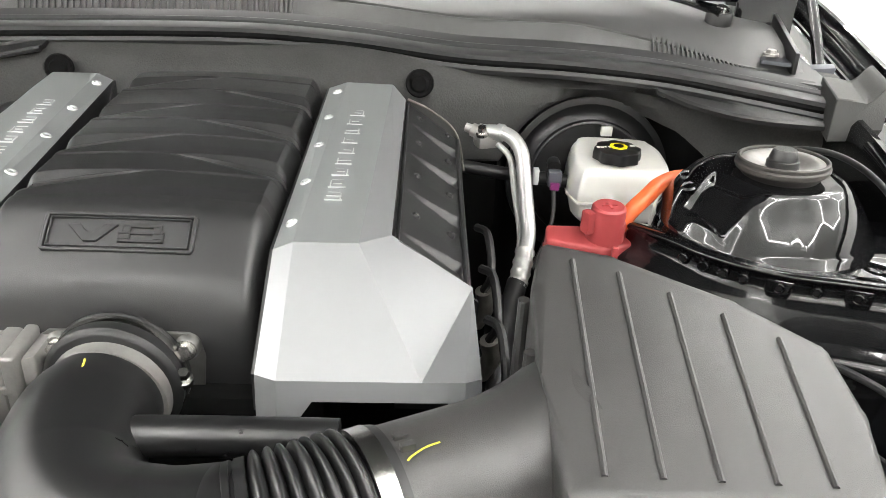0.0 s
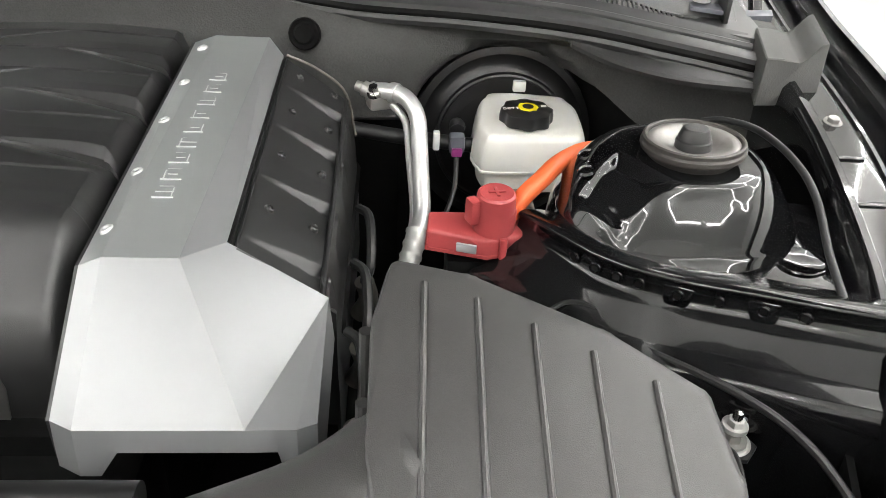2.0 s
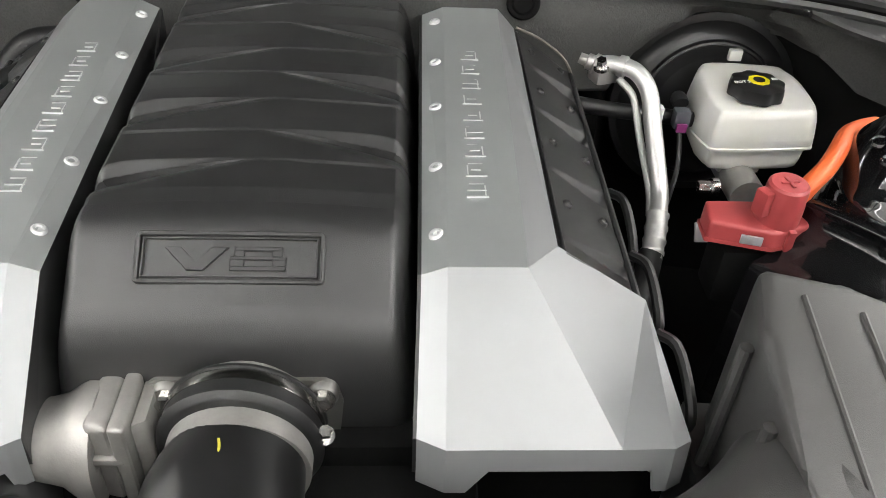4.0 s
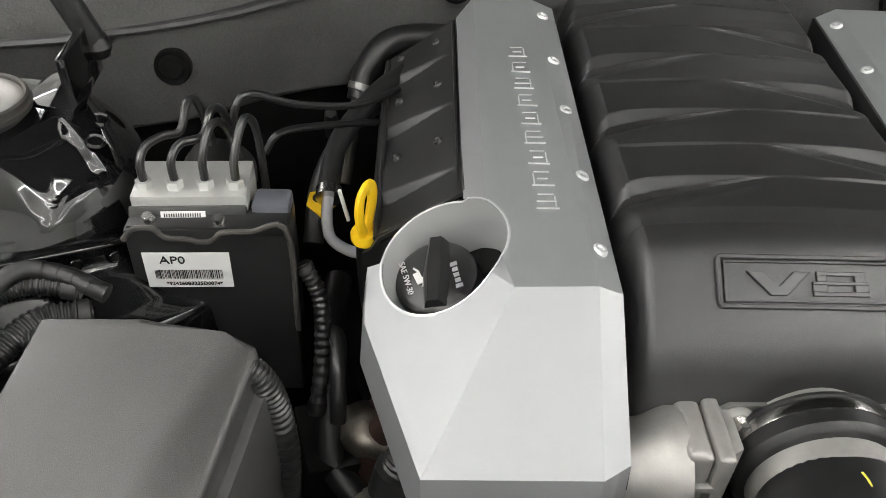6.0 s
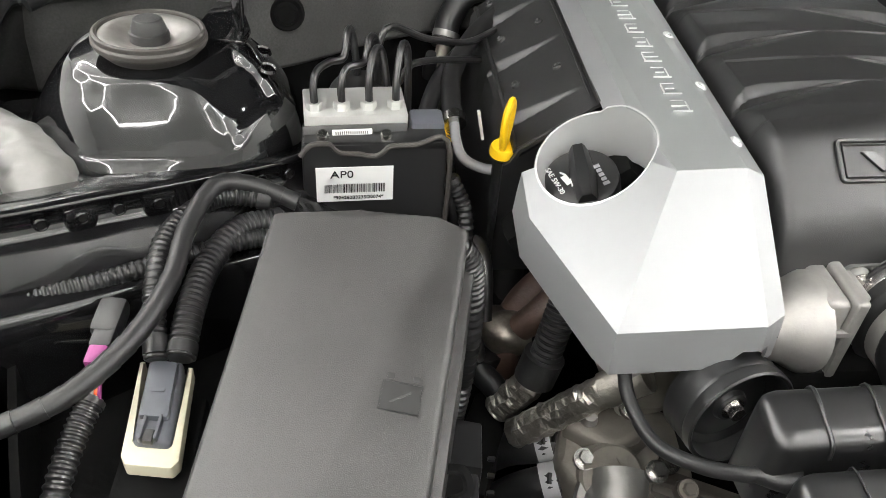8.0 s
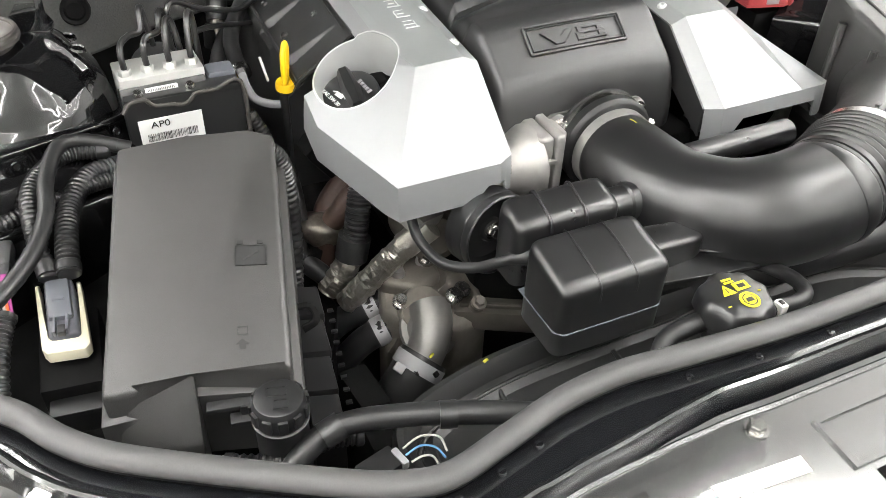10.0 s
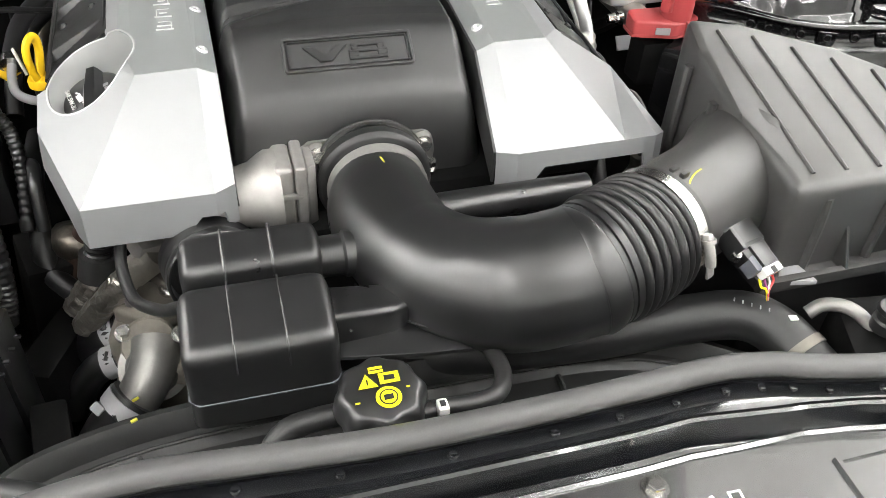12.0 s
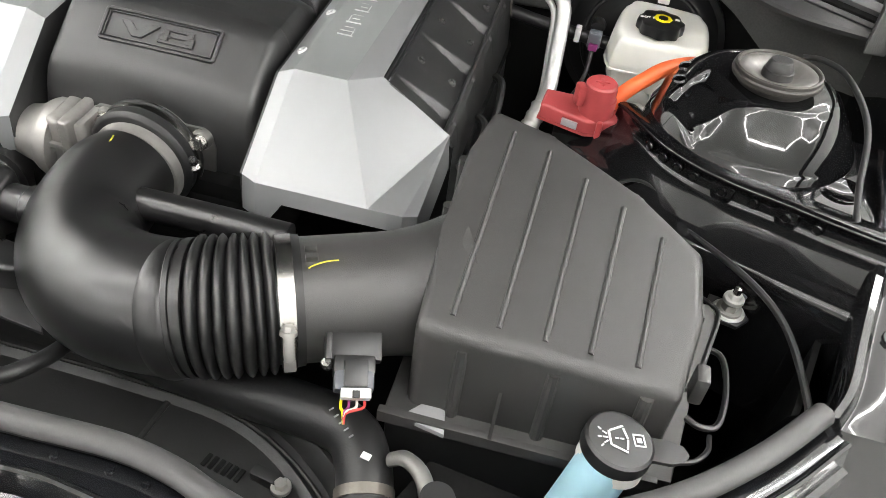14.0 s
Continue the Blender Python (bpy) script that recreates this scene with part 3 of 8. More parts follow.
    section = [(-0.045, -0.002), (-0.024, 0.0060), (-0.006, 0.0112), (-0.001, 0.0105), (0.0008, 0.0085), (0.0004, 0.0065), (-0.001, 0.005), (0.001, -0.008), (0.005, -0.0125), (0.0095, -0.0145), (0.014, -0.0185), (0.030, -0.034), (0.035, -0.0365), (0.048, -0.038), (0.052, -0.041), (0.055, -0.048), (0.058, -0.09), (0.060, -0.20)]
    loops = []
    for i, q in enumerate(way):
        d = way[min(i + 1, 60)] - way[max(i - 1, 0)]
        out = Vector((-d.y, d.x, 0)).normalized() * -s
        loops.append([q + out * o + Vector((0, 0, h)) for o, h in section])
    bm = bmesh.new()
    rings(bm, loops, closed=False)
    thick_sheet(bm, 0.002)
    part("apron", bm, DUSTY, t, smooth=60)
    for i, boss in ((13, 0), (19, 0), (25, 0), (30, 0), (36, 1), (41, 0), (46, 1), (51, 0)):
        d = way[i + 1] - way[i - 1]
        out = Vector((-d.y, d.x, 0)).normalized() * -s
        q = way[i] + out * 0.0030 + Vector((0, 0, -0.002))
        along = d.normalized()
        place = Matrix.Translation(q) @ Matrix((along, out.cross(along), out)).transposed().to_4x4()
        up = 1 if place.col[1].z > 0 else -1
        if boss:
            shape = [(-0.0120, 0.0075), (-0.0112, -0.004), (-0.0095, -0.0085), (-0.0060, -0.0118), (0.0, -0.0130), (0.0060, -0.0118), (0.0095, -0.0085), (0.0112, -0.004), (0.0120, 0.0075)]
            bm = slab([(x, y * up) for x, y in (shape if up > 0 else shape[::-1])], -0.003, 0.0022, 0.0012, 2)
            bmesh.ops.transform(bm, matrix=place, verts=bm.verts)
            part("drain_tab", bm, GLOSS, t)
        rim = bmesh.new()
        rings(rim, [[(0.0044 * math.cos(a) * (1 + 0.30 * math.cos(c)), 0.0044 * math.sin(a) * (1 + 0.30 * math.cos(c)), 0.0013 * math.sin(c) + (0.0022 if boss else 0)) for c in [2 * math.pi * n / 8 for n in range(8)]] for a in [2 * math.pi * n / 18 for n in range(19)]])
        bmesh.ops.transform(rim, matrix=place, verts=rim.verts)
        part("hole_rim", rim, GLOSS, t)
        part("flange_hole", lathe([(0.0002, 0.0004), (0.0042, 0.0004), (0.0042, -0.001)], place @ Vector((0, 0, 0.0022 if boss else 0)), out, 12), DEEP, t)
    for hx, hy in ((0.089, 0.018), (0.095, -0.014)):
        part("drain_hole", lathe([(0.001, 0.0008), (0.0055, 0.0008), (0.0068, 0.0022), (0.0082, 0.0)], (x0 - s * hx, y0 + hy, 0.9475), (-0.25 * s, -0.1, 1), 18), GLOSS, t, "raised drain hole")
    m = thing("strut_mount", (x0, y0, 0.958), "round rubber strut mount with pale dish and black nut cap", "strut mount", group="strut mounts")
    tip = Vector((-0.03 * s, 0.05, 1))
    seat = (x0, y0 - 0.004, 0.962)
    part("rubber_ring", lathe([(0.036, -0.004), (0.040, 0.000), (0.0430, 0.0040), (0.0455, 0.0055), (0.0466, 0.0080), (0.0466, 0.0105), (0.0455, 0.0118), (0.0450, 0.0124), (0.0454, 0.0135), (0.0450, 0.0158), (0.0430, 0.0168), (0.0412, 0.0160), (0.0402, 0.013), (0.03, 0.010), (0.03, -0.004)], seat, tip, 72), MOUNTRUBBER, m)
    part("dish", lathe([(0.001, 0.0070), (0.0165, 0.0070), (0.020, 0.0075), (0.026, 0.0105), (0.033, 0.0135), (0.0390, 0.0142), (0.0405, 0.0136), (0.0405, 0.005)], seat, tip, 64), DISH, m, "pale metal dish")
    part("nut_cap", lathe([(0.001, 0.0255), (0.0102, 0.0255), (0.0116, 0.0247), (0.0142, 0.0180), (0.0144, 0.0150), (0.0160, 0.0142), (0.0163, 0.006)], seat, tip, 40), PLASTIC, m, "dark grey nut cap", smooth=22)
    return t


solid("fender_bead", tube([(0.660, 0.862, 0.952), (0.674, 0.846, 0.961), (0.690, 0.812, 0.969), (0.699, 0.770, 0.971), (0.7065, 0.736, 0.965), (0.710, 0.712, 0.956), (0.709, 0.688, 0.946), (0.705, 0.655, 0.932), (0.704, 0.615, 0.916)], 0.0034, 48, 12), RUBBER, "black rubber bead curving round the strut tower", "seal")
strut_tower(1, 0.772)
strut_tower(-1, 0.782)


def fender(s):
    t = thing("fender", (s * 0.80, 0.65, 0.5), "gloss black painted fender edge beside the bay", "fender", group="fenders")
    inner = [(0.80, 1.60, 1.05), (0.79, 1.32, 1.02), (0.778, 1.10, 0.988), (0.768, 0.93, 0.972), (0.757, 0.80, 0.957), (0.740, 0.66, 0.927), (0.722, 0.58, 0.909), (0.702, 0.50, 0.898), (0.685, 0.43, 0.890), (0.668, 0.395, 0.886)]
    li = glide(inner, 40)
    prof = [(0.015, -0.42), (0.0, -0.06), (-0.006, -0.025), (-0.004, -0.006), (0.002, 0.001), (0.008, 0.002), (0.012, -0.004), (0.0145, -0.010), (0.018, -0.0115), (0.052, -0.0125), (0.054, -0.009), (0.058, -0.009), (0.061, -0.016), (0.064, -0.030), (0.083, -0.030),
            (0.085, -0.004), (0.0875, -0.001), (0.090, -0.004), (0.092, -0.012), (0.106, -0.012), (0.108, 0.004), (0.114, 0.005), (0.118, -0.004), (0.125, -0.03), (0.13, -0.12), (0.13, -0.42)]
    bm = bmesh.new()
    rings(bm, [[(s * (q.x + o), q.y, q.z + h if h > -0.3 else 0.5) for o, h in prof] for q in li])
    part("fender_rail", bm, GLOSS, t, smooth=40)
    for at_y, kind_of in ((1.12, 0), (0.865, 0), (0.80, 1), (0.735, 1), (0.63, 0), (0.60, 1), (0.50, 0)):
        q = min(li, key=lambda p: abs(p.y - at_y))
        h = q.z + (at_y - q.y) * 0.2 - 0.012
        if kind_of:
            part("pressed_bead", box((s * (q.x + 0.031), at_y, h), (0.026, 0.006, 0.004), 0.0018, (10, 0, 0)), GLOSS, t)
        else:
            part("washer", lathe([(0.002, 0.0012), (0.0095, 0.0012), (0.0105, 0.0), (0.0105, -0.001)], (s * (q.x + 0.032), at_y, h + 0.0005), (0, -0.15, 1), 24), GLOSS, t)
            part("bolt", hexbolt((s * (q.x + 0.032), at_y, h + 0.001), (0, -0.15, 1), 0.0065, 0.006), CASTDARK, t, "small dull bolt")
    return t


fender(1)
fender(-1)
# added near-black panels that cover stray reflections on the inner fender skin
for s in (-1, 1):
    liner = glide([(0.712, 0.62, 0.86), (0.690, 0.53, 0.84), (0.672, 0.46, 0.83), (0.655, 0.405, 0.825)], 12)
    bm = bmesh.new()
    rings(bm, [[(s * q.x, q.y, 0.5), (s * q.x, q.y, q.z), (s * (q.x + 0.006), q.y, q.z), (s * (q.x + 0.006), q.y, 0.5)] for q in liner])
    solid("reflection_cover", bm, DEEP, "added near-black panel covering reflections inside the fender", "fender liner", group="fender liners")

# ------------------------------------------------------------- engine covers
CX = -0.004


def manifold_height(x, y):
    """Top of the intake cover: sloped nose, stepped humps, scoops from both sides."""
    za, zb, k = 0.9205 + (y - 0.602) * 0.735, 0.9578 + max(0, y - 0.68) * 0.035, 0.0035
    z = -k * math.log(math.exp((0.9 - za) / k) + math.exp((0.9 - zb) / k)) + 0.9
    u = (x - CX) / 0.125
    for y0, sign in SCOOPS:
        s = sign * u
        w = max(0.0, min(1.0, (s + 0.02) / 0.80)) * max(0.0, min(1.0, (1.09 - s) / 0.20))
        d = y0 - 0.016 * max(0.0, (s - 0.72) / 0.3) ** 2 - y
        e = 0.0008 + 0.0100 * w
        if d > 0 and w > 0:
            if d < e:
                z -= 0.0080 * w * d / e
            else:
                z -= 0.0145 * w * max(0.0, 1 - (d - e) / (0.004 + 0.026 * w)) ** 1.5
        if w > 0.02:
            z += 0.0005 * max(0.0, 1 - abs(d - e) / 0.0012)
        other = max(0.0, min(1.0, -s * 3)) * max(0.0, min(1.0, (1 + s) / 0.2))
        if 0 < y0 - y < 0.03:
            z -= 0.0016 * other * min(1, (y0 - y) / 0.002) * (1 - (y0 - y) / 0.03)
    if 0.672 < y < 0.690:
        z -= 0.0022 * (1 - (y - 0.672) / 0.018) * min(1, (y - 0.672) / 0.002)
    return z


SCOOPS = ((0.728, -1), (0.771, 1), (0.821, -1), (0.869, 1), (0.916, -1), (0.971, 1), (1.019, -1))
HALF = 0.138
xs = [k / 56 for k in range(-56, 57)]


def shoulder(u):
    return 0.8 * (max(0, abs(u) - 0.79) / 0.21) ** 2.2


loops = []
for y, z in ((0.580, 0.80), (0.580, 0.835), (0.580, 0.858), (0.582, 0.880), (0.5855, 0.896), (0.590, 0.9075), (0.5955, 0.9150)):
    loops.append([(CX + HALF * u * 0.98, y + 0.030 * max(0, abs(u) - 0.80) ** 2 * 16, z - 0.0085 * u * u * (z - 0.80) / 0.12 - max(0, z - 0.80) * shoulder(u)) for u in xs])
for k in range(521):
    y = 0.602 + 0.438 * k / 520
    row = []
    for u in xs:
        z = manifold_height(CX + HALF * u, y) - 0.0085 * u * u
        z -= (z - 0.80) * shoulder(u)
        row.append((CX + HALF * u * (1 - 0.02 * max(0, 1 - k / 104)), y + 0.030 * max(0, abs(u) - 0.80) ** 2 * 16 * max(0, 1 - k / 190), z))
    loops.append(row)
bm = bmesh.new()
rings(bm, loops, closed=False)
mani = thing("intake_manifold_cover", (CX, 0.8, 0.80), "matte black ribbed plastic intake manifold cover", "engine cover")
shell = part("shell", bm, MANIFOLD, mani, smooth=24)
part("lower_body", slab([(CX - 0.105, 0.62), (CX + 0.105, 0.62), (CX + 0.105, 1.02), (CX - 0.105, 1.02)], 0.76, 0.89, 0.01), PLASTIC, mani)
# raised badge frame and badge on the sloping nose
tilt = math.degrees(math.atan(0.735))
nose = pose(-0.006, 0.6285, 0.9405, tilt, 0, 0)


def flat_frame(w, h, t, deep, m):
    bm = bmesh.new()
    outer = [(-w, -h), (w, -h), (w, h), (-w, h)]
    inner = [(-w + t, -h + t), (w - t, -h + t), (w - t, h - t), (-w + t, h - t)]
    lo = -0.003
    vo = [bm.verts.new((*q, lo)) for q in outer]
    vt = [bm.verts.new((q[0] * 0.99, q[1] * 0.97, deep)) for q in outer]
    vi = [bm.verts.new((*q, deep)) for q in inner]
    vb = [bm.verts.new((*q, lo)) for q in inner]
    for a, b in ((vo, vt), (vt, vi), (vi, vb)):
        for i in range(4):
            bm.faces.new((a[i], a[(i + 1) % 4], b[(i + 1) % 4], b[i]))
    bmesh.ops.transform(bm, matrix=m, verts=bm.verts)
    return bm


def rounded_frame(w, h, r, rows, m):
    """A frame with rounded corners from rows of (inset, height)."""
    bm = bmesh.new()
    loops = []
    for inset, z in rows:
        rr = max(0.0004, r - inset)
        loop = []
        for cx, cy, a0 in ((1, 1, 0), (-1, 1, 90), (-1, -1, 180), (1, -1, 270)):
            for k in range(6):
                a = radians(a0 + 18 * k)
                loop.append((cx * (w - inset - rr) + rr * math.cos(a), cy * (h - inset - rr) + rr * math.sin(a), z))
        loops.append(loop)
    rings(bm, loops, cap=False)
    bmesh.ops.transform(bm, matrix=m, verts=bm.verts)
    return bm


part("badge_frame", rounded_frame(0.0652, 0.0188, 0.0042, ((0.0, -0.002), (0.0, 0.0008), (0.0007, 0.0016), (0.0026, 0.0016), (0.0033, 0.0009), (0.0036, -0.002)), nose), MANIFOLD, mani)
part("badge_inner_frame", rounded_frame(0.0604, 0.0143, 0.0010, ((0.0, -0.002), (0.0, 0.0006), (0.0004, 0.0011), (0.0011, 0.0011), (0.0014, 0.0006), (0.0014, -0.002)), nose), MANIFOLD, mani)
V_SHAPE = [(-0.0449, 0.0070), (-0.0290, -0.0095), (-0.0180, -0.0095), (-0.0012, 0.0070), (-0.0125, 0.0070), (-0.0235, -0.0042), (-0.0335, 0.0070)]
bm = slab(V_SHAPE, -0.001, 0.0016, 0.0004, 1)
bmesh.ops.transform(bm, matrix=nose, verts=bm.verts)
part("letter_v", bm, SATIN, mani, "raised black letter V")
bm = bmesh.new()
for bx0, bx1, by0, by1 in ((0.0030, 0.0360, 0.0046, 0.0074), (0.0000, 0.0385, -0.0018, 0.0006), (0.0000, 0.0385, -0.0095, -0.0064), (0.0030, 0.0098, 0.0004, 0.0050), (0.0290, 0.0360, 0.0004, 0.0050), (0.0000, 0.0098, -0.0066, -0.0016), (0.0290, 0.0385, -0.0066, -0.0016)):
    box(((bx0 + bx1) / 2, (by0 + by1) / 2, 0.0004), (bx1 - bx0, by1 - by0, 0.0024), 0.0004, bm=bm, segments=1)
bmesh.ops.transform(bm, matrix=nose, verts=bm.verts)
part("numeral_eight", bm, SATIN, mani, "raised black numeral 8")
# hidden wall of the manifold's rear
solid("manifold_rear", box((CX, 1.045, 0.90), (0.23, 0.03, 0.12), 0.01), PLASTIC, "black rear wall of the intake manifold", "engine part")


def rail_cover(s):
    """Silver and grey fuel rail cover; s: side."""
    def P(u, y, z):
        return (CX + s * u, y, z)
    name = "fuel_rail_cover"
    lab = "silver and grey engine cover with chamfered facets" if s > 0 else "silver and grey engine cover with an oil filler opening"
    t = thing(name, P(0.2, 0.75, 0.82), lab, "engine cover", group="engine side covers")
    inb, inf, ind = P(0.136, 1.012, 0.962), P(0.130, 0.622, 0.932), P(0.127, 0.532, 0.866)
    chb, chf, chd = P(0.158, 1.020, 0.968), P(0.148, 0.620, 0.941), P(0.146, 0.520, 0.869)
    bo, bo2, A, Pp = P(0.216, 1.024, 0.966), P(0.233, 1.004, 0.953), P(0.204, 0.619, 0.942), P(0.231, 0.655, 0.933)
    tA = P(0.222, 1.018, 0.965)
    B = P(0.307, 0.655, 0.881)
    # outer line of the grey plane: bo -> A; slope between it and the dark panel
    grey = [[inb, inf, chf, chb]]
    plane = [[chb, chf, A, bo]]
    slope = [[bo, A, Pp, bo2]]
    if s > 0:
        C, F = P(0.261, 0.517, 0.873), P(0.296, 0.517, 0.874)
        front = [[inf, ind, chd, chf], [chf, chd, C, A], [A, C, B], [A, B, Pp], [B, C, F], [B, F, P(0.309, 0.525, 0.872)]]
        rim = [ind, chd, C, F, P(0.309, 0.525, 0.872), B]
    else:
        C, B, E = P(0.264, 0.523, 0.863), P(0.306, 0.648, 0.874), P(0.306, 0.693, 0.889)
        chd, ind = P(0.148, 0.522, 0.865), P(0.129, 0.534, 0.865)
        A, K, Q = P(0.204, 0.620, 0.939), P(0.219, 0.690, 0.942), P(0.234, 0.700, 0.931)
        plane, slope = [[chb, chf, A, bo], [A, K, bo]], [[bo, K, Q, bo2]]
        H = P(0.2475, 0.679, 0.9267)
        front = [[inf, ind, chd, chf], [chf, chd, C, A], [A, C, B], [A, B, H], [B, E, H], [A, H, K]]
        rim = [ind, chd, C, B, E]
    gm = part("inner_chamfer", thicken(sheet(grey)), GREYMET, t, smooth=0)
    if s > 0:
        part("grey_panel", thicken(sheet(plane)), GREYMET, t, "grey metallic panel", smooth=0)
        part("outer_slope", thicken(sheet(slope)), SILVER, t, smooth=0)
        fm = part("faceted_front", thicken(sheet(front)), SILVER, t, "silver faceted front", smooth=0)
    else:
        # oil filler opening cut through the facets by a cylinder
        hole_at = Vector((-0.2515, 0.679, 0.913))
        for nm, polys, mt, lb in (("grey_panel", plane, GREYMET, "grey metallic panel"), ("outer_slope", slope, SILVER, ""),
                                  ("faceted_front", front, SILVER, "silver faceted front with a round opening")):
            ob = part(nm, cut_round(sheet(polys), hole_at, HOLE_AXIS, HOLE_R), mt, t, lb, smooth=0)
        bm = bmesh.new()
        rows = []
        q = Vector(HOLE_AXIS).to_track_quat("Z", "Y").to_matrix()
        for rr, h in ((HOLE_R * 0.86, -0.055), (HOLE_R, 0.0)):
            rows.append([hole_at + q @ Vector((rr * math.cos(a), rr * math.sin(a), h)) for a in [2 * math.pi * k / 48 for k in range(48)]])
        # collar wall follows the facets' height
        top = []
        for k in range(48):
            a = 2 * math.pi * k / 48
            v = hole_at + q @ Vector((HOLE_R * math.cos(a), HOLE_R * math.sin(a), 0))
            top.append(v + Vector(HOLE_AXIS).normalized() * max(-0.045, min(0.055, facet_rise(v, plane + slope + front))))
        bm = bmesh.new()
        rings(bm, [rows[0], top], cap=False)
        thick_sheet(bm, 0.0016)
        part("filler_collar", bm, COLLAR, t, "grey collar round the oil filler", smooth=40)
        # raised rim in a paler metal, which paints the edge highlight
        part("collar_rim", tube(top + top[:1], 0.0007, 0, 6, cap=False), GLINT, t, "thin raised collar rim, paler to paint its highlight")
    # lip hanging down from the rim
    bm = bmesh.new()
    dense = []
    for a, b in zip(rim, rim[1:]):
        for k in range(8):
            dense.append(Vector(a).lerp(Vector(b), k / 8))
    dense.append(Vector(rim[-1]))
    loops = []
    total = len(dense)
    for i, v in enumerate(dense):
        drop = 0.040
        if s > 0 and v.y < 0.535 and 0.165 < (v.x - CX) * s < 0.285:
            drop = 0.017 + 0.0
        if s < 0 and v.y < 0.535 and 0.14 < (v.x - CX) * s < 0.165:
            drop = 0.022
        lean = Vector((0, -0.004, 0)) if v.y < 0.535 else Vector((s * 0.004, -0.002, 0))
        loops.append([v, v + Vector((0, 0.0, -drop * 0.5)) + lean * 0.6, v + Vector((0, 0, -drop)) + lean])
    rings(bm, loops, closed=False)
    thick_sheet(bm, 0.0025, (0, 1, 0))
    part("lip", bm, SILVER, t, "silver lip under the facets", smooth=20)
    # back wall
    bm = sheet([[inb, chb, bo, bo2, P(0.233, 1.02, 0.90), P(0.136, 1.02, 0.90)]])
    part("rear_lip", thicken(bm), GREYMET, t, smooth=0)
    bm = sheet([[inb, inf, P(0.130, 0.622, 0.88), P(0.136, 1.012, 0.88)], [inf, ind, P(0.127, 0.532, 0.83), P(0.130, 0.622, 0.88)]])
    part("inner_wall", thicken(bm), PLASTIC, t, smooth=0)
    # screws
    for y in (0.985, 0.903, 0.826, 0.739, 0.659):
        f = (y - 0.622) / (1.012 - 0.622)
        q = Vector(inf).lerp(Vector(inb), f).lerp(Vector(chf).lerp(Vector(chb), f), 0.58)
        n = Vector((-s * 0.35, -0.06, 1)).normalized()
        sc = part("screw", lathe([(0.001, 0.0004), (0.0026, 0.0004), (0.0030, 0.0022), (0.0044, 0.0024), (0.0058, 0.0008), (0.0062, -0.001)], q, n, 20), GLINT, t, "small bright screw head")
    # brand marking as a row of plain raised bars along the panel
    for k in range(9):
        yy = 0.705 + 0.0265 * k
        f = (yy - 0.619) / (1.022 - 0.619)
        q = Vector(chf).lerp(Vector(chb), f).lerp(Vector(A).lerp(Vector(bo), f), 0.42)
        for dx, dy, w, h in ((0, -0.0085, 0.017, 0.0010), (0, 0.0085, 0.012, 0.0010), (0, 0.0, 0.008 if k % 3 else 0.015, 0.0009), (-0.0065 if k % 2 else 0.0065, 0.0, 0.0011, 0.012)):
            part("marking_bar", box(q + Vector((dx, dy, 0.0004)), (w, h, 0.0014), 0.0003, (3.5, 0, 0)), GLINT, t, smooth=0)
    return t


def thicken(bm, t=0.0025):
    bmesh.ops.recalc_face_normals(bm, faces=bm.faces)
    for f in bm.faces:
        if f.normal.z < 0:
            f.normal_flip()
    bmesh.ops.solidify(bm, geom=bm.faces[:], thickness=t)
    return bm


HOLE_AXIS = (-0.38, -0.19, 0.90)
HOLE_R = 0.0515


def facet_rise(v, polys):
    """How far along the filler's axis from v the facets lie."""
    d = Vector(HOLE_AXIS).normalized()
    best = None
    for poly in polys:
        p = [Vector(q) for q in poly]
        n = (p[1] - p[0]).cross(p[2] - p[0]).normalized()
        if abs(n.dot(d)) < 1e-4:
            continue
        k = (p[0] - v).dot(n) / d.dot(n)
        h = v + k * d
        inside = True
        for a, b in zip(p, p[1:] + p[:1]):
            c = (b - a).cross(h - a).dot(n)
            if c < -1e-5 * (b - a).length * 10:
                inside = False
        if not inside:
            inside = all((b - a).cross(h - a).dot(n) < 1e-6 for a, b in zip(p, p[1:] + p[:1]))
        if inside and (best is None or abs(k) < abs(best)):
            best = k
    return best if best is not None else 0.0


def cut_round(bm, at, axis, r):
    """Cuts a round opening through flat facets with a ring of planes, then thickens them."""
    d = Vector(axis).normalized()
    q = d.to_track_quat("Z", "Y").to_matrix()
    sides = 48
    apo = r * math.cos(math.pi / sides)
    for k in range(sides):
        a = 2 * math.pi * (k + 0.5) / sides
        out = q @ Vector((math.cos(a), math.sin(a), 0))
        bmesh.ops.bisect_plane(bm, geom=bm.verts[:] + bm.edges[:] + bm.faces[:], dist=1e-6, plane_co=at + out * apo, plane_no=out)
    gone = []
    for f in bm.faces:
        m = f.calc_center_median() - at
        flat = m - d * m.dot(d)
        if all(flat.dot(q @ Vector((math.cos(a), math.sin(a), 0))) < apo for a in [2 * math.pi * (k + 0.5) / sides for k in range(sides)]):
            gone.append(f)
    bmesh.ops.delete(bm, geom=gone, context="FACES")
    bmesh.ops.dissolve_limit(bm, angle_limit=0.01, verts=bm.verts[:], edges=bm.edges[:])
    return thicken(bm)


rail_cover(1)
rail_cover(-1)


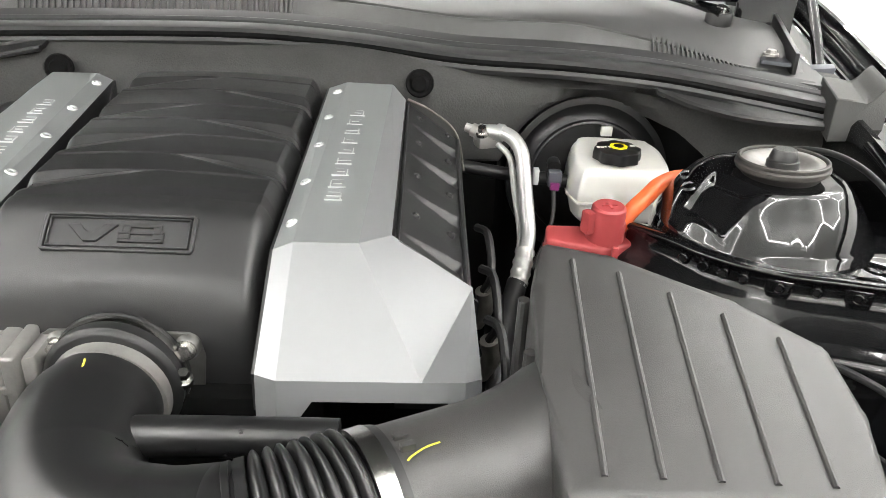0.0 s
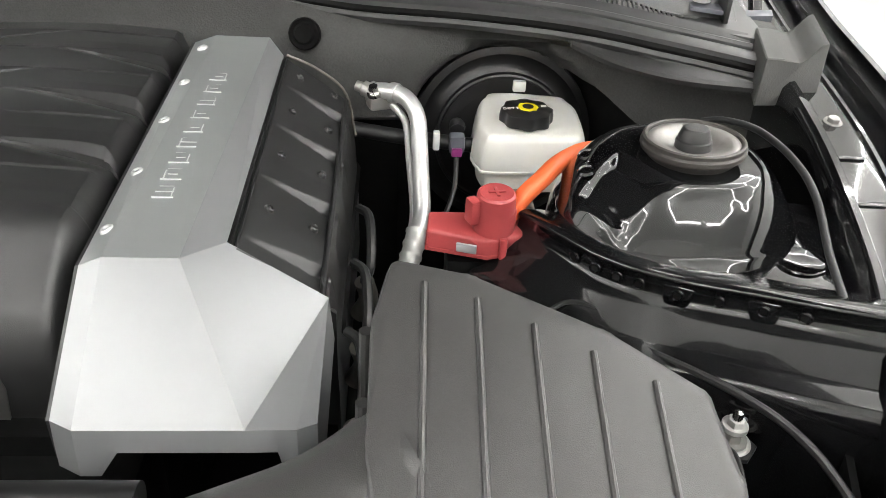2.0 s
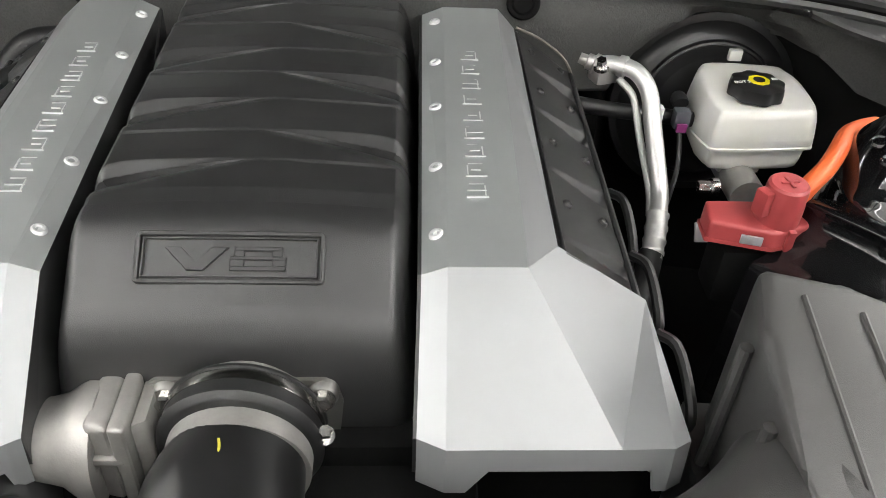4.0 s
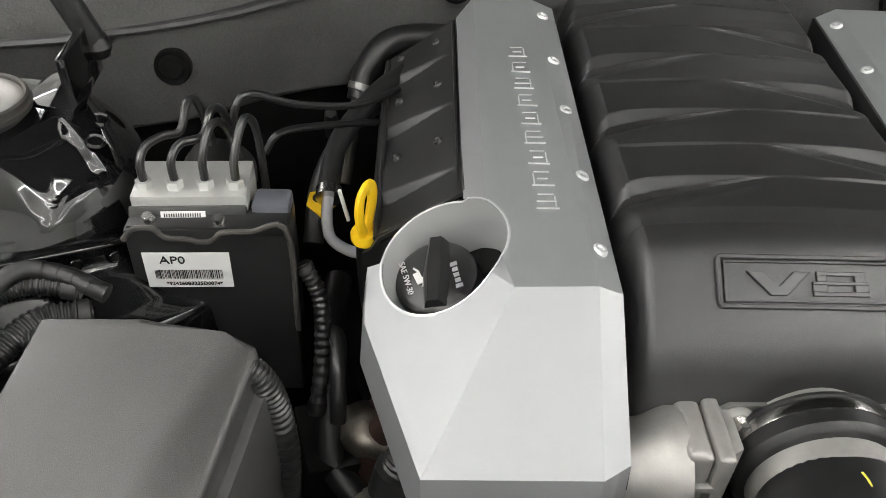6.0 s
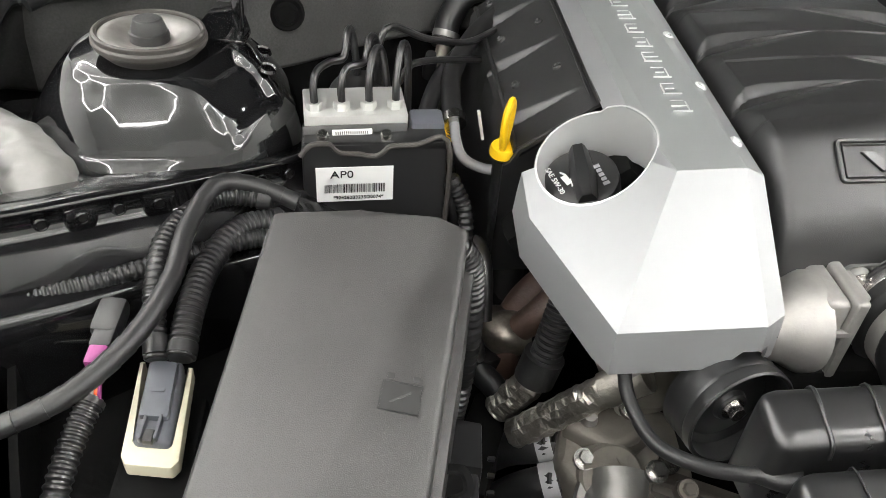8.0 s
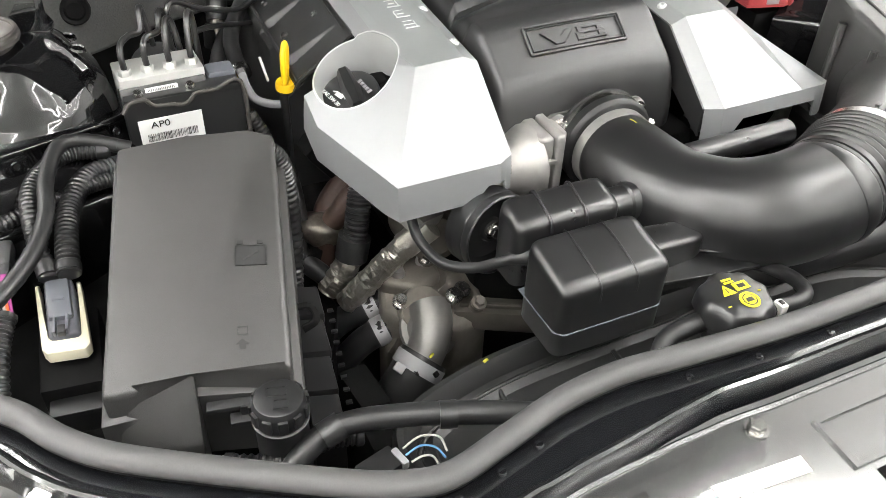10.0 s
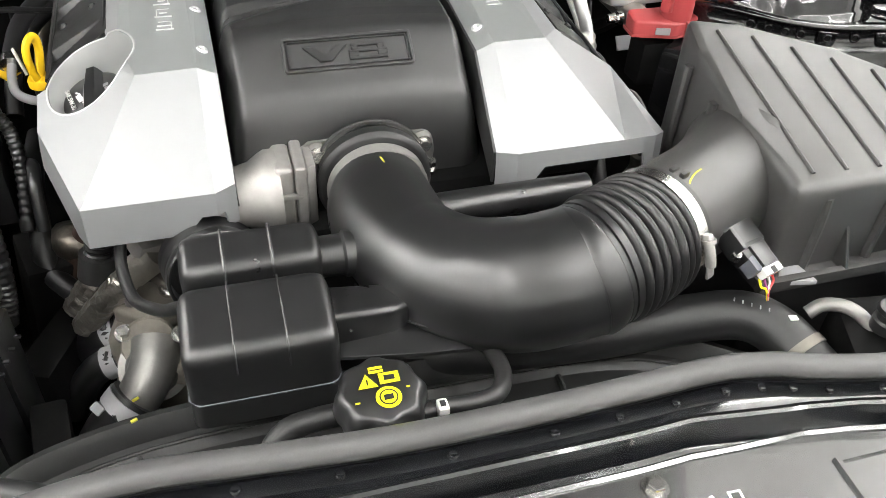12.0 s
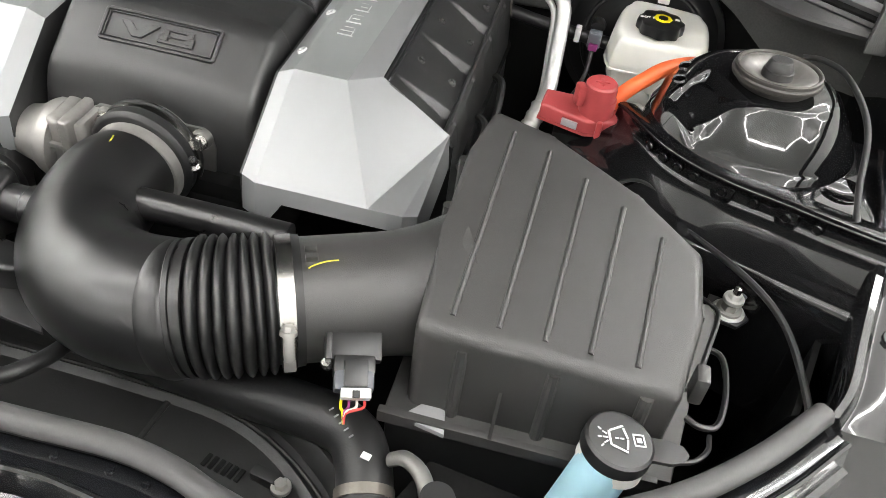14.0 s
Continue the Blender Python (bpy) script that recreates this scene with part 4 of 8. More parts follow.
def coil_cover(s):
    """Dark ribbed panel that slopes down outside a rail cover."""
    def P(u, y, z):
        return (CX + s * u, y, z)
    t = thing("coil_cover", P(0.27, 0.84, 0.75), "black ribbed plastic coil cover with studs", "coil cover", group="coil covers")
    y0 = 0.652 if s > 0 else 0.735
    bm = bmesh.new()
    loops = []
    n = 150
    for i in range(n + 1):
        y = y0 + (1.012 - y0) * i / n
        row = []
        for j, u in enumerate([0.2335, 0.2345] + [0.238 + 0.0615 * k / 14 for k in range(15)] + [0.306, 0.311, 0.314, 0.315]):
            z = 0.930 if j == 0 else 0.926 if j == 1 else 0.9245 - (u - 0.238) * 0.72 if u < 0.301 else {0.306: 0.868, 0.311: 0.84, 0.314: 0.78, 0.315: 0.70}[u]
            zz = z + (y - 0.652) * 0.055 * (1 if z > 0.86 else 0)
            if 1 < j < 17:
                for c in (0.678, 0.771, 0.867, 0.954):
                    w = min(1, max(0, (u - 0.236) / 0.055))
                    d = c + (u - 0.238) * 0.30 - y
                    e = 0.0016 + 0.0050 * w
                    if d > 0 and w > 0:
                        zz -= 0.0085 * w * (d / e if d < e else max(0, 1 - (d - e) / 0.060) ** 1.2)
            row.append(P(u, y, zz))
        loops.append(row)
    rings(bm, loops, closed=False)
    thick_sheet(bm, 0.003)
    part("panel", bm, MANIFOLD, t, smooth=24)
    part("border", tube([P(0.2365, y0 + 0.004, 0.9275), P(0.2365, 0.85, 0.9385), P(0.2365, 1.008, 0.947)], 0.0017, 12, 8), SATIN, t, "thin raised border")
    part("border", tube([P(0.237, y0 + 0.002, 0.9270), P(0.268, y0 + 0.003, 0.9055), P(0.300, y0 + 0.004, 0.8825)], 0.0017, 8, 8), SATIN, t, "thin raised border")
    part("lower_rail", tube([P(0.3015, y0 + 0.004, 0.8800), P(0.3015, 0.85, 0.8905), P(0.3015, 1.008, 0.899)], 0.0030, 12, 8), MANIFOLD, t)
    for c in (0.735, 0.825, 0.915, 0.995):
        for u, z in ((0.252, 0.9145), (0.288, 0.8885)):
            y = c + (u - 0.27) * 0.3
            if y > y0 + 0.02:
                q = P(u, y, z + (y - 0.652) * 0.055)
                part("stud", lathe([(0.001, 0.0004), (0.0022, 0.0006), (0.0030, 0.0022), (0.0042, 0.0014), (0.0052, -0.002)], q, (s * 0.6, 0, 0.8), 14), PLASTIC, t)
    part("end_wall", slab([P(0.236, y0, 0)[:2], P(0.313, y0, 0)[:2], P(0.313, y0 + 0.004, 0)[:2], P(0.236, y0 + 0.004, 0)[:2]], 0.74, lambda x, y: 0.922 - (abs(x - CX) - 0.236) * 0.72, 0), SATIN, t)
    return t


coil_cover(1)
coil_cover(-1)
# bright edge trim on the driver-side coil cover
solid("cover_edge_trim", tube([(CX + 0.236, 1.006, 0.953), (CX + 0.268, 1.014, 0.935), (CX + 0.300, 1.016, 0.906), (CX + 0.312, 1.0, 0.86)], 0.0016, 16, 6), DULLCAST, "thin dull metal edge on the coil cover", "trim")

# oil filler cap
cap_at = Vector((-0.2575, 0.689, 0.884))
cap = thing("oil_cap", cap_at - Vector((0, 0, 0.03)), "black oil filler cap with white print in its collar", "oil cap")
axis = Vector((-0.30, -0.22, 0.93)).normalized()
part("cap_body", lathe([(0.001, 0.004), (0.028, 0.004), (0.0325, 0.001), (0.0335, -0.006), (0.0335, -0.05)], cap_at, axis, 36), SATIN, cap)
side = Vector((1, -0.12, 0.3)).normalized()
side = (side - axis * side.dot(axis)).normalized()
ahead = axis.cross(side)
tilt_m = Matrix.Translation(cap_at) @ Matrix((side, ahead, axis)).transposed().to_4x4()
grip = bmesh.new()
rings(grip, [[(x * (1 - abs(y) * 9), y, z) for x, z in ((-0.0115, 0.0), (-0.0085, 0.006), (-0.0055, 0.0095), (0.0055, 0.0095), (0.0085, 0.006), (0.0115, 0.0))] for y in [-0.029 + 0.0058 * k for k in range(11)]])
bmesh.ops.transform(grip, matrix=tilt_m @ pose(0.002, 0, 0.0035), verts=grip.verts)
part("grip", grip, SATIN, cap)
lettering("SAE 5W-30", 0.0068, tilt_m @ pose(-0.0225, -0.001, 0.0046, 0, 0, -72), WHITEINK, cap, "white print")
can = bmesh.new()
for q, sz, r in (((0, 0), (0.011, 0.0055), 0), ((-0.008, 0.001), (0.006, 0.0016), 25), ((0.002, 0.0042), (0.0018, 0.004), 0), ((0.002, 0.0062), (0.006, 0.0014), 0), ((0.0075, 0.001), (0.004, 0.0014), -30)):
    box((*q, 0), (*sz, 0.0005), 0, (0, 0, r), can)
bmesh.ops.transform(can, matrix=tilt_m @ pose(-0.0125, -0.002, 0.0046, 0, 0, -65), verts=can.verts)
part("oil_can_mark", can, WHITEINK, cap, smooth=0)
for k in range(5):
    mark = box((-0.0105 + 0.0052 * k, 0, 0), (0.0036, 0.0044 + 0.0012 * (k in (0, 4)), 0.0006), 0)
    bmesh.ops.transform(mark, matrix=tilt_m @ pose(0.0175, -0.003, 0.0046, 0, 0, -75), verts=mark.verts)
    part("marking_bar", mark, LIGHTGREY, cap)

# dipstick
dip = thing("dipstick", (-0.315, 0.75, 0.74), "yellow dipstick loop on a black tube", "dipstick")
part("guide_tube", tube([(-0.306, 0.765, 0.72), (-0.313, 0.755, 0.80), (-0.315, 0.75, 0.872)], 0.009, 12, 12), RUBBER, dip)
part("flange", lathe([(0.001, 0.004), (0.011, 0.004), (0.0125, 0.001), (0.0125, -0.005), (0.008, -0.006)], (-0.315, 0.75, 0.876), (0, -0.1, 1), 24), YELLOW, dip)
loop_pts = [(0, -0.003, 0.878), (0.0005, -0.0075, 0.889), (0.001, -0.0105, 0.904), (0.0015, -0.0095, 0.917), (0.002, -0.004, 0.923), (0.002, 0.003, 0.923), (0.002, 0.008, 0.916), (0.0015, 0.0085, 0.904), (0.0005, 0.0055, 0.889), (0, 0.002, 0.878)]
part("loop", tube([(-0.315 + x + 0.45 * y, 0.75 + y, z) for x, y, z in loop_pts], 0.0036, 44, 10, 1.5), YELLOW, dip)
solid("dipstick_tag", box((-0.334, 0.772, 0.888), (0.003, 0.004, 0.032), 0.001, (0, -12, 0)), WHITE, "thin white strip behind the dipstick", "tag")

# ------------------------------------------------------------- throttle body and intake duct
thr = thing("throttle_body", (0.0, 0.57, 0.78), "cast aluminium throttle body with motor housing", "throttle body")
bm = slab([(-0.064, 0.867), (-0.058, 0.872), (0.060, 0.872), (0.068, 0.866), (0.072, 0.850), (0.066, 0.792), (-0.060, 0.792)], 0.578, 0.592, 0.002)
bmesh.ops.transform(bm, matrix=Matrix(((1, 0, 0, 0), (0, 0, 1, 0), (0, 1, 0, 0), (0, 0, 0, 1))), verts=bm.verts)
part("flange", bm, CASTDARK, thr)
for x, z in ((-0.050, 0.860), (0.058, 0.860), (0.060, 0.802)):
    part("flange_ear", lathe([(0.001, 0.010), (0.0095, 0.010), (0.0110, 0.008), (0.0115, 0.0)], (x, 0.582, z), (0, -1, 0), 24), CASTDARK, thr)
part("bore", lathe([(0.050, 0.0), (0.050, 0.06), (0.040, 0.06), (0.040, 0.0)], (0.003, 0.588, 0.836), (0, -1, 0), 40), CAST, thr)
part("motor_housing", lathe([(0.001, 0.0), (0.026, 0.0), (0.0285, 0.004), (0.030, 0.028), (0.033, 0.040), (0.040, 0.050), (0.043, 0.056), (0.043, 0.066)], (-0.158, 0.560, 0.830), (1, 0.03, 0.0), 40), CAST, thr)
part("gear_cover", slab([(-0.096, 0.538), (-0.078, 0.534), (-0.078, 0.602), (-0.096, 0.598)], 0.780, 0.872, 0.006, 3), CAST, thr)
part("cover_rib", slab([(-0.0775, 0.531), (-0.066, 0.531), (-0.066, 0.604), (-0.0775, 0.604)], 0.777, 0.875, 0.004, 3), CAST, thr)
part("flange_step", slab([(-0.0655, 0.540), (-0.056, 0.546), (-0.056, 0.598), (-0.0655, 0.600)], 0.782, 0.868, 0.003), CAST, thr)
part("cover_clip", box((-0.083, 0.5335, 0.842), (0.024, 0.006, 0.006), 0.002), CAST, thr)
for z in (0.852, 0.834):
    part("clip_foot", box((-0.0935, 0.5345, z), (0.006, 0.008, 0.008), 0.002), CAST, thr)
for x, z in ((-0.050, 0.860), (0.058, 0.860), (0.060, 0.802)):
    part("bolt", hexbolt((x, 0.572, z), (0, -1, 0.25), 0.0062, 0.010), STEEL, thr, "bright hex bolt")

duct = thing("intake_duct", (0.05, 0.42, 0.79), "satin black moulded intake duct with corrugated bellows", "intake duct")
spine = [(0.003, 0.562, 0.838), (0.002, 0.530, 0.838), (-0.001, 0.487, 0.838), (0.010, 0.430, 0.838), (0.043, 0.384, 0.841), (0.092, 0.362, 0.846), (0.149, 0.3605, 0.853)]
part("elbow", tube(spine, lambda u: 0.053 - 0.006 * math.exp(-((u - 0.14) / 0.1) ** 2) + 0.0055 * (u > 0.5) * min(1, (u - 0.5) / 0.3), 96, 44), DUCT, duct)
part("cuff", lathe([(0.050, 0.0), (0.0572, 0.0), (0.0580, 0.001), (0.0580, 0.0030), (0.0566, 0.0040), (0.0566, 0.0225), (0.0576, 0.0232), (0.0578, 0.0245), (0.0570, 0.0256), (0.0545, 0.0290), (0.0525, 0.0300)], (0.0030, 0.5725, 0.838), (-0.02, -1, 0), 64), RUBBER, duct)
part("clamp_band", lathe([(0.0560, 0.0), (0.0571, 0.0), (0.0573, 0.001), (0.0573, 0.0072), (0.0571, 0.0082), (0.0560, 0.0082)], (0.0030, 0.5675, 0.838), (-0.02, -1, 0), 64), CLAMPSTEEL, duct, "dull metal clamp band")
part("clamp_screw", hexbolt((0.060, 0.553, 0.842), (0.1, -0.4, 1), 0.005, 0.014), STEEL, duct)
part("elbow_ring", tube([(0.138, 0.3588, 0.851), (0.144, 0.3596, 0.8525), (0.150, 0.3612, 0.8535)], lambda u: 0.0580 + 0.0016 * math.sin(u * 3.14), 6, 44), DUCT, duct)
bel = [(0.147, 0.3608, 0.8532), (0.155, 0.3632, 0.8545), (0.163, 0.3656, 0.8556), (0.171, 0.3683, 0.8563), (0.179, 0.3713, 0.8567), (0.187, 0.3746, 0.8570), (0.195, 0.3782, 0.8570), (0.203, 0.3823, 0.8570), (0.211, 0.3864, 0.8570), (0.219, 0.3905, 0.8570)]
N_BEL = 7


def bellows_radius(u):
    if u < 0.20:
        return 0.0588 - 0.0030 * max(0.0, 1 - u / 0.03) - 0.0022 * (0.085 < u < 0.115)
    v = (u - 0.20) / 0.78
    return 0.0532 + 0.0080 * abs(math.sin(math.pi * N_BEL * min(v, 1.0))) ** 0.8


part("bellows", tube(bel, bellows_radius, 180, 48), SATIN, duct, "ribbed rubber bellows")
AX = Vector((math.cos(radians(26)), math.sin(radians(26)), 0))
CL = Vector((0.2195, 0.3915, 0.857))
part("hose_clamp", tube([CL, CL + AX * 0.0065, CL + AX * 0.013], 0.0578, 4, 56), STEEL, duct, "bright steel band clamp")
part("end_lip", tube([CL + AX * 0.0125, CL + AX * 0.0165, CL + AX * 0.020], lambda u: 0.0572 - 0.001 * u, 4, 56), RUBBER, duct, "black rubber lip")
for k in range(9):
    a = radians(22 - 3.2 * k)
    q = CL + AX * 0.0065 + 0.0580 * Vector((math.sin(radians(26)) * math.cos(a), -math.cos(radians(26)) * math.cos(a), math.sin(a)))
    part("clamp_slot", box(q, (0.009, 0.0016, 0.0009), 0.0003, (90 - math.degrees(a), 0, 26)), DULLCAST, duct)
worm = part("clamp_worm", tube([(0.2500, 0.3420, 0.878), (0.2520, 0.3370, 0.868), (0.2535, 0.3345, 0.858)], 0.0046, 6, 14), CAST, duct, "dull worm screw housing")
part("worm_head", hexbolt((0.2496, 0.3430, 0.880), (-0.1, 0.45, 0.9), 0.0048, 0.006), CAST, worm, "slotted hex screw")
part("worm_tongue", box((0.2540, 0.3338, 0.852), (0.010, 0.003, 0.012), 0.0012, (-12, 0, 26)), CAST, worm)
part("seam", tube([(-0.044, 0.420, 0.822), (-0.022, 0.374, 0.824), (0.010, 0.3425, 0.8300), (0.045, 0.3235, 0.8330), (0.075, 0.3115, 0.8340), (0.105, 0.3080, 0.8360), (0.128, 0.3055, 0.8420), (0.146, 0.3035, 0.8520)], 0.0011, 40, 6), DUCT, duct)
part("drain_tube", tube([(0.03, 0.472, 0.850), (0.06, 0.472, 0.852), (0.14, 0.472, 0.853), (0.197, 0.472, 0.853)], 0.0155, 12, 20), DUCT, duct, "straight satin black side tube")
part("web", slab([(0.035, 0.425), (0.075, 0.425), (0.050, 0.447), (0.035, 0.45)], 0.848, 0.852, 0.001), SATIN, duct)
solid("chalk_mark", tube([(0.000, 0.514, 0.8895), (0.0015, 0.508, 0.8897), (0.002, 0.500, 0.8893), (0.005, 0.4985, 0.8893)], 0.0009, 8, 6, 0.4), CHALK, "yellow chalk tick on the duct", "chalk mark")

# resonator boxes on the duct
res = thing("resonator", (-0.13, 0.39, 0.76), "satin black double resonator box beside the intake duct", "resonator")


def resonator_box(name, x0, x1, y0, y1, z0, z1, drop):
    zf = lambda x, y: z1 - drop * (y1 - y) / (y1 - y0)
    bm = slab([(x0, y0), (x1, y0), (x1, y1), (x0, y1)], z0, zf, 0.014, 5)
    return part(name, bm, DUCT, res)


resonator_box("front_chamber", -0.192, -0.072, 0.328, 0.398, 0.776, 0.870, 0.014)
resonator_box("rear_chamber", -0.189, -0.070, 0.416, 0.462, 0.79, 0.873, 0.010)
for x in (-0.152, -0.112):
    part("rib", tube([(x, 0.327, 0.835), (x, 0.3285, 0.851), (x, 0.345, 0.8600), (x, 0.392, 0.8685), (x, 0.399, 0.858)], 0.0009, 16, 6), SATIN, res)
    part("rib", tube([(x, 0.415, 0.85), (x, 0.418, 0.861), (x, 0.430, 0.8665), (x, 0.455, 0.8735), (x, 0.463, 0.86)], 0.0016, 16, 6), DUCT, res)
part("neck", tube([(-0.08, 0.440, 0.842), (-0.062, 0.440, 0.842), (-0.046, 0.440, 0.842), (-0.03, 0.440, 0.842)], lambda u: 0.0185 + 0.0025 * (u > 0.55), 20, 22), DUCT, res)
part("neck", slab([(-0.080, 0.352), (-0.020, 0.356), (-0.006, 0.362), (0.006, 0.378), (-0.010, 0.390), (-0.080, 0.392)], 0.815, lambda x, y: 0.853 - 0.10 * (x + 0.08), 0.010, 4), DUCT, res)
part("seam_line", slab([(-0.1930, 0.335), (-0.185, 0.3270), (-0.079, 0.3270), (-0.0710, 0.335), (-0.0710, 0.40), (-0.193, 0.40)], 0.8037, 0.8047, 0.0004), CONNGREY, res, "grey moulding seam")
part("mount_web", slab([(-0.074, 0.338), (0.000, 0.326), (0.036, 0.322), (-0.012, 0.375), (-0.074, 0.392)], 0.818, 0.8215, 0.001), DUCT, res)
part("nipple", tube([(-0.165, 0.412, 0.828), (-0.178, 0.418, 0.826), (-0.190, 0.427, 0.821)], lambda u: 0.010 - 0.004 * u, 8, 14), RUBBER, res)

# ------------------------------------------------------------- air filter box
def lid_z(x, y):
    return 0.907 + 0.235 * (y - 0.38) - 0.035 * (x - 0.37)


air = thing("air_filter_box", (0.45, 0.47, 0.70), "matte black air filter box with ribbed lid", "air filter box")
lid = [(0.345, 0.362), (0.555, 0.366), (0.566, 0.44), (0.560, 0.502), (0.500, 0.548), (0.410, 0.592), (0.352, 0.604), (0.340, 0.55), (0.340, 0.46)]
part("lid", slab(lid, 0.805, lid_z, 0.012, 4), GRAINED, air, "matte black ribbed lid")
low = [(0.330, 0.350), (0.572, 0.354), (0.585, 0.44), (0.580, 0.510), (0.510, 0.562), (0.412, 0.608), (0.338, 0.616), (0.328, 0.55)]
part("lower_flange", slab(low, 0.796, 0.808, 0.002), GRAINED, air)
part("lower_tray", slab([(0.34 + (x - 0.34) * 0.95, 0.36 + (y - 0.36) * 0.95) for x, y in low], 0.55, 0.797, 0.006), SATIN, air)
tops = [(0.376, 0.578), (0.412, 0.566), (0.449, 0.546), (0.486, 0.526), (0.523, 0.505)]
bots = [0.371, 0.408, 0.445, 0.481, 0.518]
for (x, y), xb in zip(tops, bots):
    part("rib", tube([(x, y, lid_z(x, y) + 0.0002), ((x + xb) / 2, (y + 0.38) / 2, lid_z((x + xb) / 2, (y + 0.38) / 2) + 0.0002), (xb, 0.38, lid_z(xb, 0.38) + 0.0002)], 0.0024, 6, 8), GRAINED, air)
for x in (0.385, 0.458, 0.53):
    part("wall_rib", tube([(x, 0.366, 0.888), (x, 0.3635, 0.86), (x, 0.3635, 0.808)], 0.0055, 6, 10), GRAINED, air)
for y in (0.45, 0.50, 0.555):
    part("wall_rib", tube([(0.337, y, lid_z(0.34, y) - 0.02), (0.336, y, 0.85), (0.335, y, 0.81)], 0.005, 6, 10), GRAINED, air)
neck = [CL + AX * f for f in (0.012, 0.04, 0.07, 0.10, 0.13, 0.16)]


def neck_radius(u):
    """Straight at first, then flaring into the box."""
    f = max(0.0, (u - 0.50) / 0.50)
    return 0.0545 + 0.016 * f * f


part("neck", tube(neck, neck_radius, 40, 56), GRAINED, air, "round matte black outlet neck flaring into the box", smooth=60)
part("flange_lip", slab([(0.326, 0.342), (0.560, 0.346), (0.560, 0.352), (0.326, 0.350)], 0.800, 0.813, 0.001), GRAINED, air)
for x in (0.42, 0.495):
    part("web", slab([(x, 0.344), (x + 0.003, 0.344), (x + 0.003, 0.364), (x, 0.364)], 0.808, lambda x, y: 0.812 + (y - 0.344) * 2.0, 0), GRAINED, air)
for f, h in ((-0.004, 0.9125), (0.007, 0.9115)):
    part("neck_tab", box((0.2465 - f * 0.44, 0.401 + f * 0.9, h), (0.010, 0.005, 0.006), 0.001, (0, 0, 26)), GRAINED, air)
part("side_flange", slab([(0.556, 0.405), (0.574, 0.410), (0.592, 0.500), (0.584, 0.515), (0.556, 0.500)], 0.858, 0.863, 0.002), GRAINED, air, "flat side flange")
part("flange_edge", tube([(0.573, 0.408, 0.863), (0.583, 0.455, 0.864), (0.592, 0.500, 0.864), (0.584, 0.516, 0.863), (0.560, 0.530, 0.862)], 0.0022, 20, 8), SATIN, air)
for pts in ([(0.578, 0.462, 0.86), (0.596, 0.455, 0.86), (0.600, 0.42, 0.858), (0.594, 0.385, 0.856), (0.58, 0.378, 0.856), (0.568, 0.384, 0.856)],):
    part("latch", tube(pts, 0.0028, 24, 8), SATIN, air, "wire latch")
part("tab", slab([(0.345, 0.345), (0.385, 0.338), (0.380, 0.362), (0.362, 0.366)], 0.806, 0.811, 0.001), LIGHTGREY, air, "pale grey tab")
for q in ((0.56, 0.47), (0.565, 0.40)):
    part("wall_notch", box((q[0] + 0.006, q[1], 0.88), (0.012, 0.02, 0.03), 0.004), GRAINED, air)
solid("chalk_mark", tube([(0.2490, 0.3880, 0.9093), (0.2515, 0.3915, 0.9101), (0.2600, 0.3990, 0.9110), (0.2690, 0.4040, 0.9111)], 0.0008, 10, 6, 0.4), CHALK, "short yellow chalk stroke on the filter neck", "chalk mark")

# mass air flow plug
maf = thing("air_flow_sensor", (0.305, 0.335, 0.84), "black sensor plug with white clip on the filter neck", "sensor plug")
mm = pose(0.297, 0.356, 0.858, 24, 4, 20)


def on_plug(name, c, size, bevel, material, label=""):
    b = box(c, size, bevel)
    bmesh.ops.transform(b, matrix=mm, verts=b.verts)
    return part(name, b, material, maf, label)


on_plug("base", (0.004, 0.006, 0.0), (0.042, 0.024, 0.012), 0.002, SATIN)
on_plug("fin", (-0.0185, 0.002, 0.006), (0.005, 0.022, 0.022), 0.001, SATIN)
on_plug("socket", (0.003, -0.010, -0.001), (0.034, 0.016, 0.018), 0.003, SATIN)
on_plug("plug_body", (0.003, -0.022, 0.0), (0.032, 0.018, 0.016), 0.003, CONNGREY)
on_plug("plug_ridge", (0.004, -0.018, 0.009), (0.019, 0.022, 0.004), 0.001, SATIN)
on_plug("lock_clip", (0.0045, -0.0335, 0.004), (0.024, 0.008, 0.010), 0.001, WHITE, "white locking clip")
on_plug("clip_slot", (0.0045, -0.0345, 0.0085), (0.006, 0.006, 0.002), 0.0005, INK)
part("screw", lathe([(0.001, 0.003), (0.004, 0.003), (0.005, 0.0), (0.005, -0.004)], mm @ Vector((-0.019, -0.009, 0.004)), (-0.1, -0.3, 0.9), 14), STEEL, maf, "bright screw")
for k, m in enumerate((YELLOWINK, MAGENTA, WIRE_WHITE, REDINK)):
    a = mm @ Vector((-0.006 + 0.006 * k, -0.035, -0.002))
    part("wire", tube([a, a + Vector((0.001, -0.005, -0.006)), (0.305 + 0.0010 * k, 0.316, 0.836), (0.307, 0.312, 0.826)], 0.0012, 10, 6), m, maf)

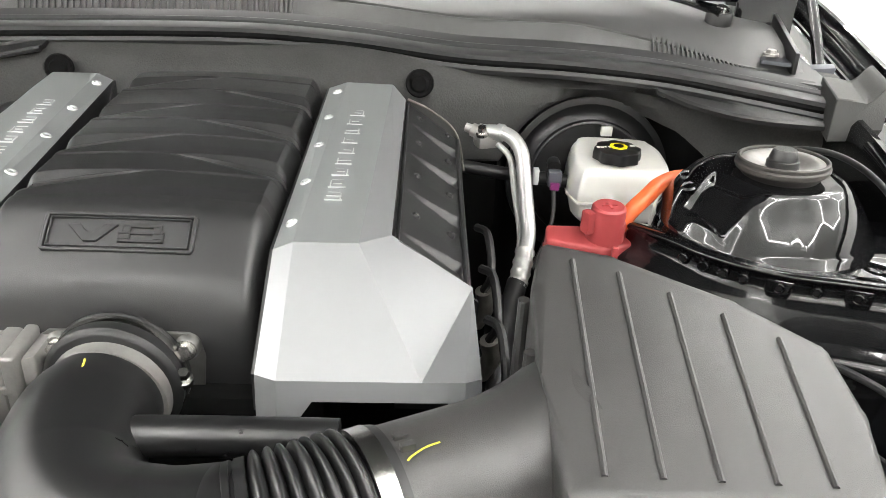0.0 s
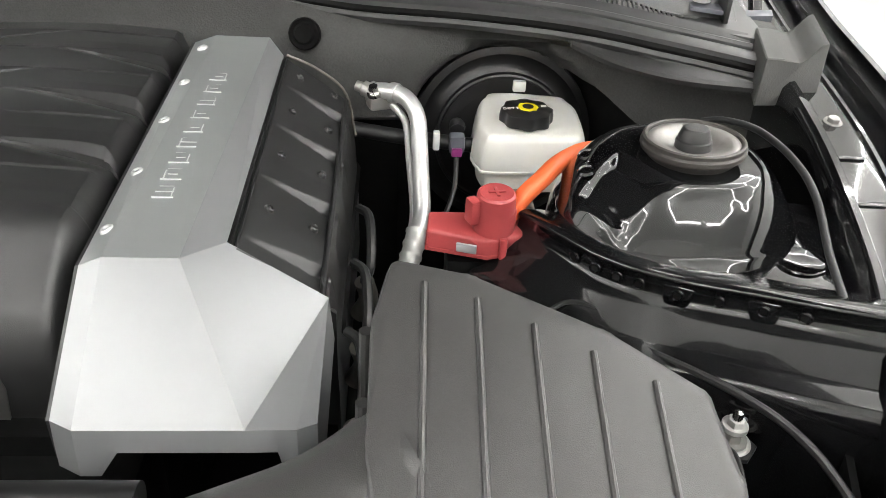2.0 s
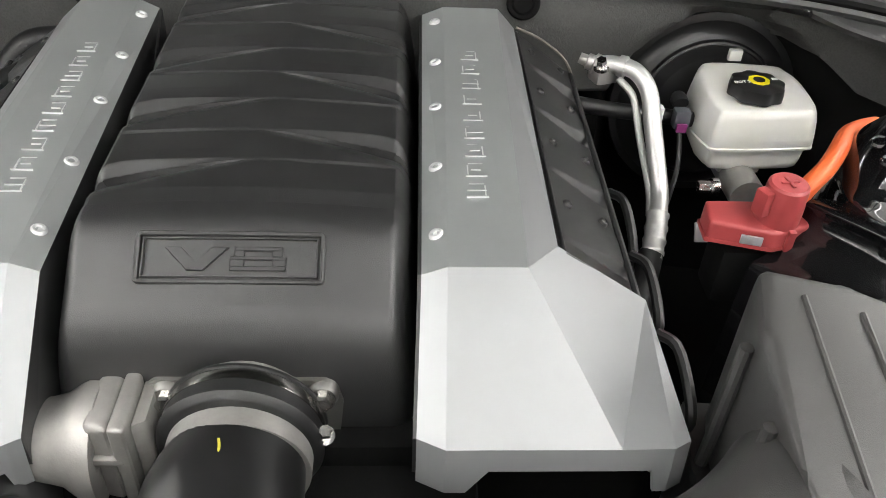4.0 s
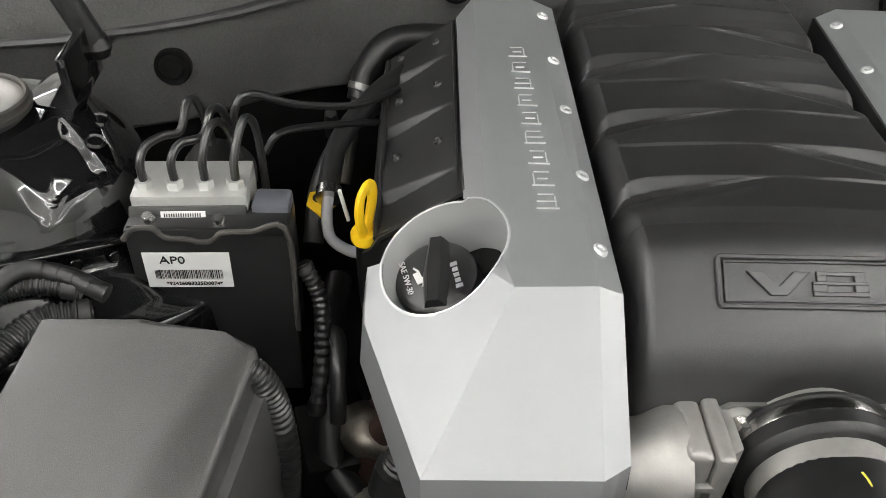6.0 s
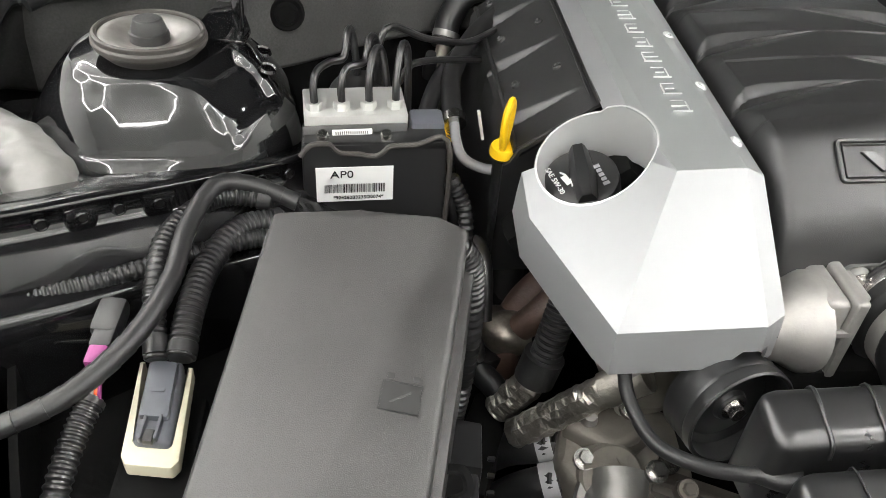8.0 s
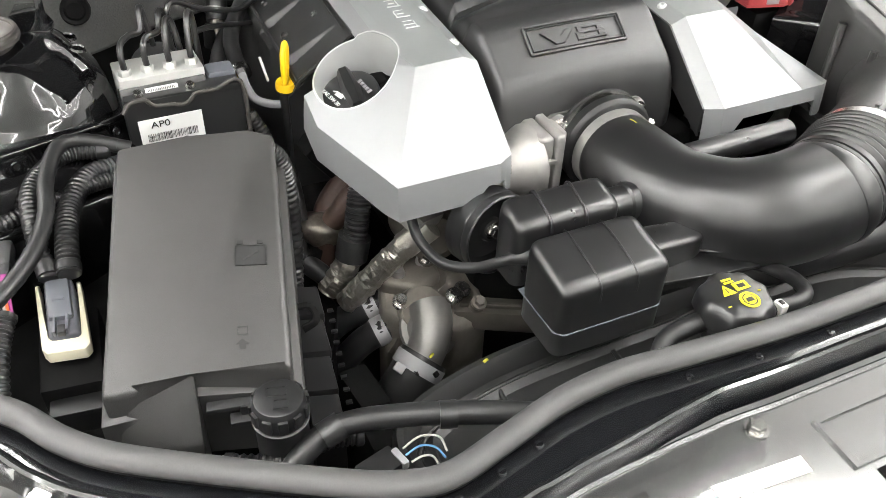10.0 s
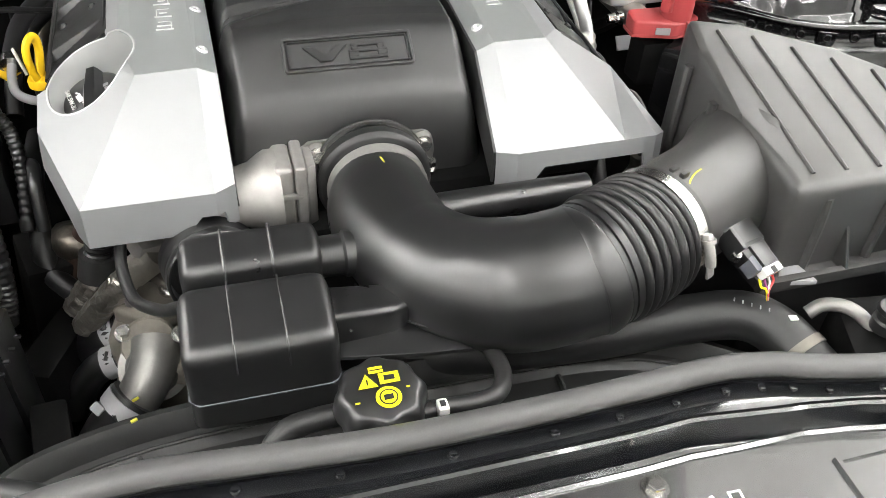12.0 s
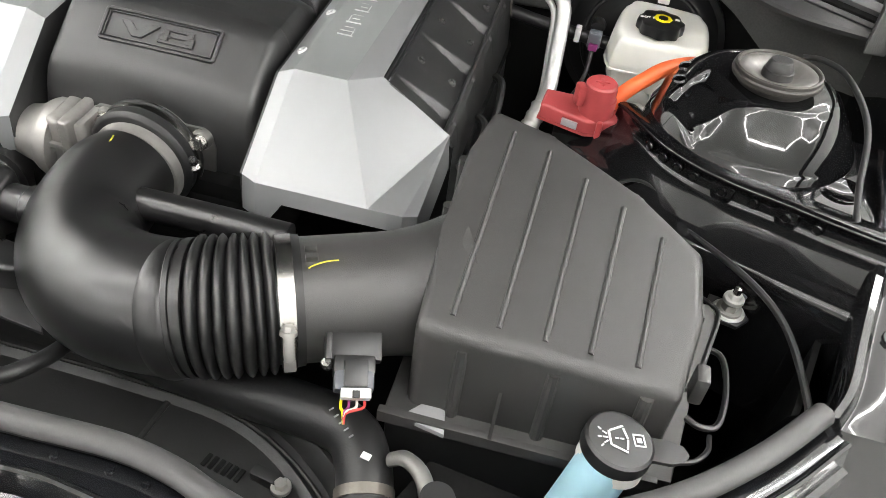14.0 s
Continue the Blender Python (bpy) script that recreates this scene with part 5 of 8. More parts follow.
# ------------------------------------------------------------- driver-side rear corner
boost = thing("brake_booster", (0.52, 1.04, 0.72), "black round brake booster behind the fluid reservoir", "brake booster")
part("shell", lathe([(0.001, 0.022), (0.06, 0.022), (0.09, 0.018), (0.108, 0.008), (0.114, 0.0), (0.116, -0.03)], (0.495, 1.112, 0.812), (0, -1, 0.12), 56), SATIN, boost)
part("crimp_ring", lathe([(0.112, 0.006), (0.119, 0.005), (0.120, -0.008), (0.112, -0.01)], (0.495, 1.112, 0.812), (0, -1, 0.12), 56), SATIN, boost)
part("face_ring", lathe([(0.083, 0.021), (0.085, 0.0235), (0.088, 0.0225), (0.09, 0.018)], (0.495, 1.112, 0.812), (0, -1, 0.12), 56), SATIN, boost)
part("master_cylinder", tube([(0.50, 1.10, 0.795), (0.50, 0.97, 0.795), (0.50, 0.925, 0.795)], 0.020, 4, 20), CAST, boost, "cast aluminium master cylinder")
part("pipe_nut", hexbolt((0.462, 0.93, 0.805), (-1, 0, 0), 0.007, 0.02), STEEL, boost)

tank = thing("brake_fluid_reservoir", (0.51, 1.0, 0.80), "milky white brake fluid reservoir with black cap", "fluid reservoir")
out = [(0.447, 0.990), (0.452, 1.045), (0.461, 1.066), (0.476, 1.080), (0.556, 1.074), (0.570, 1.060), (0.578, 1.036), (0.578, 0.987), (0.573, 0.969), (0.558, 0.960), (0.468, 0.955), (0.453, 0.966)]
around = [Vector(q) for q in glide([(x, y, 0) for x, y in out + out[:1]], 72)][:-1]


def tank_loops(rows):
    return [[(0.513 + (q.x - 0.513) * k, 1.014 + (q.y - 1.014) * k, z + (q.y - 1.0) * 0.05 * lift) for q in around] for z, k, lift in rows]


bm = bmesh.new()
rings(bm, tank_loops([(0.839, 1.02, 0), (0.843, 1.035, 0), (0.852, 1.03, 0.2), (0.866, 1.0, 0.6), (0.876, 0.965, 1), (0.882, 0.925, 1), (0.8845, 0.87, 1), (0.885, 0.80, 1)]))
part("upper_shell", bm, MILK, tank, smooth=60)
bm = bmesh.new()
rings(bm, tank_loops([(0.808, 0.86, 0), (0.811, 0.90, 0), (0.818, 0.93, 0), (0.8385, 0.955, 0)]))
part("lower_shell", bm, MILK, tank, smooth=50)
bm = bmesh.new()
rings(bm, tank_loops([(0.8365, 1.02, 0), (0.8375, 1.05, 0), (0.8400, 1.05, 0), (0.8410, 1.03, 0)]))
part("seam", bm, MILK, tank, smooth=40)
part("foot", box((0.502, 1.00, 0.806), (0.050, 0.060, 0.016), 0.004), MILK, tank)
part("tab", box((0.508, 1.078, 0.896), (0.016, 0.008, 0.014), 0.002), MILK, tank)
fcap = part("cap", lathe([(0.001, 0.016), (0.024, 0.016), (0.0285, 0.014), (0.0295, 0.008), (0.0295, 0.0)], (0.507, 0.998, 0.886), (0, 0, 1), 64, wobble=lambda a: 1.02 + 0.055 * math.cos(8 * a)), SATIN, tank, "black scalloped cap")
part("cap_mark", lathe([(0.001, 0.0008), (0.012, 0.0008), (0.0125, 0.0)], (0.508, 0.999, 0.902), (0, 0, 1), 8), YELLOWINK, fcap, "yellow octagon print")
part("cap_ring", lathe([(0.0045, 0.0012), (0.0065, 0.0012), (0.0065, 0.0006), (0.0045, 0.0006)], (0.508, 0.999, 0.9022), (0, 0, 1), 24), INK, fcap)
lettering("DOT 3", 0.0065, pose(0.4875, 0.994, 0.9023, 0, 0, 8), WHITEINK, fcap, "white print")
part("cap_label_bar", box((0.527, 1.003, 0.9022), (0.006, 0.005, 0.0005), 0), WHITEINK, fcap)

plug = thing("level_sensor_plug", (0.425, 0.985, 0.84), "grey sensor plug on a thin wire", "sensor plug")
part("body", box((0.427, 0.99, 0.858), (0.018, 0.016, 0.022), 0.003), CONNGREY, plug)
part("lock", box((0.427, 0.981, 0.850), (0.012, 0.004, 0.010), 0.001), MAGENTA, plug, "reddish lock tab")
part("boot", tube([(0.427, 1.0, 0.87), (0.427, 1.01, 0.872), (0.43, 1.02, 0.865)], 0.009, 6, 12), RUBBER, plug)
part("wire", tube([(0.427, 0.985, 0.845), (0.425, 0.96, 0.815), (0.412, 0.93, 0.79), (0.395, 0.90, 0.77)], 0.003, 14, 8), RUBBER, plug)
bar = thing("brake_line_rail", (0.40, 1.0, 0.84), "black cross pipe with pale clip behind the aluminium pipe", "pipe")
part("pipe", tube([(0.30, 1.015, 0.862), (0.36, 1.01, 0.855), (0.45, 1.005, 0.848)], 0.009, 8, 12), RUBBER, bar)
part("clip", box((0.403, 0.996, 0.858), (0.008, 0.012, 0.022), 0.002), WHITE, bar, "pale plastic clip")

pipe = thing("refrigerant_pipe", (0.375, 0.93, 0.62), "bent bare aluminium pipe with crimped lower hose", "pipe")
part("tube", tube([(0.322, 1.018, 0.908), (0.345, 1.005, 0.914), (0.366, 0.992, 0.912), (0.379, 0.975, 0.897), (0.382, 0.950, 0.872), (0.384, 0.918, 0.845), (0.385, 0.890, 0.822), (0.379, 0.862, 0.808)], 0.0095, 40, 20), ALUTUBE, pipe)
part("crimp", tube([(0.380, 0.868, 0.811), (0.374, 0.845, 0.797), (0.368, 0.826, 0.785)], lambda u: 0.0112 + 0.0012 * (int(u * 11) % 3 == 0), 22, 22), GALV, pipe, "dull crimp sleeve")
part("hose", tube([(0.369, 0.832, 0.788), (0.355, 0.79, 0.76), (0.342, 0.72, 0.72), (0.335, 0.66, 0.66)], 0.0125, 20, 16), RUBBER, pipe, "black rubber lower hose")
part("fitting", lathe([(0.001, 0.026), (0.006, 0.026), (0.0065, 0.018), (0.009, 0.017), (0.009, 0.010), (0.012, 0.009), (0.012, -0.004)], (0.332, 1.012, 0.908), (-0.75, 0.25, 0.2), 12), CAST, pipe, "bright hex fitting")
part("block", box((0.336, 1.012, 0.902), (0.030, 0.024, 0.022), 0.005, (0, 0, 20)), CAST, pipe)
part("block_bolt", hexbolt((0.330, 1.004, 0.912), (-0.2, -0.3, 1), 0.0062, 0.010), STEEL, pipe, "bright bolt")
part("pipe_collar", tube([(0.349, 1.003, 0.914), (0.356, 0.999, 0.914)], 0.0118, 2, 20), ALUTUBE, pipe)
part("thin_line", tube([(0.350, 1.0, 0.900), (0.366, 0.985, 0.885), (0.371, 0.95, 0.855), (0.376, 0.90, 0.822), (0.374, 0.875, 0.806)], 0.0042, 24, 10), ALUTUBE, pipe, "thin aluminium line beside it")

# red positive terminal
term = thing("jump_terminal", (0.435, 0.765, 0.80), "red plastic covered jump-start terminal", "terminal")
part("bracket", box((0.43, 0.775, 0.82), (0.05, 0.04, 0.06), 0.004), DEEP, term, "black bracket")
outl = [(0.385, 0.757), (0.440, 0.742), (0.474, 0.752), (0.482, 0.777), (0.445, 0.785), (0.387, 0.785)]
part("cover", slab(outl, 0.864, lambda x, y: 0.884 + (y - 0.76) * 0.15, 0.004, 3), RED, term)
part("cover_rim", slab([(0.430 + (x - 0.430) * 1.03, 0.765 + (y - 0.765) * 1.06) for x, y in outl], 0.862, 0.8655, 0.001), RED, term)
part("cap_base", lathe([(0.0205, -0.02), (0.0205, 0.012), (0.0185, 0.014), (0.0185, 0.001)], (0.447, 0.766, 0.890), (0, 0, 1), 32), RED, term)
capred = part("cap", lathe([(0.001, 0.038), (0.0155, 0.038), (0.0176, 0.036), (0.0182, 0.032), (0.0182, -0.01)], (0.447, 0.764, 0.884), (0.0, -0.05, 1), 36), RED, term)
part("plus_bar", box((0.447, 0.762, 0.9225), (0.016, 0.003, 0.0012), 0.0003, (0, 0, 8)), RED, capred)
part("plus_bar", box((0.447, 0.762, 0.9225), (0.003, 0.016, 0.0012), 0.0003, (0, 0, 8)), RED, capred)
part("side_lug", box((0.426, 0.757, 0.905), (0.010, 0.014, 0.024), 0.002, (0, 0, 25)), RED, term)
part("latch", box((0.455, 0.744, 0.872), (0.007, 0.006, 0.022), 0.002), RED, term)
part("window", box((0.4215, 0.7462, 0.871), (0.019, 0.003, 0.009), 0.0008, (0, 0, -15)), LIGHTGREY, term, "small grey window")
solid("power_cable", tube([(0.462, 0.772, 0.892), (0.476, 0.779, 0.910), (0.492, 0.790, 0.921), (0.510, 0.812, 0.926), (0.538, 0.852, 0.9185), (0.565, 0.880, 0.910), (0.60, 0.910, 0.898)], 0.0088, 32, 16), ORANGE, "thick orange power cable from the red terminal", "cable")
part("label_plate", box((0.428, 0.832, 0.815), (0.040, 0.004, 0.02), 0.001, (-35, 0, 0)), LIGHTGREY, term, "small pale rating plate")

# ground stud and hood release cable on the apron
stud = thing("ground_stud", (0.614, 0.553, 0.82), "bright ground stud with pale clip on the apron", "stud")
part("tab", slab([(0.590, 0.540), (0.622, 0.534), (0.634, 0.548), (0.626, 0.566), (0.596, 0.572)], 0.822, 0.826, 0.001), SATIN, stud)
part("washer", lathe([(0.001, 0.002), (0.0145, 0.002), (0.0160, 0.0005), (0.0160, 0.0)], (0.614, 0.553, 0.826), (0, 0, 1), 28), GALV, stud, "broad dull washer")
part("nut", hexbolt((0.614, 0.553, 0.828), (0, 0, 1), 0.0085, 0.009), CAST, stud)
part("post", lathe([(0.001, 0.030), (0.0035, 0.029), (0.0040, 0.027), (0.0040, 0.0)], (0.614, 0.553, 0.828), (0, 0, 1), 14), STEEL, stud)
part("upper_nut", hexbolt((0.614, 0.553, 0.843), (0, 0, 1), 0.0068, 0.007), GALV, stud)
part("clip_arm", box((0.620, 0.558, 0.840), (0.008, 0.016, 0.005), 0.002, (0, 0, -40)), CONNGREY, stud)
solid("release_cable", tube([(0.47, 0.70, 0.835), (0.505, 0.675, 0.85), (0.555, 0.627, 0.857), (0.618, 0.566, 0.862), (0.655, 0.520, 0.855), (0.675, 0.46, 0.84), (0.683, 0.42, 0.825)], 0.0036, 40, 8), RUBBER, "thin black hood release cable", "cable")
solid("heat_clip_wire", tube([(0.47, 0.65, 0.86), (0.50, 0.665, 0.872), (0.525, 0.655, 0.872), (0.535, 0.635, 0.858)], 0.0022, 16, 6), RUBBER, "thin black wire loop by the filter box", "wire")

# shields and leads between engine and filter box
for y in (0.60, 0.70, 0.80):
    lead = thing("plug_lead", (0.318, y, 0.74), "black spark plug lead with foil boot", "plug lead", group="plug leads")
    part("boot", tube([(0.320, y, 0.75), (0.330, y - 0.005, 0.775), (0.326, y - 0.01, 0.80)], 0.010, 8, 12), FOIL, lead, "foil heat boot")
    part("lead", tube([(0.326, y - 0.01, 0.80), (0.333, y - 0.015, 0.825), (0.33, y + 0.03, 0.85), (0.318, y + 0.05, 0.85)], 0.0048, 14, 8), RUBBER, lead)

# ------------------------------------------------------------- passenger-side rear corner: brake hydraulics
absu = thing("abs_module", (-0.435, 0.74, 0.72), "black brake control module with bare metal block", "brake module")
ecu = part("housing", slab([(-0.497, 0.712), (-0.372, 0.716), (-0.372, 0.757), (-0.497, 0.752)], 0.72, 0.905, 0.003), SATIN, absu)
bm = bmesh.new()
prof = [(-0.498, 0.895), (-0.492, 0.903), (-0.486, 0.9065), (-0.474, 0.9065), (-0.469, 0.901), (-0.463, 0.8975), (-0.448, 0.8965), (-0.442, 0.8945), (-0.433, 0.8945), (-0.427, 0.899), (-0.421, 0.904), (-0.40, 0.905), (-0.372, 0.906), (-0.371, 0.80)]
sweep(bm, [(x, 0.7128, z) for x, z in prof], 0.0024, 60, 8)
part("rim", bm, MOUNTRUBBER, absu, "dull grey sealing rim")
part("lid_edge", box((-0.434, 0.733, 0.903), (0.122, 0.036, 0.008), 0.002), SATIN, absu)
for x in (-0.479, -0.425):
    part("screw", lathe([(0.001, 0.004), (0.004, 0.004), (0.0055, 0.001), (0.0055, -0.002)], (x, 0.722, 0.909), (0, -0.3, 1), 14), STEEL, absu)
metal = part("valve_block", box((-0.451, 0.760, 0.885), (0.089, 0.050, 0.072), 0.002, (0, 0, 3)), GALV, absu, "bare aluminium valve block")
part("block_front", box((-0.451, 0.7320, 0.905), (0.090, 0.006, 0.016), 0.002, (-25, 0, 3)), SATIN, absu)
for k in range(4):
    x = -0.4855 + 0.0232 * k
    y = 0.7465 + 0.0012 * k
    part("pipe_nut", hexbolt((x, y, 0.9208), (0, 0, 1), 0.0070, 0.007, washer=False), GALV, absu, "bright pipe nut")
PIPES = (
    [(-0.482, 0.7665, 0.924), (-0.4825, 0.768, 0.942), (-0.479, 0.778, 0.951), (-0.468, 0.790, 0.953), (-0.455, 0.797, 0.954), (-0.451, 0.812, 0.970), (-0.446, 0.826, 0.962), (-0.44, 0.835, 0.91), (-0.43, 0.84, 0.85)],
    [(-0.4575, 0.768, 0.924), (-0.458, 0.770, 0.943), (-0.452, 0.781, 0.952), (-0.436, 0.792, 0.953), (-0.431, 0.808, 0.966), (-0.424, 0.822, 0.955), (-0.42, 0.83, 0.90), (-0.41, 0.84, 0.85)],
    [(-0.433, 0.769, 0.924), (-0.433, 0.772, 0.946), (-0.428, 0.788, 0.963), (-0.421, 0.800, 0.960), (-0.416, 0.810, 0.935), (-0.410, 0.815, 0.88)],
    [(-0.4085, 0.770, 0.924), (-0.408, 0.775, 0.946), (-0.402, 0.795, 0.966), (-0.396, 0.805, 0.957), (-0.394, 0.810, 0.92), (-0.393, 0.81, 0.86)],
    [(-0.425, 0.83, 0.92), (-0.418, 0.84, 0.952), (-0.405, 0.85, 0.958), (-0.37, 0.875, 0.935), (-0.32, 0.92, 0.91), (-0.28, 0.97, 0.90)],
    [(-0.40, 0.85, 0.90), (-0.385, 0.86, 0.915), (-0.35, 0.89, 0.905), (-0.30, 0.94, 0.88)],
)
for pts in PIPES:
    pts = [(-0.451 + (px + 0.446) * 0.95, py - 0.020, pz) for px, py, pz in pts]
    part("brake_pipe", tube(pts, 0.0034, 40, 10), SATIN, absu, "bent black brake pipe")
part("motor", lathe([(0.001, 0.03), (0.030, 0.03), (0.032, 0.02), (0.032, -0.02)], (-0.445, 0.797, 0.885), (0, 1, 0.1), 24), SATIN, absu)
part("side_connector", box((-0.388, 0.748, 0.900), (0.030, 0.026, 0.026), 0.004), CONNGREY, absu)
lab = pose(-0.4525, 0.7112, 0.8665, 90, 0, 2)
sticker = box((0, 0, 0), (0.067, 0.036, 0.0008), 0.0003)
bmesh.ops.transform(sticker, matrix=lab, verts=sticker.verts)
stick = part("label", sticker, WHITE, absu, "white printed label", smooth=0)
lettering("AP0", 0.0105, lab @ pose(-0.011, 0.0105, 0.0006), INK, stick, wide=1.15)
lettering("*924260B3235D0074*", 0.0048, lab @ pose(0.003, -0.0138, 0.0006), INK, stick, wide=1.0)
code = bmesh.new()
rnd = random.Random(7)
x = -0.026
while x < 0.027:
    w = rnd.choice((0.0004, 0.0004, 0.0008))
    box((x, -0.004, 0.0006), (w, 0.009, 0.0003), 0, bm=code)
    x += w + rnd.choice((0.0005, 0.0009))
bmesh.ops.transform(code, matrix=lab, verts=code.verts)
part("barcode", code, INK, stick, smooth=0)
lab2 = pose(-0.4537, 0.7268, 0.9062, 65, 0, 3)
st2 = box((0, 0, 0), (0.034, 0.011, 0.0008), 0.0003)
bmesh.ops.transform(st2, matrix=lab2, verts=st2.verts)
s2 = part("small_label", st2, WHITE, absu, "small white barcode label", smooth=0)
code = bmesh.new()
for row in (-0.0022, 0.0025):
    for k in range(16):
        box((-0.014 + 0.0018 * k, row, 0.0006), (0.0009, 0.0028, 0.0003), 0, bm=code)
bmesh.ops.transform(code, matrix=lab2, verts=code.verts)
part("barcode", code, INK, s2, smooth=0)

tag = thing("warning_tag", (-0.366, 0.818, 0.845), "yellow warning tag with black print", "tag")
def tag_z(x, y):
    return 0.857 - (x + 0.366) * 0.3 + (y - 0.818) * 0.4


tg = slab([(-0.372, 0.812), (-0.357, 0.803), (-0.350, 0.810), (-0.351, 0.814), (-0.346, 0.819), (-0.362, 0.829), (-0.370, 0.825)], tag_z, lambda x, y: tag_z(x, y) + 0.0012, 0.0003)
part("sheet", tg, YELLOW, tag, smooth=0)
part("print", lathe([(0.003, 0.0), (0.0045, 0.0), (0.0045, 0.0006), (0.003, 0.0006)], (-0.363, 0.821, tag_z(-0.363, 0.821) + 0.001), (0.25, -0.4, 0.9), 20), INK, tag)
for k in range(2):
    part("print_bar", box((-0.357, 0.814 - 0.004 * k, tag_z(-0.357, 0.814 - 0.004 * k) + 0.0013), (0.007, 0.0012, 0.0006), 0, (25, 15, -28)), INK, tag, smooth=0)

# heater hoses beside the firewall
hh = thing("heater_hose", (-0.33, 1.0, 0.80), "black heater hose with bright clamp and grey pipe", "hose")
part("hose", tube([(-0.225, 1.068, 0.90), (-0.275, 1.068, 0.90), (-0.308, 1.060, 0.895), (-0.330, 1.042, 0.872), (-0.338, 1.022, 0.845)], 0.0150, 24, 16), RUBBER, hh)
part("clamp", tube([(-0.334, 1.032, 0.859), (-0.336, 1.028, 0.853)], 0.0166, 2, 20), CASTDARK, hh, "dull metal clamp")
part("pipe", tube([(-0.338, 1.022, 0.846), (-0.349, 0.992, 0.81), (-0.355, 0.962, 0.775)], 0.009, 10, 16), DULLCAST, hh, "grey metal pipe")
h2 = thing("heater_hose", (-0.33, 0.85, 0.80), "thin black heater hose curving to a pale pipe", "hose")
part("hose", tube([(-0.285, 0.99, 0.90), (-0.315, 0.95, 0.895), (-0.345, 0.89, 0.882), (-0.352, 0.845, 0.872), (-0.352, 0.815, 0.866)], 0.010, 24, 14), RUBBER, h2)
part("clamp", tube([(-0.352, 0.822, 0.868), (-0.352, 0.812, 0.865)], 0.0118, 2, 18), STEEL, h2)
part("pipe", tube([(-0.352, 0.816, 0.866), (-0.352, 0.795, 0.858), (-0.347, 0.775, 0.850), (-0.33, 0.763, 0.846), (-0.31, 0.76, 0.845)], 0.0050, 20, 12), LIGHTGREY, h2, "pale bent pipe")
solid("heater_hose", tube([(-0.30, 1.0, 0.87), (-0.345, 0.95, 0.85), (-0.37, 0.90, 0.82), (-0.375, 0.85, 0.78)], 0.010, 16, 12), RUBBER, "thin black hose beside the coil cover", "hose")
solid("vacuum_tee", lathe([(0.001, 0.025), (0.006, 0.025), (0.008, 0.01), (0.008, -0.01)], (-0.362, 0.955, 0.85), (0, -0.4, 1), 12), RUBBER, "small black hose tee", "hose fitting")

# hood strut and its bracket on the passenger tower
gas = thing("hood_strut", (-0.555, 0.87, 0.955), "black gas strut on a bracket by the tower", "gas strut")
part("bracket", slab([(-0.592, 0.80), (-0.545, 0.79), (-0.54, 0.815), (-0.552, 0.87), (-0.575, 0.875)], 0.958, 0.962, 0.001), GLOSS, gas)
part("upright", slab([(-0.553, 0.80), (-0.545, 0.80), (-0.548, 0.875), (-0.556, 0.875)], 0.955, 1.0, 0.001), GLOSS, gas)
part("rod", tube([(-0.548, 0.865, 0.985), (-0.565, 0.86, 1.04), (-0.70, 0.82, 1.45)], 0.011, 4, 18), SATIN, gas)
part("ball_end", lathe([(0.001, 0.012), (0.010, 0.009), (0.013, 0.0), (0.010, -0.009), (0.001, -0.012)], (-0.546, 0.866, 0.980), (0, 0, 1), 16), SATIN, gas)
hinge = thing("hinge_bracket", (-0.68, 0.88, 0.965), "bright slotted hinge plate behind the passenger tower", "bracket")
part("plate", slab([(-0.735, 0.86), (-0.655, 0.875), (-0.65, 0.90), (-0.735, 0.89)], 0.968, 0.973, 0.001), GALV, hinge)
part("hole", lathe([(0.001, 0.0005), (0.005, 0.0005), (0.005, 0.0)], (-0.675, 0.884, 0.9732), (0, 0, 1), 14), INK, hinge)
part("arm", tube([(-0.73, 0.83, 0.98), (-0.70, 0.855, 0.99), (-0.69, 0.88, 0.985)], 0.012, 10, 12), RUBBER, hinge)
solid("cowl_clip", lathe([(0.001, 0.006), (0.010, 0.005), (0.013, 0.0), (0.013, -0.006)], (-0.655, 0.944, 0.9555), (0, -0.3, 1), 20), SATIN, "black push clip in the cowl", "clip")
hinge2 = thing("hinge_bracket", (0.72, 1.1, 1.0), "dull metal hinge bracket beside the windscreen", "bracket")
part("plate", slab([(0.700, 1.07), (0.735, 1.055), (0.755, 1.11), (0.715, 1.13)], 1.000, 1.005, 0.001), CONNGREY, hinge2)
part("hinge_leaf", slab([(0.735, 1.05), (0.741, 1.05), (0.757, 1.20), (0.751, 1.20)], 0.99, lambda x, y: 1.02 + (y - 1.05) * 0.2, 0.001), SATIN, hinge2)
part("well", slab([(0.690, 1.04), (0.775, 1.00), (0.79, 1.40), (0.70, 1.40)], 0.94, lambda x, y: 0.992 + (y - 1.05) * 0.06, 0.002), SATIN, hinge2, "black painted hinge well")
part("upright", slab([(0.700, 1.20), (0.775, 1.17), (0.780, 1.19), (0.705, 1.22)], 0.95, 1.075, 0.004), GLOSS, hinge2)
part("arm", tube([(0.746, 1.09, 0.978), (0.745, 1.25, 1.065), (0.744, 1.40, 1.15)], 0.0048, 6, 12), SATIN, hinge2, "thin black stay rod")
part("arm", tube([(0.792, 1.095, 0.988), (0.797, 1.14, 1.028), (0.802, 1.20, 1.076), (0.806, 1.30, 1.16)], 0.0085, 10, 12, 0.5), GLOSS, hinge2, "gloss black hinge arm")
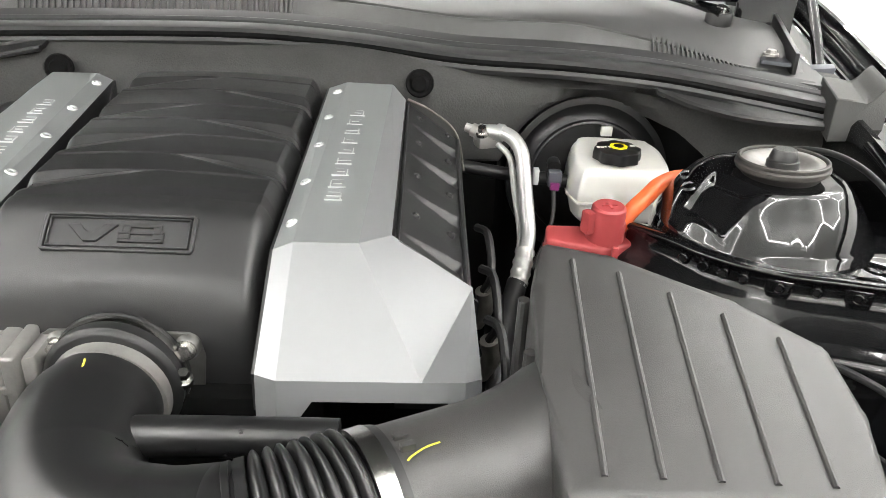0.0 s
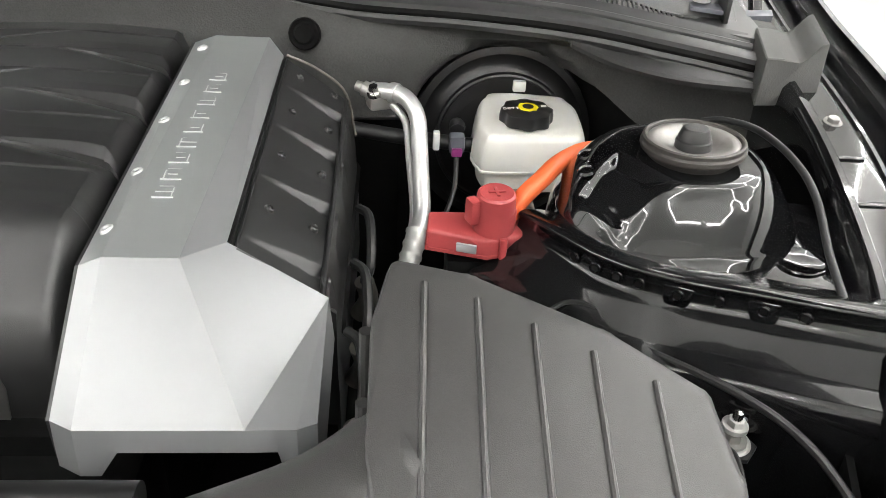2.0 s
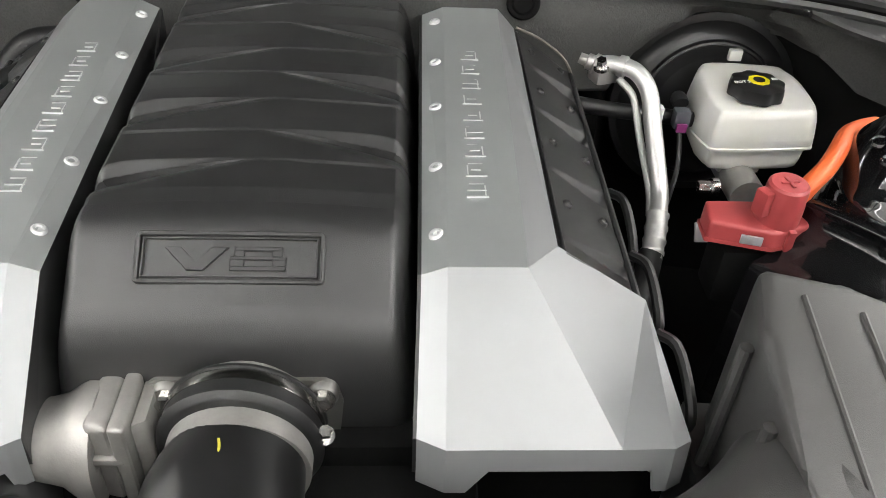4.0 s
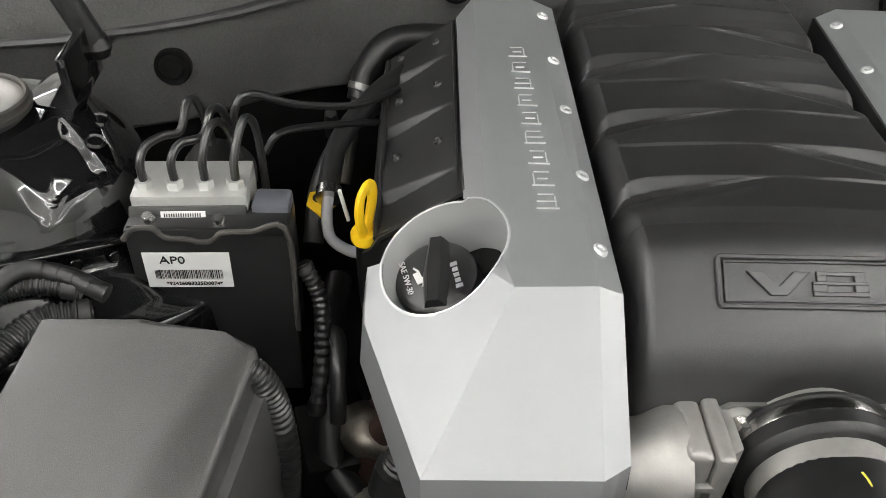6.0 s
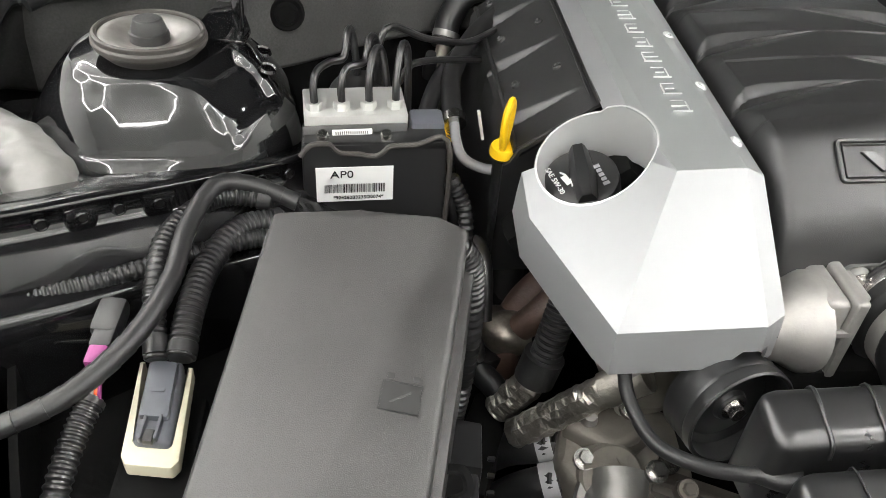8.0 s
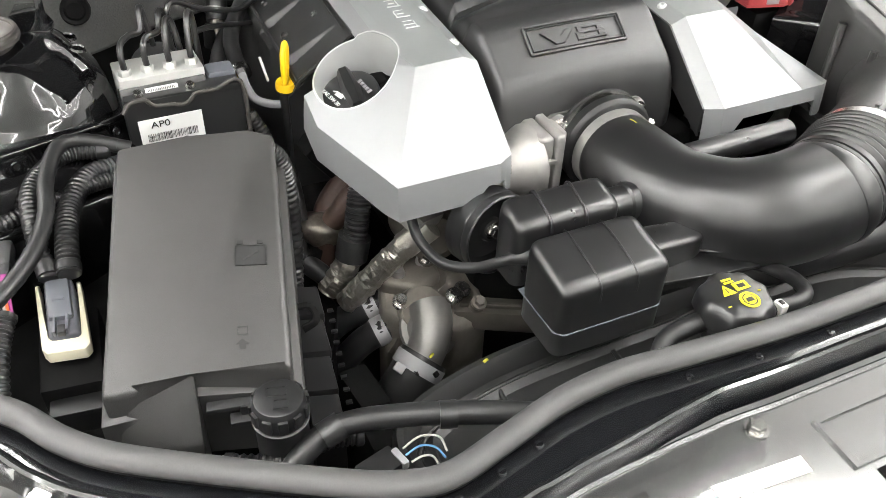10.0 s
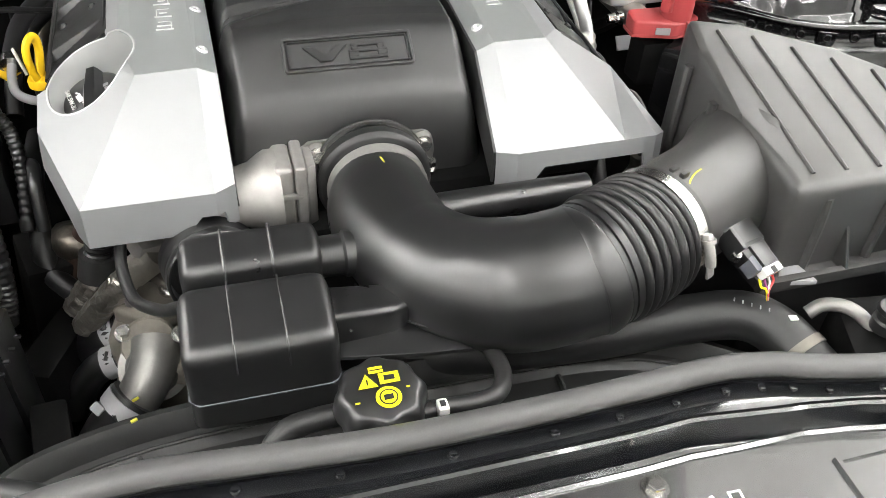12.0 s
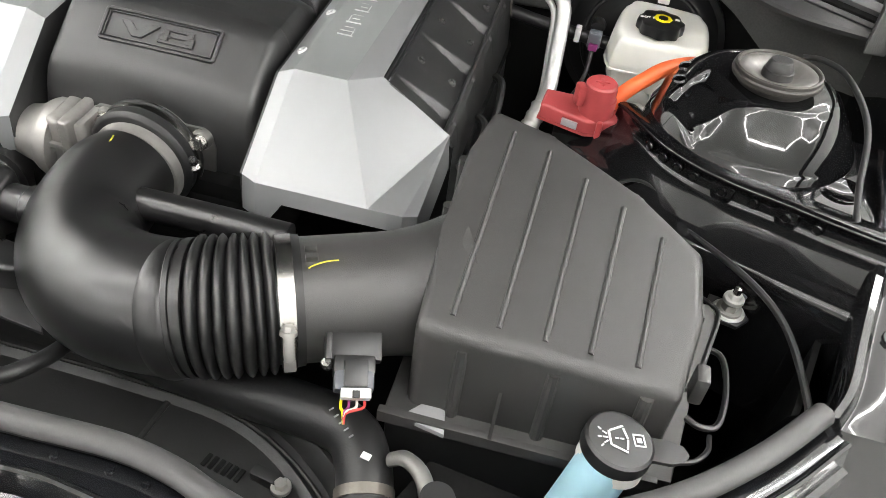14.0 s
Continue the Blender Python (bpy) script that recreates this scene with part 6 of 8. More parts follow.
part("inner_panel", slab([(0.700, 1.245), (0.800, 1.235), (0.802, 1.255), (0.702, 1.262)], 0.96, 1.13, 0.004), SATIN, hinge2, "dark inner pillar panel")
part("bracket_fold", slab([(0.765, 1.08), (0.800, 1.065), (0.806, 1.085), (0.770, 1.102)], 0.982, lambda x, y: 0.992 + (x - 0.765) * 0.2, 0.001), CONNGREY, hinge2, "bent dull tab")
part("bolt", hexbolt((0.715, 1.08, 1.011), (0, 0, 1), 0.007, 0.006), CAST, hinge2)

# ------------------------------------------------------------- passenger side: fuse box, looms and plugs
def fuse_z(x, y):
    return 0.9175 - 0.36 * (0.59 - y) + 0.12 * (x + 0.445) * 0.0


fuse = thing("fuse_box", (-0.49, 0.48, 0.72), "matte black fuse box with sloping lid", "fuse box")
lidl = [(-0.573, 0.379), (-0.549, 0.377), (-0.503, 0.384), (-0.4280, 0.359), (-0.372, 0.586), (-0.395, 0.594), (-0.45, 0.604), (-0.514, 0.603)]
part("lid", slab(lidl, 0.79, fuse_z, 0.006, 3), GRAINED, fuse, "matte black lid")
part("lid_skirt", slab([(-0.579, 0.374), (-0.549, 0.372), (-0.503, 0.379), (-0.422, 0.353), (-0.365, 0.584), (-0.395, 0.600), (-0.45, 0.610), (-0.520, 0.609)], 0.74, lambda x, y: fuse_z(x, y) - 0.024, 0.003), GRAINED, fuse)
RAMP = {(-0.5680, 0.3720): 0.8000, (-0.5490, 0.3830): 0.8405, (-0.5010, 0.3900): 0.8440, (-0.5080, 0.3530): 0.7860, (-0.5450, 0.3560): 0.7880}
part("front_ramp", slab(list(RAMP), 0.74, lambda x, y: RAMP[(x, y)], 0.003, 2), GRAINED, fuse)
part("base", slab([(-0.57, 0.392), (-0.43, 0.372), (-0.378, 0.575), (-0.516, 0.598)], 0.52, 0.76, 0.004), DEEP, fuse)
SLOPE = math.degrees(math.atan(0.36))
sq = pose(-0.4305, 0.4655, fuse_z(-0.43, 0.4655) + 0.0003, SLOPE) @ pose(0, 0, 0, 0, 0, -14)
part("battery_symbol", flat_frame(0.0135, 0.0105, 0.0009, 0.0006, sq), SATIN, fuse)
for dx in (-0.0085, 0.0085):
    b2 = box((0, 0, 0), (0.005, 0.004, 0.0008), 0.0002)
    bmesh.ops.transform(b2, matrix=sq @ pose(dx, 0.0135, 0), verts=b2.verts)
    part("battery_symbol_post", b2, RELIEF, fuse)
pad = box((0, 0, 0), (0.0255, 0.0195, 0.0004), 0)
bmesh.ops.transform(pad, matrix=sq, verts=pad.verts)
part("battery_symbol_field", pad, RELIEF, fuse)
for dx, dy, r in ((-0.0025, -0.0015, 35), (0.0025, 0.0015, 35)):
    b2 = box((0, 0, 0), (0.009, 0.0012, 0.0006), 0)
    bmesh.ops.transform(b2, matrix=sq @ pose(dx, dy, 0.0003, 0, 0, r), verts=b2.verts)
    part("battery_symbol_flash", b2, GRAINED, fuse)
sq2 = pose(-0.4585, 0.396, fuse_z(-0.4585, 0.396) + 0.0002, SLOPE) @ pose(0, 0, 0, 0, 0, -12)
part("book_symbol", flat_frame(0.0045, 0.004, 0.0009, 0.0004, sq2 @ pose(0.001, 0.006, 0)), RELIEF, fuse)
arrow = bmesh.new()
arrow.faces.new([arrow.verts.new((x, y, 0.0003)) for x, y in ((-0.0025, -0.011), (0.0025, -0.011), (0.0025, -0.0065), (0.0055, -0.0065), (0, -0.0015), (-0.0055, -0.0065), (-0.0025, -0.0065))])
thick_sheet(arrow, 0.0004, (0, 0, 1))
bmesh.ops.transform(arrow, matrix=sq2, verts=arrow.verts)
part("arrow_symbol", arrow, RELIEF, fuse, smooth=0)
part("latch_hook", tube([(-0.400, 0.455, 0.808), (-0.386, 0.453, 0.806), (-0.384, 0.440, 0.800), (-0.398, 0.436, 0.796)], 0.0045, 12, 8, 0.5), DEEP, fuse)
part("front_latch", box((-0.470, 0.364, 0.806), (0.060, 0.010, 0.005), 0.0015, (0, 0, -11)), PLASTIC, fuse)
part("front_latch", box((-0.462, 0.355, 0.795), (0.044, 0.012, 0.006), 0.0015, (0, 0, -11)), PLASTIC, fuse)
part("latch_post", box((-0.466, 0.362, 0.801), (0.016, 0.010, 0.014), 0.002, (0, 0, -11)), SATIN, fuse)
part("mount_ear", slab([(-0.595, 0.365), (-0.560, 0.352), (-0.560, 0.372), (-0.590, 0.385)], 0.785, 0.790, 0.001), PLASTIC, fuse)

relay = thing("relay_carrier", (-0.39, 0.40, 0.70), "black stepped relay carrier beside the fuse box", "relay carrier")
for y0, y1, z in ((0.360, 0.395, 0.748), (0.397, 0.440, 0.752), (0.442, 0.488, 0.756), (0.492, 0.535, 0.757)):
    c = -0.400 + (y0 - 0.360) * 0.19
    part("relay", slab([(c - 0.016, y0 + 0.004), (c + 0.012, y0 - 0.004), (c + 0.018, y1 - 0.004), (c - 0.009, y1 + 0.004)], 0.60, z, 0.002), SATIN, relay)
for k in range(10):
    y = 0.37 + k * 0.0155
    part("terminal_tab", box((-0.379 + (y - 0.36) * 0.19, y, 0.738), (0.006, 0.004, 0.003), 0.0008, (0, 0, -10)), SATIN, relay)


def harness(name, pts, r, ribs, label):
    t = thing(name, pts[-1], label, "wiring loom", group="wiring looms")
    part("conduit", loom(pts, r, ribs), SATIN, t)
    way = glide(pts, 60)
    for i in (1, 56):
        part("tape_wrap", tube(way[i:i + 4], r * 1.06, 4, 12), RUBBER, t, "black tape wrap")
    return t


harness("wiring_loom", [(-0.512, 0.662, 0.866), (-0.545, 0.645, 0.872), (-0.566, 0.607, 0.868), (-0.574, 0.565, 0.864), (-0.579, 0.528, 0.850)], 0.0108, 34, "thick corrugated black wiring loom")
harness("wiring_loom", [(-0.505, 0.645, 0.862), (-0.532, 0.637, 0.868), (-0.568, 0.622, 0.870), (-0.611, 0.602, 0.871), (-0.650, 0.583, 0.872), (-0.690, 0.568, 0.872), (-0.745, 0.555, 0.868)], 0.0076, 54, "corrugated black wiring loom running to the fender")
harness("wiring_loom", [(-0.520, 0.672, 0.880), (-0.556, 0.670, 0.886), (-0.580, 0.652, 0.886), (-0.597, 0.620, 0.882), (-0.599, 0.572, 0.874), (-0.595, 0.528, 0.850)], 0.0086, 42, "corrugated black wiring loom by the fuse box")
taped = thing("taped_loom", (-0.69, 0.45, 0.84), "tape-wrapped black wiring loom", "wiring loom", group="wiring looms")
way = glide([(-0.500, 0.668, 0.880), (-0.535, 0.676, 0.892), (-0.563, 0.668, 0.898), (-0.580, 0.622, 0.892), (-0.585, 0.570, 0.888), (-0.599, 0.526, 0.884), (-0.621, 0.490, 0.881), (-0.646, 0.466, 0.879), (-0.70, 0.445, 0.870)], 72)
part("core", tube(way, 0.0066, 0, 12), RUBBER, taped)
for k in range(0, 72, 3):
    part("tape_turn", tube(way[k:k + 5], lambda u: 0.0068 + 0.0009 * (1 - u), 0, 12), RUBBER, taped)
harness("wiring_loom", [(-0.385, 0.580, 0.905), (-0.372, 0.578, 0.89), (-0.366, 0.582, 0.855), (-0.364, 0.584, 0.80), (-0.368, 0.580, 0.74), (-0.375, 0.57, 0.70)], 0.0105, 34, "corrugated black loom beside the fuse box")
harness("wiring_loom", [(-0.366, 0.73, 0.86), (-0.352, 0.72, 0.83), (-0.350, 0.70, 0.79), (-0.355, 0.67, 0.74)], 0.0075, 20, "corrugated black loom below the brake module")
harness("wiring_loom", [(-0.632, 0.50, 0.846), (-0.640, 0.475, 0.838), (-0.646, 0.44, 0.826), (-0.65, 0.41, 0.80)], 0.009, 20, "corrugated black loom by the fender")

con = thing("loom_connector", (-0.592, 0.48, 0.72), "slate grey loom connector in a cream lever frame", "connector")
part("body", slab([(-0.6045, 0.470), (-0.5790, 0.466), (-0.5775, 0.532), (-0.6020, 0.536)], 0.78, lambda x, y: 0.838 + (y - 0.48) * 0.12, 0.005, 3), CONNGREY, con)
part("top_ridge", slab([(-0.6015, 0.486), (-0.5820, 0.483), (-0.5805, 0.528), (-0.6000, 0.531)], 0.834, lambda x, y: 0.8425 + (y - 0.48) * 0.12, 0.003), CONNGREY, con)
for dx in (-0.0055, 0.0045):
    part("button_rail", box((-0.5920 + dx, 0.477, 0.840), (0.0025, 0.018, 0.006), 0.001, (6, 0, -8)), CONNGREY, con)
part("button", box((-0.5925, 0.470, 0.840), (0.0065, 0.009, 0.006), 0.001, (6, 0, -8)), SATIN, con)
lev = [(-0.6095, 0.538), (-0.6110, 0.464), (-0.6075, 0.4575), (-0.5780, 0.4525), (-0.5735, 0.4575), (-0.5720, 0.531), (-0.5760, 0.5315), (-0.5775, 0.4680), (-0.6065, 0.4725), (-0.6055, 0.538)]
part("lever", slab(lev, lambda x, y: 0.818 + (y - 0.45) * 0.11, lambda x, y: 0.829 + (y - 0.45) * 0.11, 0.0015), CREAM, con, "cream lever frame")
part("socket", slab([(-0.620, 0.434), (-0.570, 0.428), (-0.564, 0.525), (-0.614, 0.535)], 0.60, 0.812, 0.004), DEEP, con)
part("socket_step", slab([(-0.618, 0.415), (-0.575, 0.410), (-0.572, 0.432), (-0.615, 0.437)], 0.60, 0.800, 0.004), SATIN, con)
part("marking_bar", box((-0.591, 0.505, 0.8458), (0.009, 0.003, 0.0005), 0, (7, 0, -8)), CONNGREY, con)
c2 = thing("small_connector", (-0.627, 0.56, 0.80), "dark grey connector with magenta lock and coloured wires", "connector")
part("body", box((-0.628, 0.556, 0.864), (0.020, 0.030, 0.016), 0.005, (8, 0, -8)), PLASTIC, c2)
part("tail", box((-0.629, 0.537, 0.862), (0.015, 0.016, 0.012), 0.002, (8, 0, -8)), SATIN, c2)
part("lock", box((-0.6305, 0.5215, 0.862), (0.013, 0.015, 0.010), 0.002, (8, 0, -8)), MAGENTA, c2, "magenta lock")
for k, m in enumerate((WIRE_WHITE, ORANGE, MAGENTA)):
    part("wire", tube([(-0.6345 + 0.004 * k, 0.515, 0.861), (-0.632 + 0.003 * k, 0.506, 0.859), (-0.631 + 0.002 * k, 0.496, 0.848)], 0.0015, 8, 6), m, c2)
solid("bright_edge_strip", tube([(-0.625, 0.60, 0.83), (-0.640, 0.55, 0.83), (-0.648, 0.52, 0.83)], 0.0015, 4, 6), STEEL, "thin bright metal edge by the looms", "trim")
# added near-black shelf that paints the shade below the looms
solid("shade_shelf", slab([(-0.74, 0.40), (-0.50, 0.38), (-0.53, 0.64), (-0.74, 0.62)], 0.52, 0.775, 0.01), DEEP, "near-black shelf painting the shade under the looms", "body panel", kind="structure")
bag = tube([(-0.790, 0.745, 0.895), (-0.745, 0.730, 0.893), (-0.712, 0.700, 0.890), (-0.694, 0.668, 0.882), (-0.690, 0.645, 0.866), (-0.694, 0.635, 0.845)], lambda u: 0.034 - 0.006 * u, 60, 28)
for v in bag.verts:
    v.co += 0.004 * Vector((noise.noise(v.co * 55), noise.noise(v.co * 55 + Vector((9, 0, 0))), noise.noise(v.co * 70 + Vector((0, 9, 0)))))
solid("wrinkled_sleeve", bag, GREYBAG, "pale grey wrinkled plastic sleeve by the fender", "sleeve", smooth=60)

# ------------------------------------------------------------- front left of the engine
exh = thing("exhaust_manifold", (-0.29, 0.68, 0.60), "rusty exhaust manifold with bright heat shield", "exhaust manifold")
part("runner", tube([(-0.235, 0.668, 0.775), (-0.262, 0.660, 0.765), (-0.285, 0.657, 0.748), (-0.303, 0.660, 0.725), (-0.312, 0.662, 0.690), (-0.310, 0.655, 0.62)], lambda u: 0.0165 + 0.0025 * math.sin(u * 9), 30, 20), RUST, exh)
part("runner", tube([(-0.235, 0.700, 0.768), (-0.265, 0.700, 0.755), (-0.292, 0.690, 0.730), (-0.306, 0.676, 0.695)], 0.018, 24, 18), RUST, exh)
# deeper runner, near-black in place of rust to paint its shade
part("runner", tube([(-0.25, 0.80, 0.765), (-0.285, 0.78, 0.750), (-0.300, 0.73, 0.715), (-0.31, 0.69, 0.68)], 0.018, 24, 18), DEEP, exh, "runner darkened for its shade")
part("shield", lathe([(0.003, 0.020), (0.012, 0.0185), (0.020, 0.012), (0.0245, 0.002), (0.0265, -0.012), (0.0275, -0.0135), (0.0255, -0.015)], (-0.316, 0.668, 0.722), (-0.75, -0.25, 0.45), 32, wobble=lambda a: 1 + 0.16 * math.sin(2 * a + 1) + 0.07 * math.sin(5 * a)), SHIELD, exh, "dented grey heat shield", smooth=40)
def crumpled(pts, r, n):
    """A tube of wrinkled foil."""
    bm = tube(pts, r, n, 14)
    for i, v in enumerate(bm.verts):
        v.co += 0.0022 * Vector((noise.noise(v.co * 150), noise.noise(v.co * 190 + Vector((9, 0, 0))), noise.noise(v.co * 190 + Vector((0, 9, 0)))))
    bmesh.ops.triangulate(bm, faces=[f for f in bm.faces if len(f.verts) == 4])
    return bm


sh = thing("heater_return_hose", (-0.29, 0.62, 0.64), "black corrugated hose with plastic collar and foil sleeve", "hose")
part("hose", loom([(-0.262, 0.645, 0.80), (-0.268, 0.637, 0.79), (-0.276, 0.626, 0.765), (-0.284, 0.619, 0.728)], 0.0150, 18), SATIN, sh)
part("collar", tube([(-0.283, 0.620, 0.736), (-0.290, 0.617, 0.708)], 0.0195, 2, 22), PLASTIC, sh)
part("sleeve", crumpled([(-0.290, 0.617, 0.708), (-0.303, 0.617, 0.688), (-0.320, 0.619, 0.664)], lambda u: 0.0155, 26), FOIL, sh, "crinkled foil sleeve", smooth=0)
sh2 = thing("foil_wrapped_pipe", (-0.28, 0.57, 0.64), "foil-wrapped coolant pipe with grey collar", "pipe")
part("sleeve", crumpled([(-0.243, 0.563, 0.752), (-0.265, 0.569, 0.727), (-0.289, 0.577, 0.696), (-0.309, 0.585, 0.668)], lambda u: 0.0145, 34), FOIL, sh2, smooth=0)
part("collar", tube([(-0.215, 0.556, 0.778), (-0.245, 0.563, 0.751)], 0.0160, 2, 22), FOIL, sh2)

water = thing("water_pump", (-0.23, 0.53, 0.52), "cast aluminium water pump with thermostat outlet", "water pump")
part("body", slab([(-0.285, 0.535), (-0.255, 0.500), (-0.215, 0.485), (-0.165, 0.495), (-0.155, 0.57), (-0.20, 0.60), (-0.27, 0.585)], 0.52, lambda x, y: 0.685 + (y - 0.5) * 0.2, 0.016, 3), DULLCAST, water)
part("barrel", lathe([(0.001, 0.030), (0.026, 0.030), (0.0285, 0.027), (0.0285, -0.020), (0.033, -0.022), (0.033, -0.035)], (-0.241, 0.538, 0.672), (0.05, -0.72, 0.70), 36), DULLCAST, water)
part("barrel_rib", lathe([(0.0285, 0.004), (0.0300, 0.003), (0.0300, -0.001), (0.0285, -0.002)], (-0.241, 0.538, 0.672), (0.05, -0.72, 0.70), 36), DULLCAST, water)
part("web", box((-0.220, 0.552, 0.690), (0.06, 0.03, 0.03), 0.008, (25, 10, 35)), DULLCAST, water)
part("side_flange", box((-0.270, 0.556, 0.655), (0.020, 0.075, 0.045), 0.006, (15, 20, 12)), DULLCAST, water)
part("outlet", tube([(-0.232, 0.520, 0.69), (-0.236, 0.502, 0.683), (-0.246, 0.486, 0.671), (-0.258, 0.476, 0.658)], lambda u: 0.0255 - 0.0035 * u, 16, 28), CASTDARK, water, "grey cast thermostat elbow")
part("elbow_cap", lathe([(0.001, 0.020), (0.014, 0.017), (0.024, 0.009), (0.0285, -0.004), (0.0290, -0.018)], (-0.238, 0.500, 0.676), (0.15, -0.62, 0.75), 36), CASTDARK, water)
part("rim", lathe([(0.031, 0.000), (0.0355, -0.001), (0.0355, -0.008), (0.031, -0.009)], (-0.2375, 0.502, 0.6745), (0.15, -0.62, 0.75), 36), CASTDARK, water)
for q in ((-0.262, 0.530, 0.700), (-0.206, 0.508, 0.708), (-0.215, 0.565, 0.722), (-0.190, 0.52, 0.702)):
    part("bolt", hexbolt(q, (0, -0.4, 1), 0.0068, 0.010), STEEL, water)
part("rivet", lathe([(0.001, 0.003), (0.004, 0.002), (0.005, 0.0)], (-0.236, 0.486, 0.692), (0.15, -0.62, 0.75), 12), DEEP, water)
# arm colour holds the shade that falls under the resonators
part("cross_arm", box((-0.150, 0.487, 0.676), (0.120, 0.030, 0.030), 0.007, (0, 0, -28)), SHADECAST, water, "cast cross arm darkened for shade")
part("arm_rib", box((-0.150, 0.483, 0.692), (0.110, 0.006, 0.008), 0.002, (0, 0, -28)), SHADECAST, water)
for f in (0.15, 0.75):
    part("arm_boss", lathe([(0.001, 0.012), (0.007, 0.012), (0.0085, 0.010), (0.0095, 0.0), (0.0095, -0.01)], (-0.195 + 0.09 * f, 0.506 - 0.048 * f, 0.690), (0, -0.5, 1), 18), SHADECAST, water)
    part("bolt", hexbolt((-0.195 + 0.09 * f, 0.500 - 0.048 * f, 0.702), (0, -0.5, 1), 0.006, 0.007), DULLCAST, water)
part("boss_block", slab([(-0.275, 0.560), (-0.238, 0.530), (-0.205, 0.545), (-0.200, 0.590), (-0.260, 0.600)], 0.66, 0.712, 0.008, 3), DULLCAST, water)
for q in ((-0.252, 0.562, 0.714), (-0.218, 0.572, 0.714)):
    part("stud_boss", lathe([(0.001, 0.010), (0.006, 0.010), (0.008, 0.0), (0.008, -0.004)], q, (-0.1, -0.3, 1), 16), CAST, water)
for a, b, c, d in (((-0.268, 0.575, 0.668), (-0.292, 0.577, 0.659), (-0.318, 0.594, 0.63), (-0.36, 0.608, 0.575)), ((-0.268, 0.541, 0.657), (-0.291, 0.542, 0.649), (-0.314, 0.553, 0.62), (-0.345, 0.571, 0.555))):
    hs = thing("coolant_hose", c, "black coolant hose with spring clamp on the pump", "hose", group="coolant hoses on the pump")
    a, b = Vector(a), Vector(b)
    v = (b - a).normalized()
    part("hose", tube([a, b, c, d], 0.0165, 18, 18), RUBBER, hs)
    part("stub", tube([a - v * 0.02, a + v * 0.004], 0.0145, 2, 16), CAST, hs)
    part("clamp", tube([a + v * 0.008, a + v * 0.023], 0.0180, 2, 22), LIGHTGREY, hs, "pale grey spring clamp")
    for k in (-1, 1):
        part("clamp_slot", box(a + v * (0.0155 + 0.0045 * k) + Vector((0.0, -0.0065, 0.0168)), (0.004, 0.010, 0.004), 0.001, (30, 25, 0)), INK, hs)
up = thing("radiator_hose", (-0.30, 0.47, 0.52), "thick black radiator hose with bright clamp", "hose")
part("hose", tube([(-0.256, 0.477, 0.660), (-0.272, 0.469, 0.646), (-0.295, 0.464, 0.615), (-0.312, 0.468, 0.57), (-0.318, 0.475, 0.52)], 0.0285, 24, 24), RUBBER, up)
part("clamp", tube([(-0.259, 0.4755, 0.6575), (-0.270, 0.470, 0.648)], 0.0300, 2, 30), LIGHTGREY, up, "pale grey spring clamp")
part("paint_dab", box((-0.2555, 0.4585, 0.6795), (0.007, 0.003, 0.002), 0.0008, (48, 0, 30)), CHALK, up, "yellow paint dab")
part("clamp_window", box((-0.272, 0.452, 0.667), (0.012, 0.007, 0.004), 0.001, (48, 0, 30)), INK, up)
for k in (-1, 1):
    part("clamp_slot", box((-0.266 - 0.010 * k, 0.4485 + 0.004 * k, 0.6655 + 0.002 * k), (0.006, 0.006, 0.004), 0.001, (48, 0, 30)), INK, up)
part("clamp_ear", box((-0.292, 0.462, 0.672), (0.010, 0.012, 0.006), 0.0015, (30, -25, 30)), LIGHTGREY, up)
solid("vent_hose", tube([(-0.186, 0.424, 0.824), (-0.196, 0.430, 0.817), (-0.213, 0.452, 0.797), (-0.236, 0.481, 0.788), (-0.246, 0.519, 0.795), (-0.245, 0.548, 0.812)], 0.0058, 30, 12), RUBBER, "thin black vent hose to the resonator", "hose")

pul = thing("belt_pulley", (-0.135, 0.56, 0.60), "black grooved accessory pulley under the cover", "pulley")
prof = [(0.001, 0.004), (0.013, 0.004), (0.015, 0.0), (0.036, -0.004), (0.0425, 0.000), (0.0435, 0.016), (0.0455, 0.0175), (0.0470, 0.016), (0.0472, 0.008)]
for k in range(3):
    prof += [(0.0462, 0.006 - 0.007 * k), (0.0470, 0.003 - 0.007 * k)]
prof += [(0.0470, -0.020), (0.03, -0.022)]
part("wheel", lathe(prof, (-0.164, 0.512, 0.789), (0.22, -1, 0.10), 56), SATIN, pul)
part("hub", hexbolt((-0.1635, 0.509, 0.7893), (0.22, -1, 0.10), 0.007, 0.010), STEEL, pul)
part("post", tube([(-0.164, 0.53, 0.787), (-0.150, 0.60, 0.75)], 0.02, 2, 12), DEEP, pul)
alt = thing("accessory_housing", (-0.20, 0.57, 0.60), "cast aluminium accessory housing under the cover", "engine part")
part("case", lathe([(0.001, 0.03), (0.022, 0.03), (0.034, 0.02), (0.038, 0.0), (0.038, -0.05)], (-0.200, 0.590, 0.745), (-0.1, -1, 0.3), 28), DULLCAST, alt)
part("foot", box((-0.222, 0.575, 0.782), (0.045, 0.04, 0.025), 0.006, (20, 15, 30)), CAST, alt)
part("lug", lathe([(0.001, 0.02), (0.010, 0.02), (0.012, 0.0)], (-0.245, 0.61, 0.79), (-0.3, -0.6, 0.7), 14), CAST, alt)
part("bolt", hexbolt((-0.247, 0.60, 0.80), (-0.3, -0.6, 0.7), 0.008, 0.012), STEEL, alt)
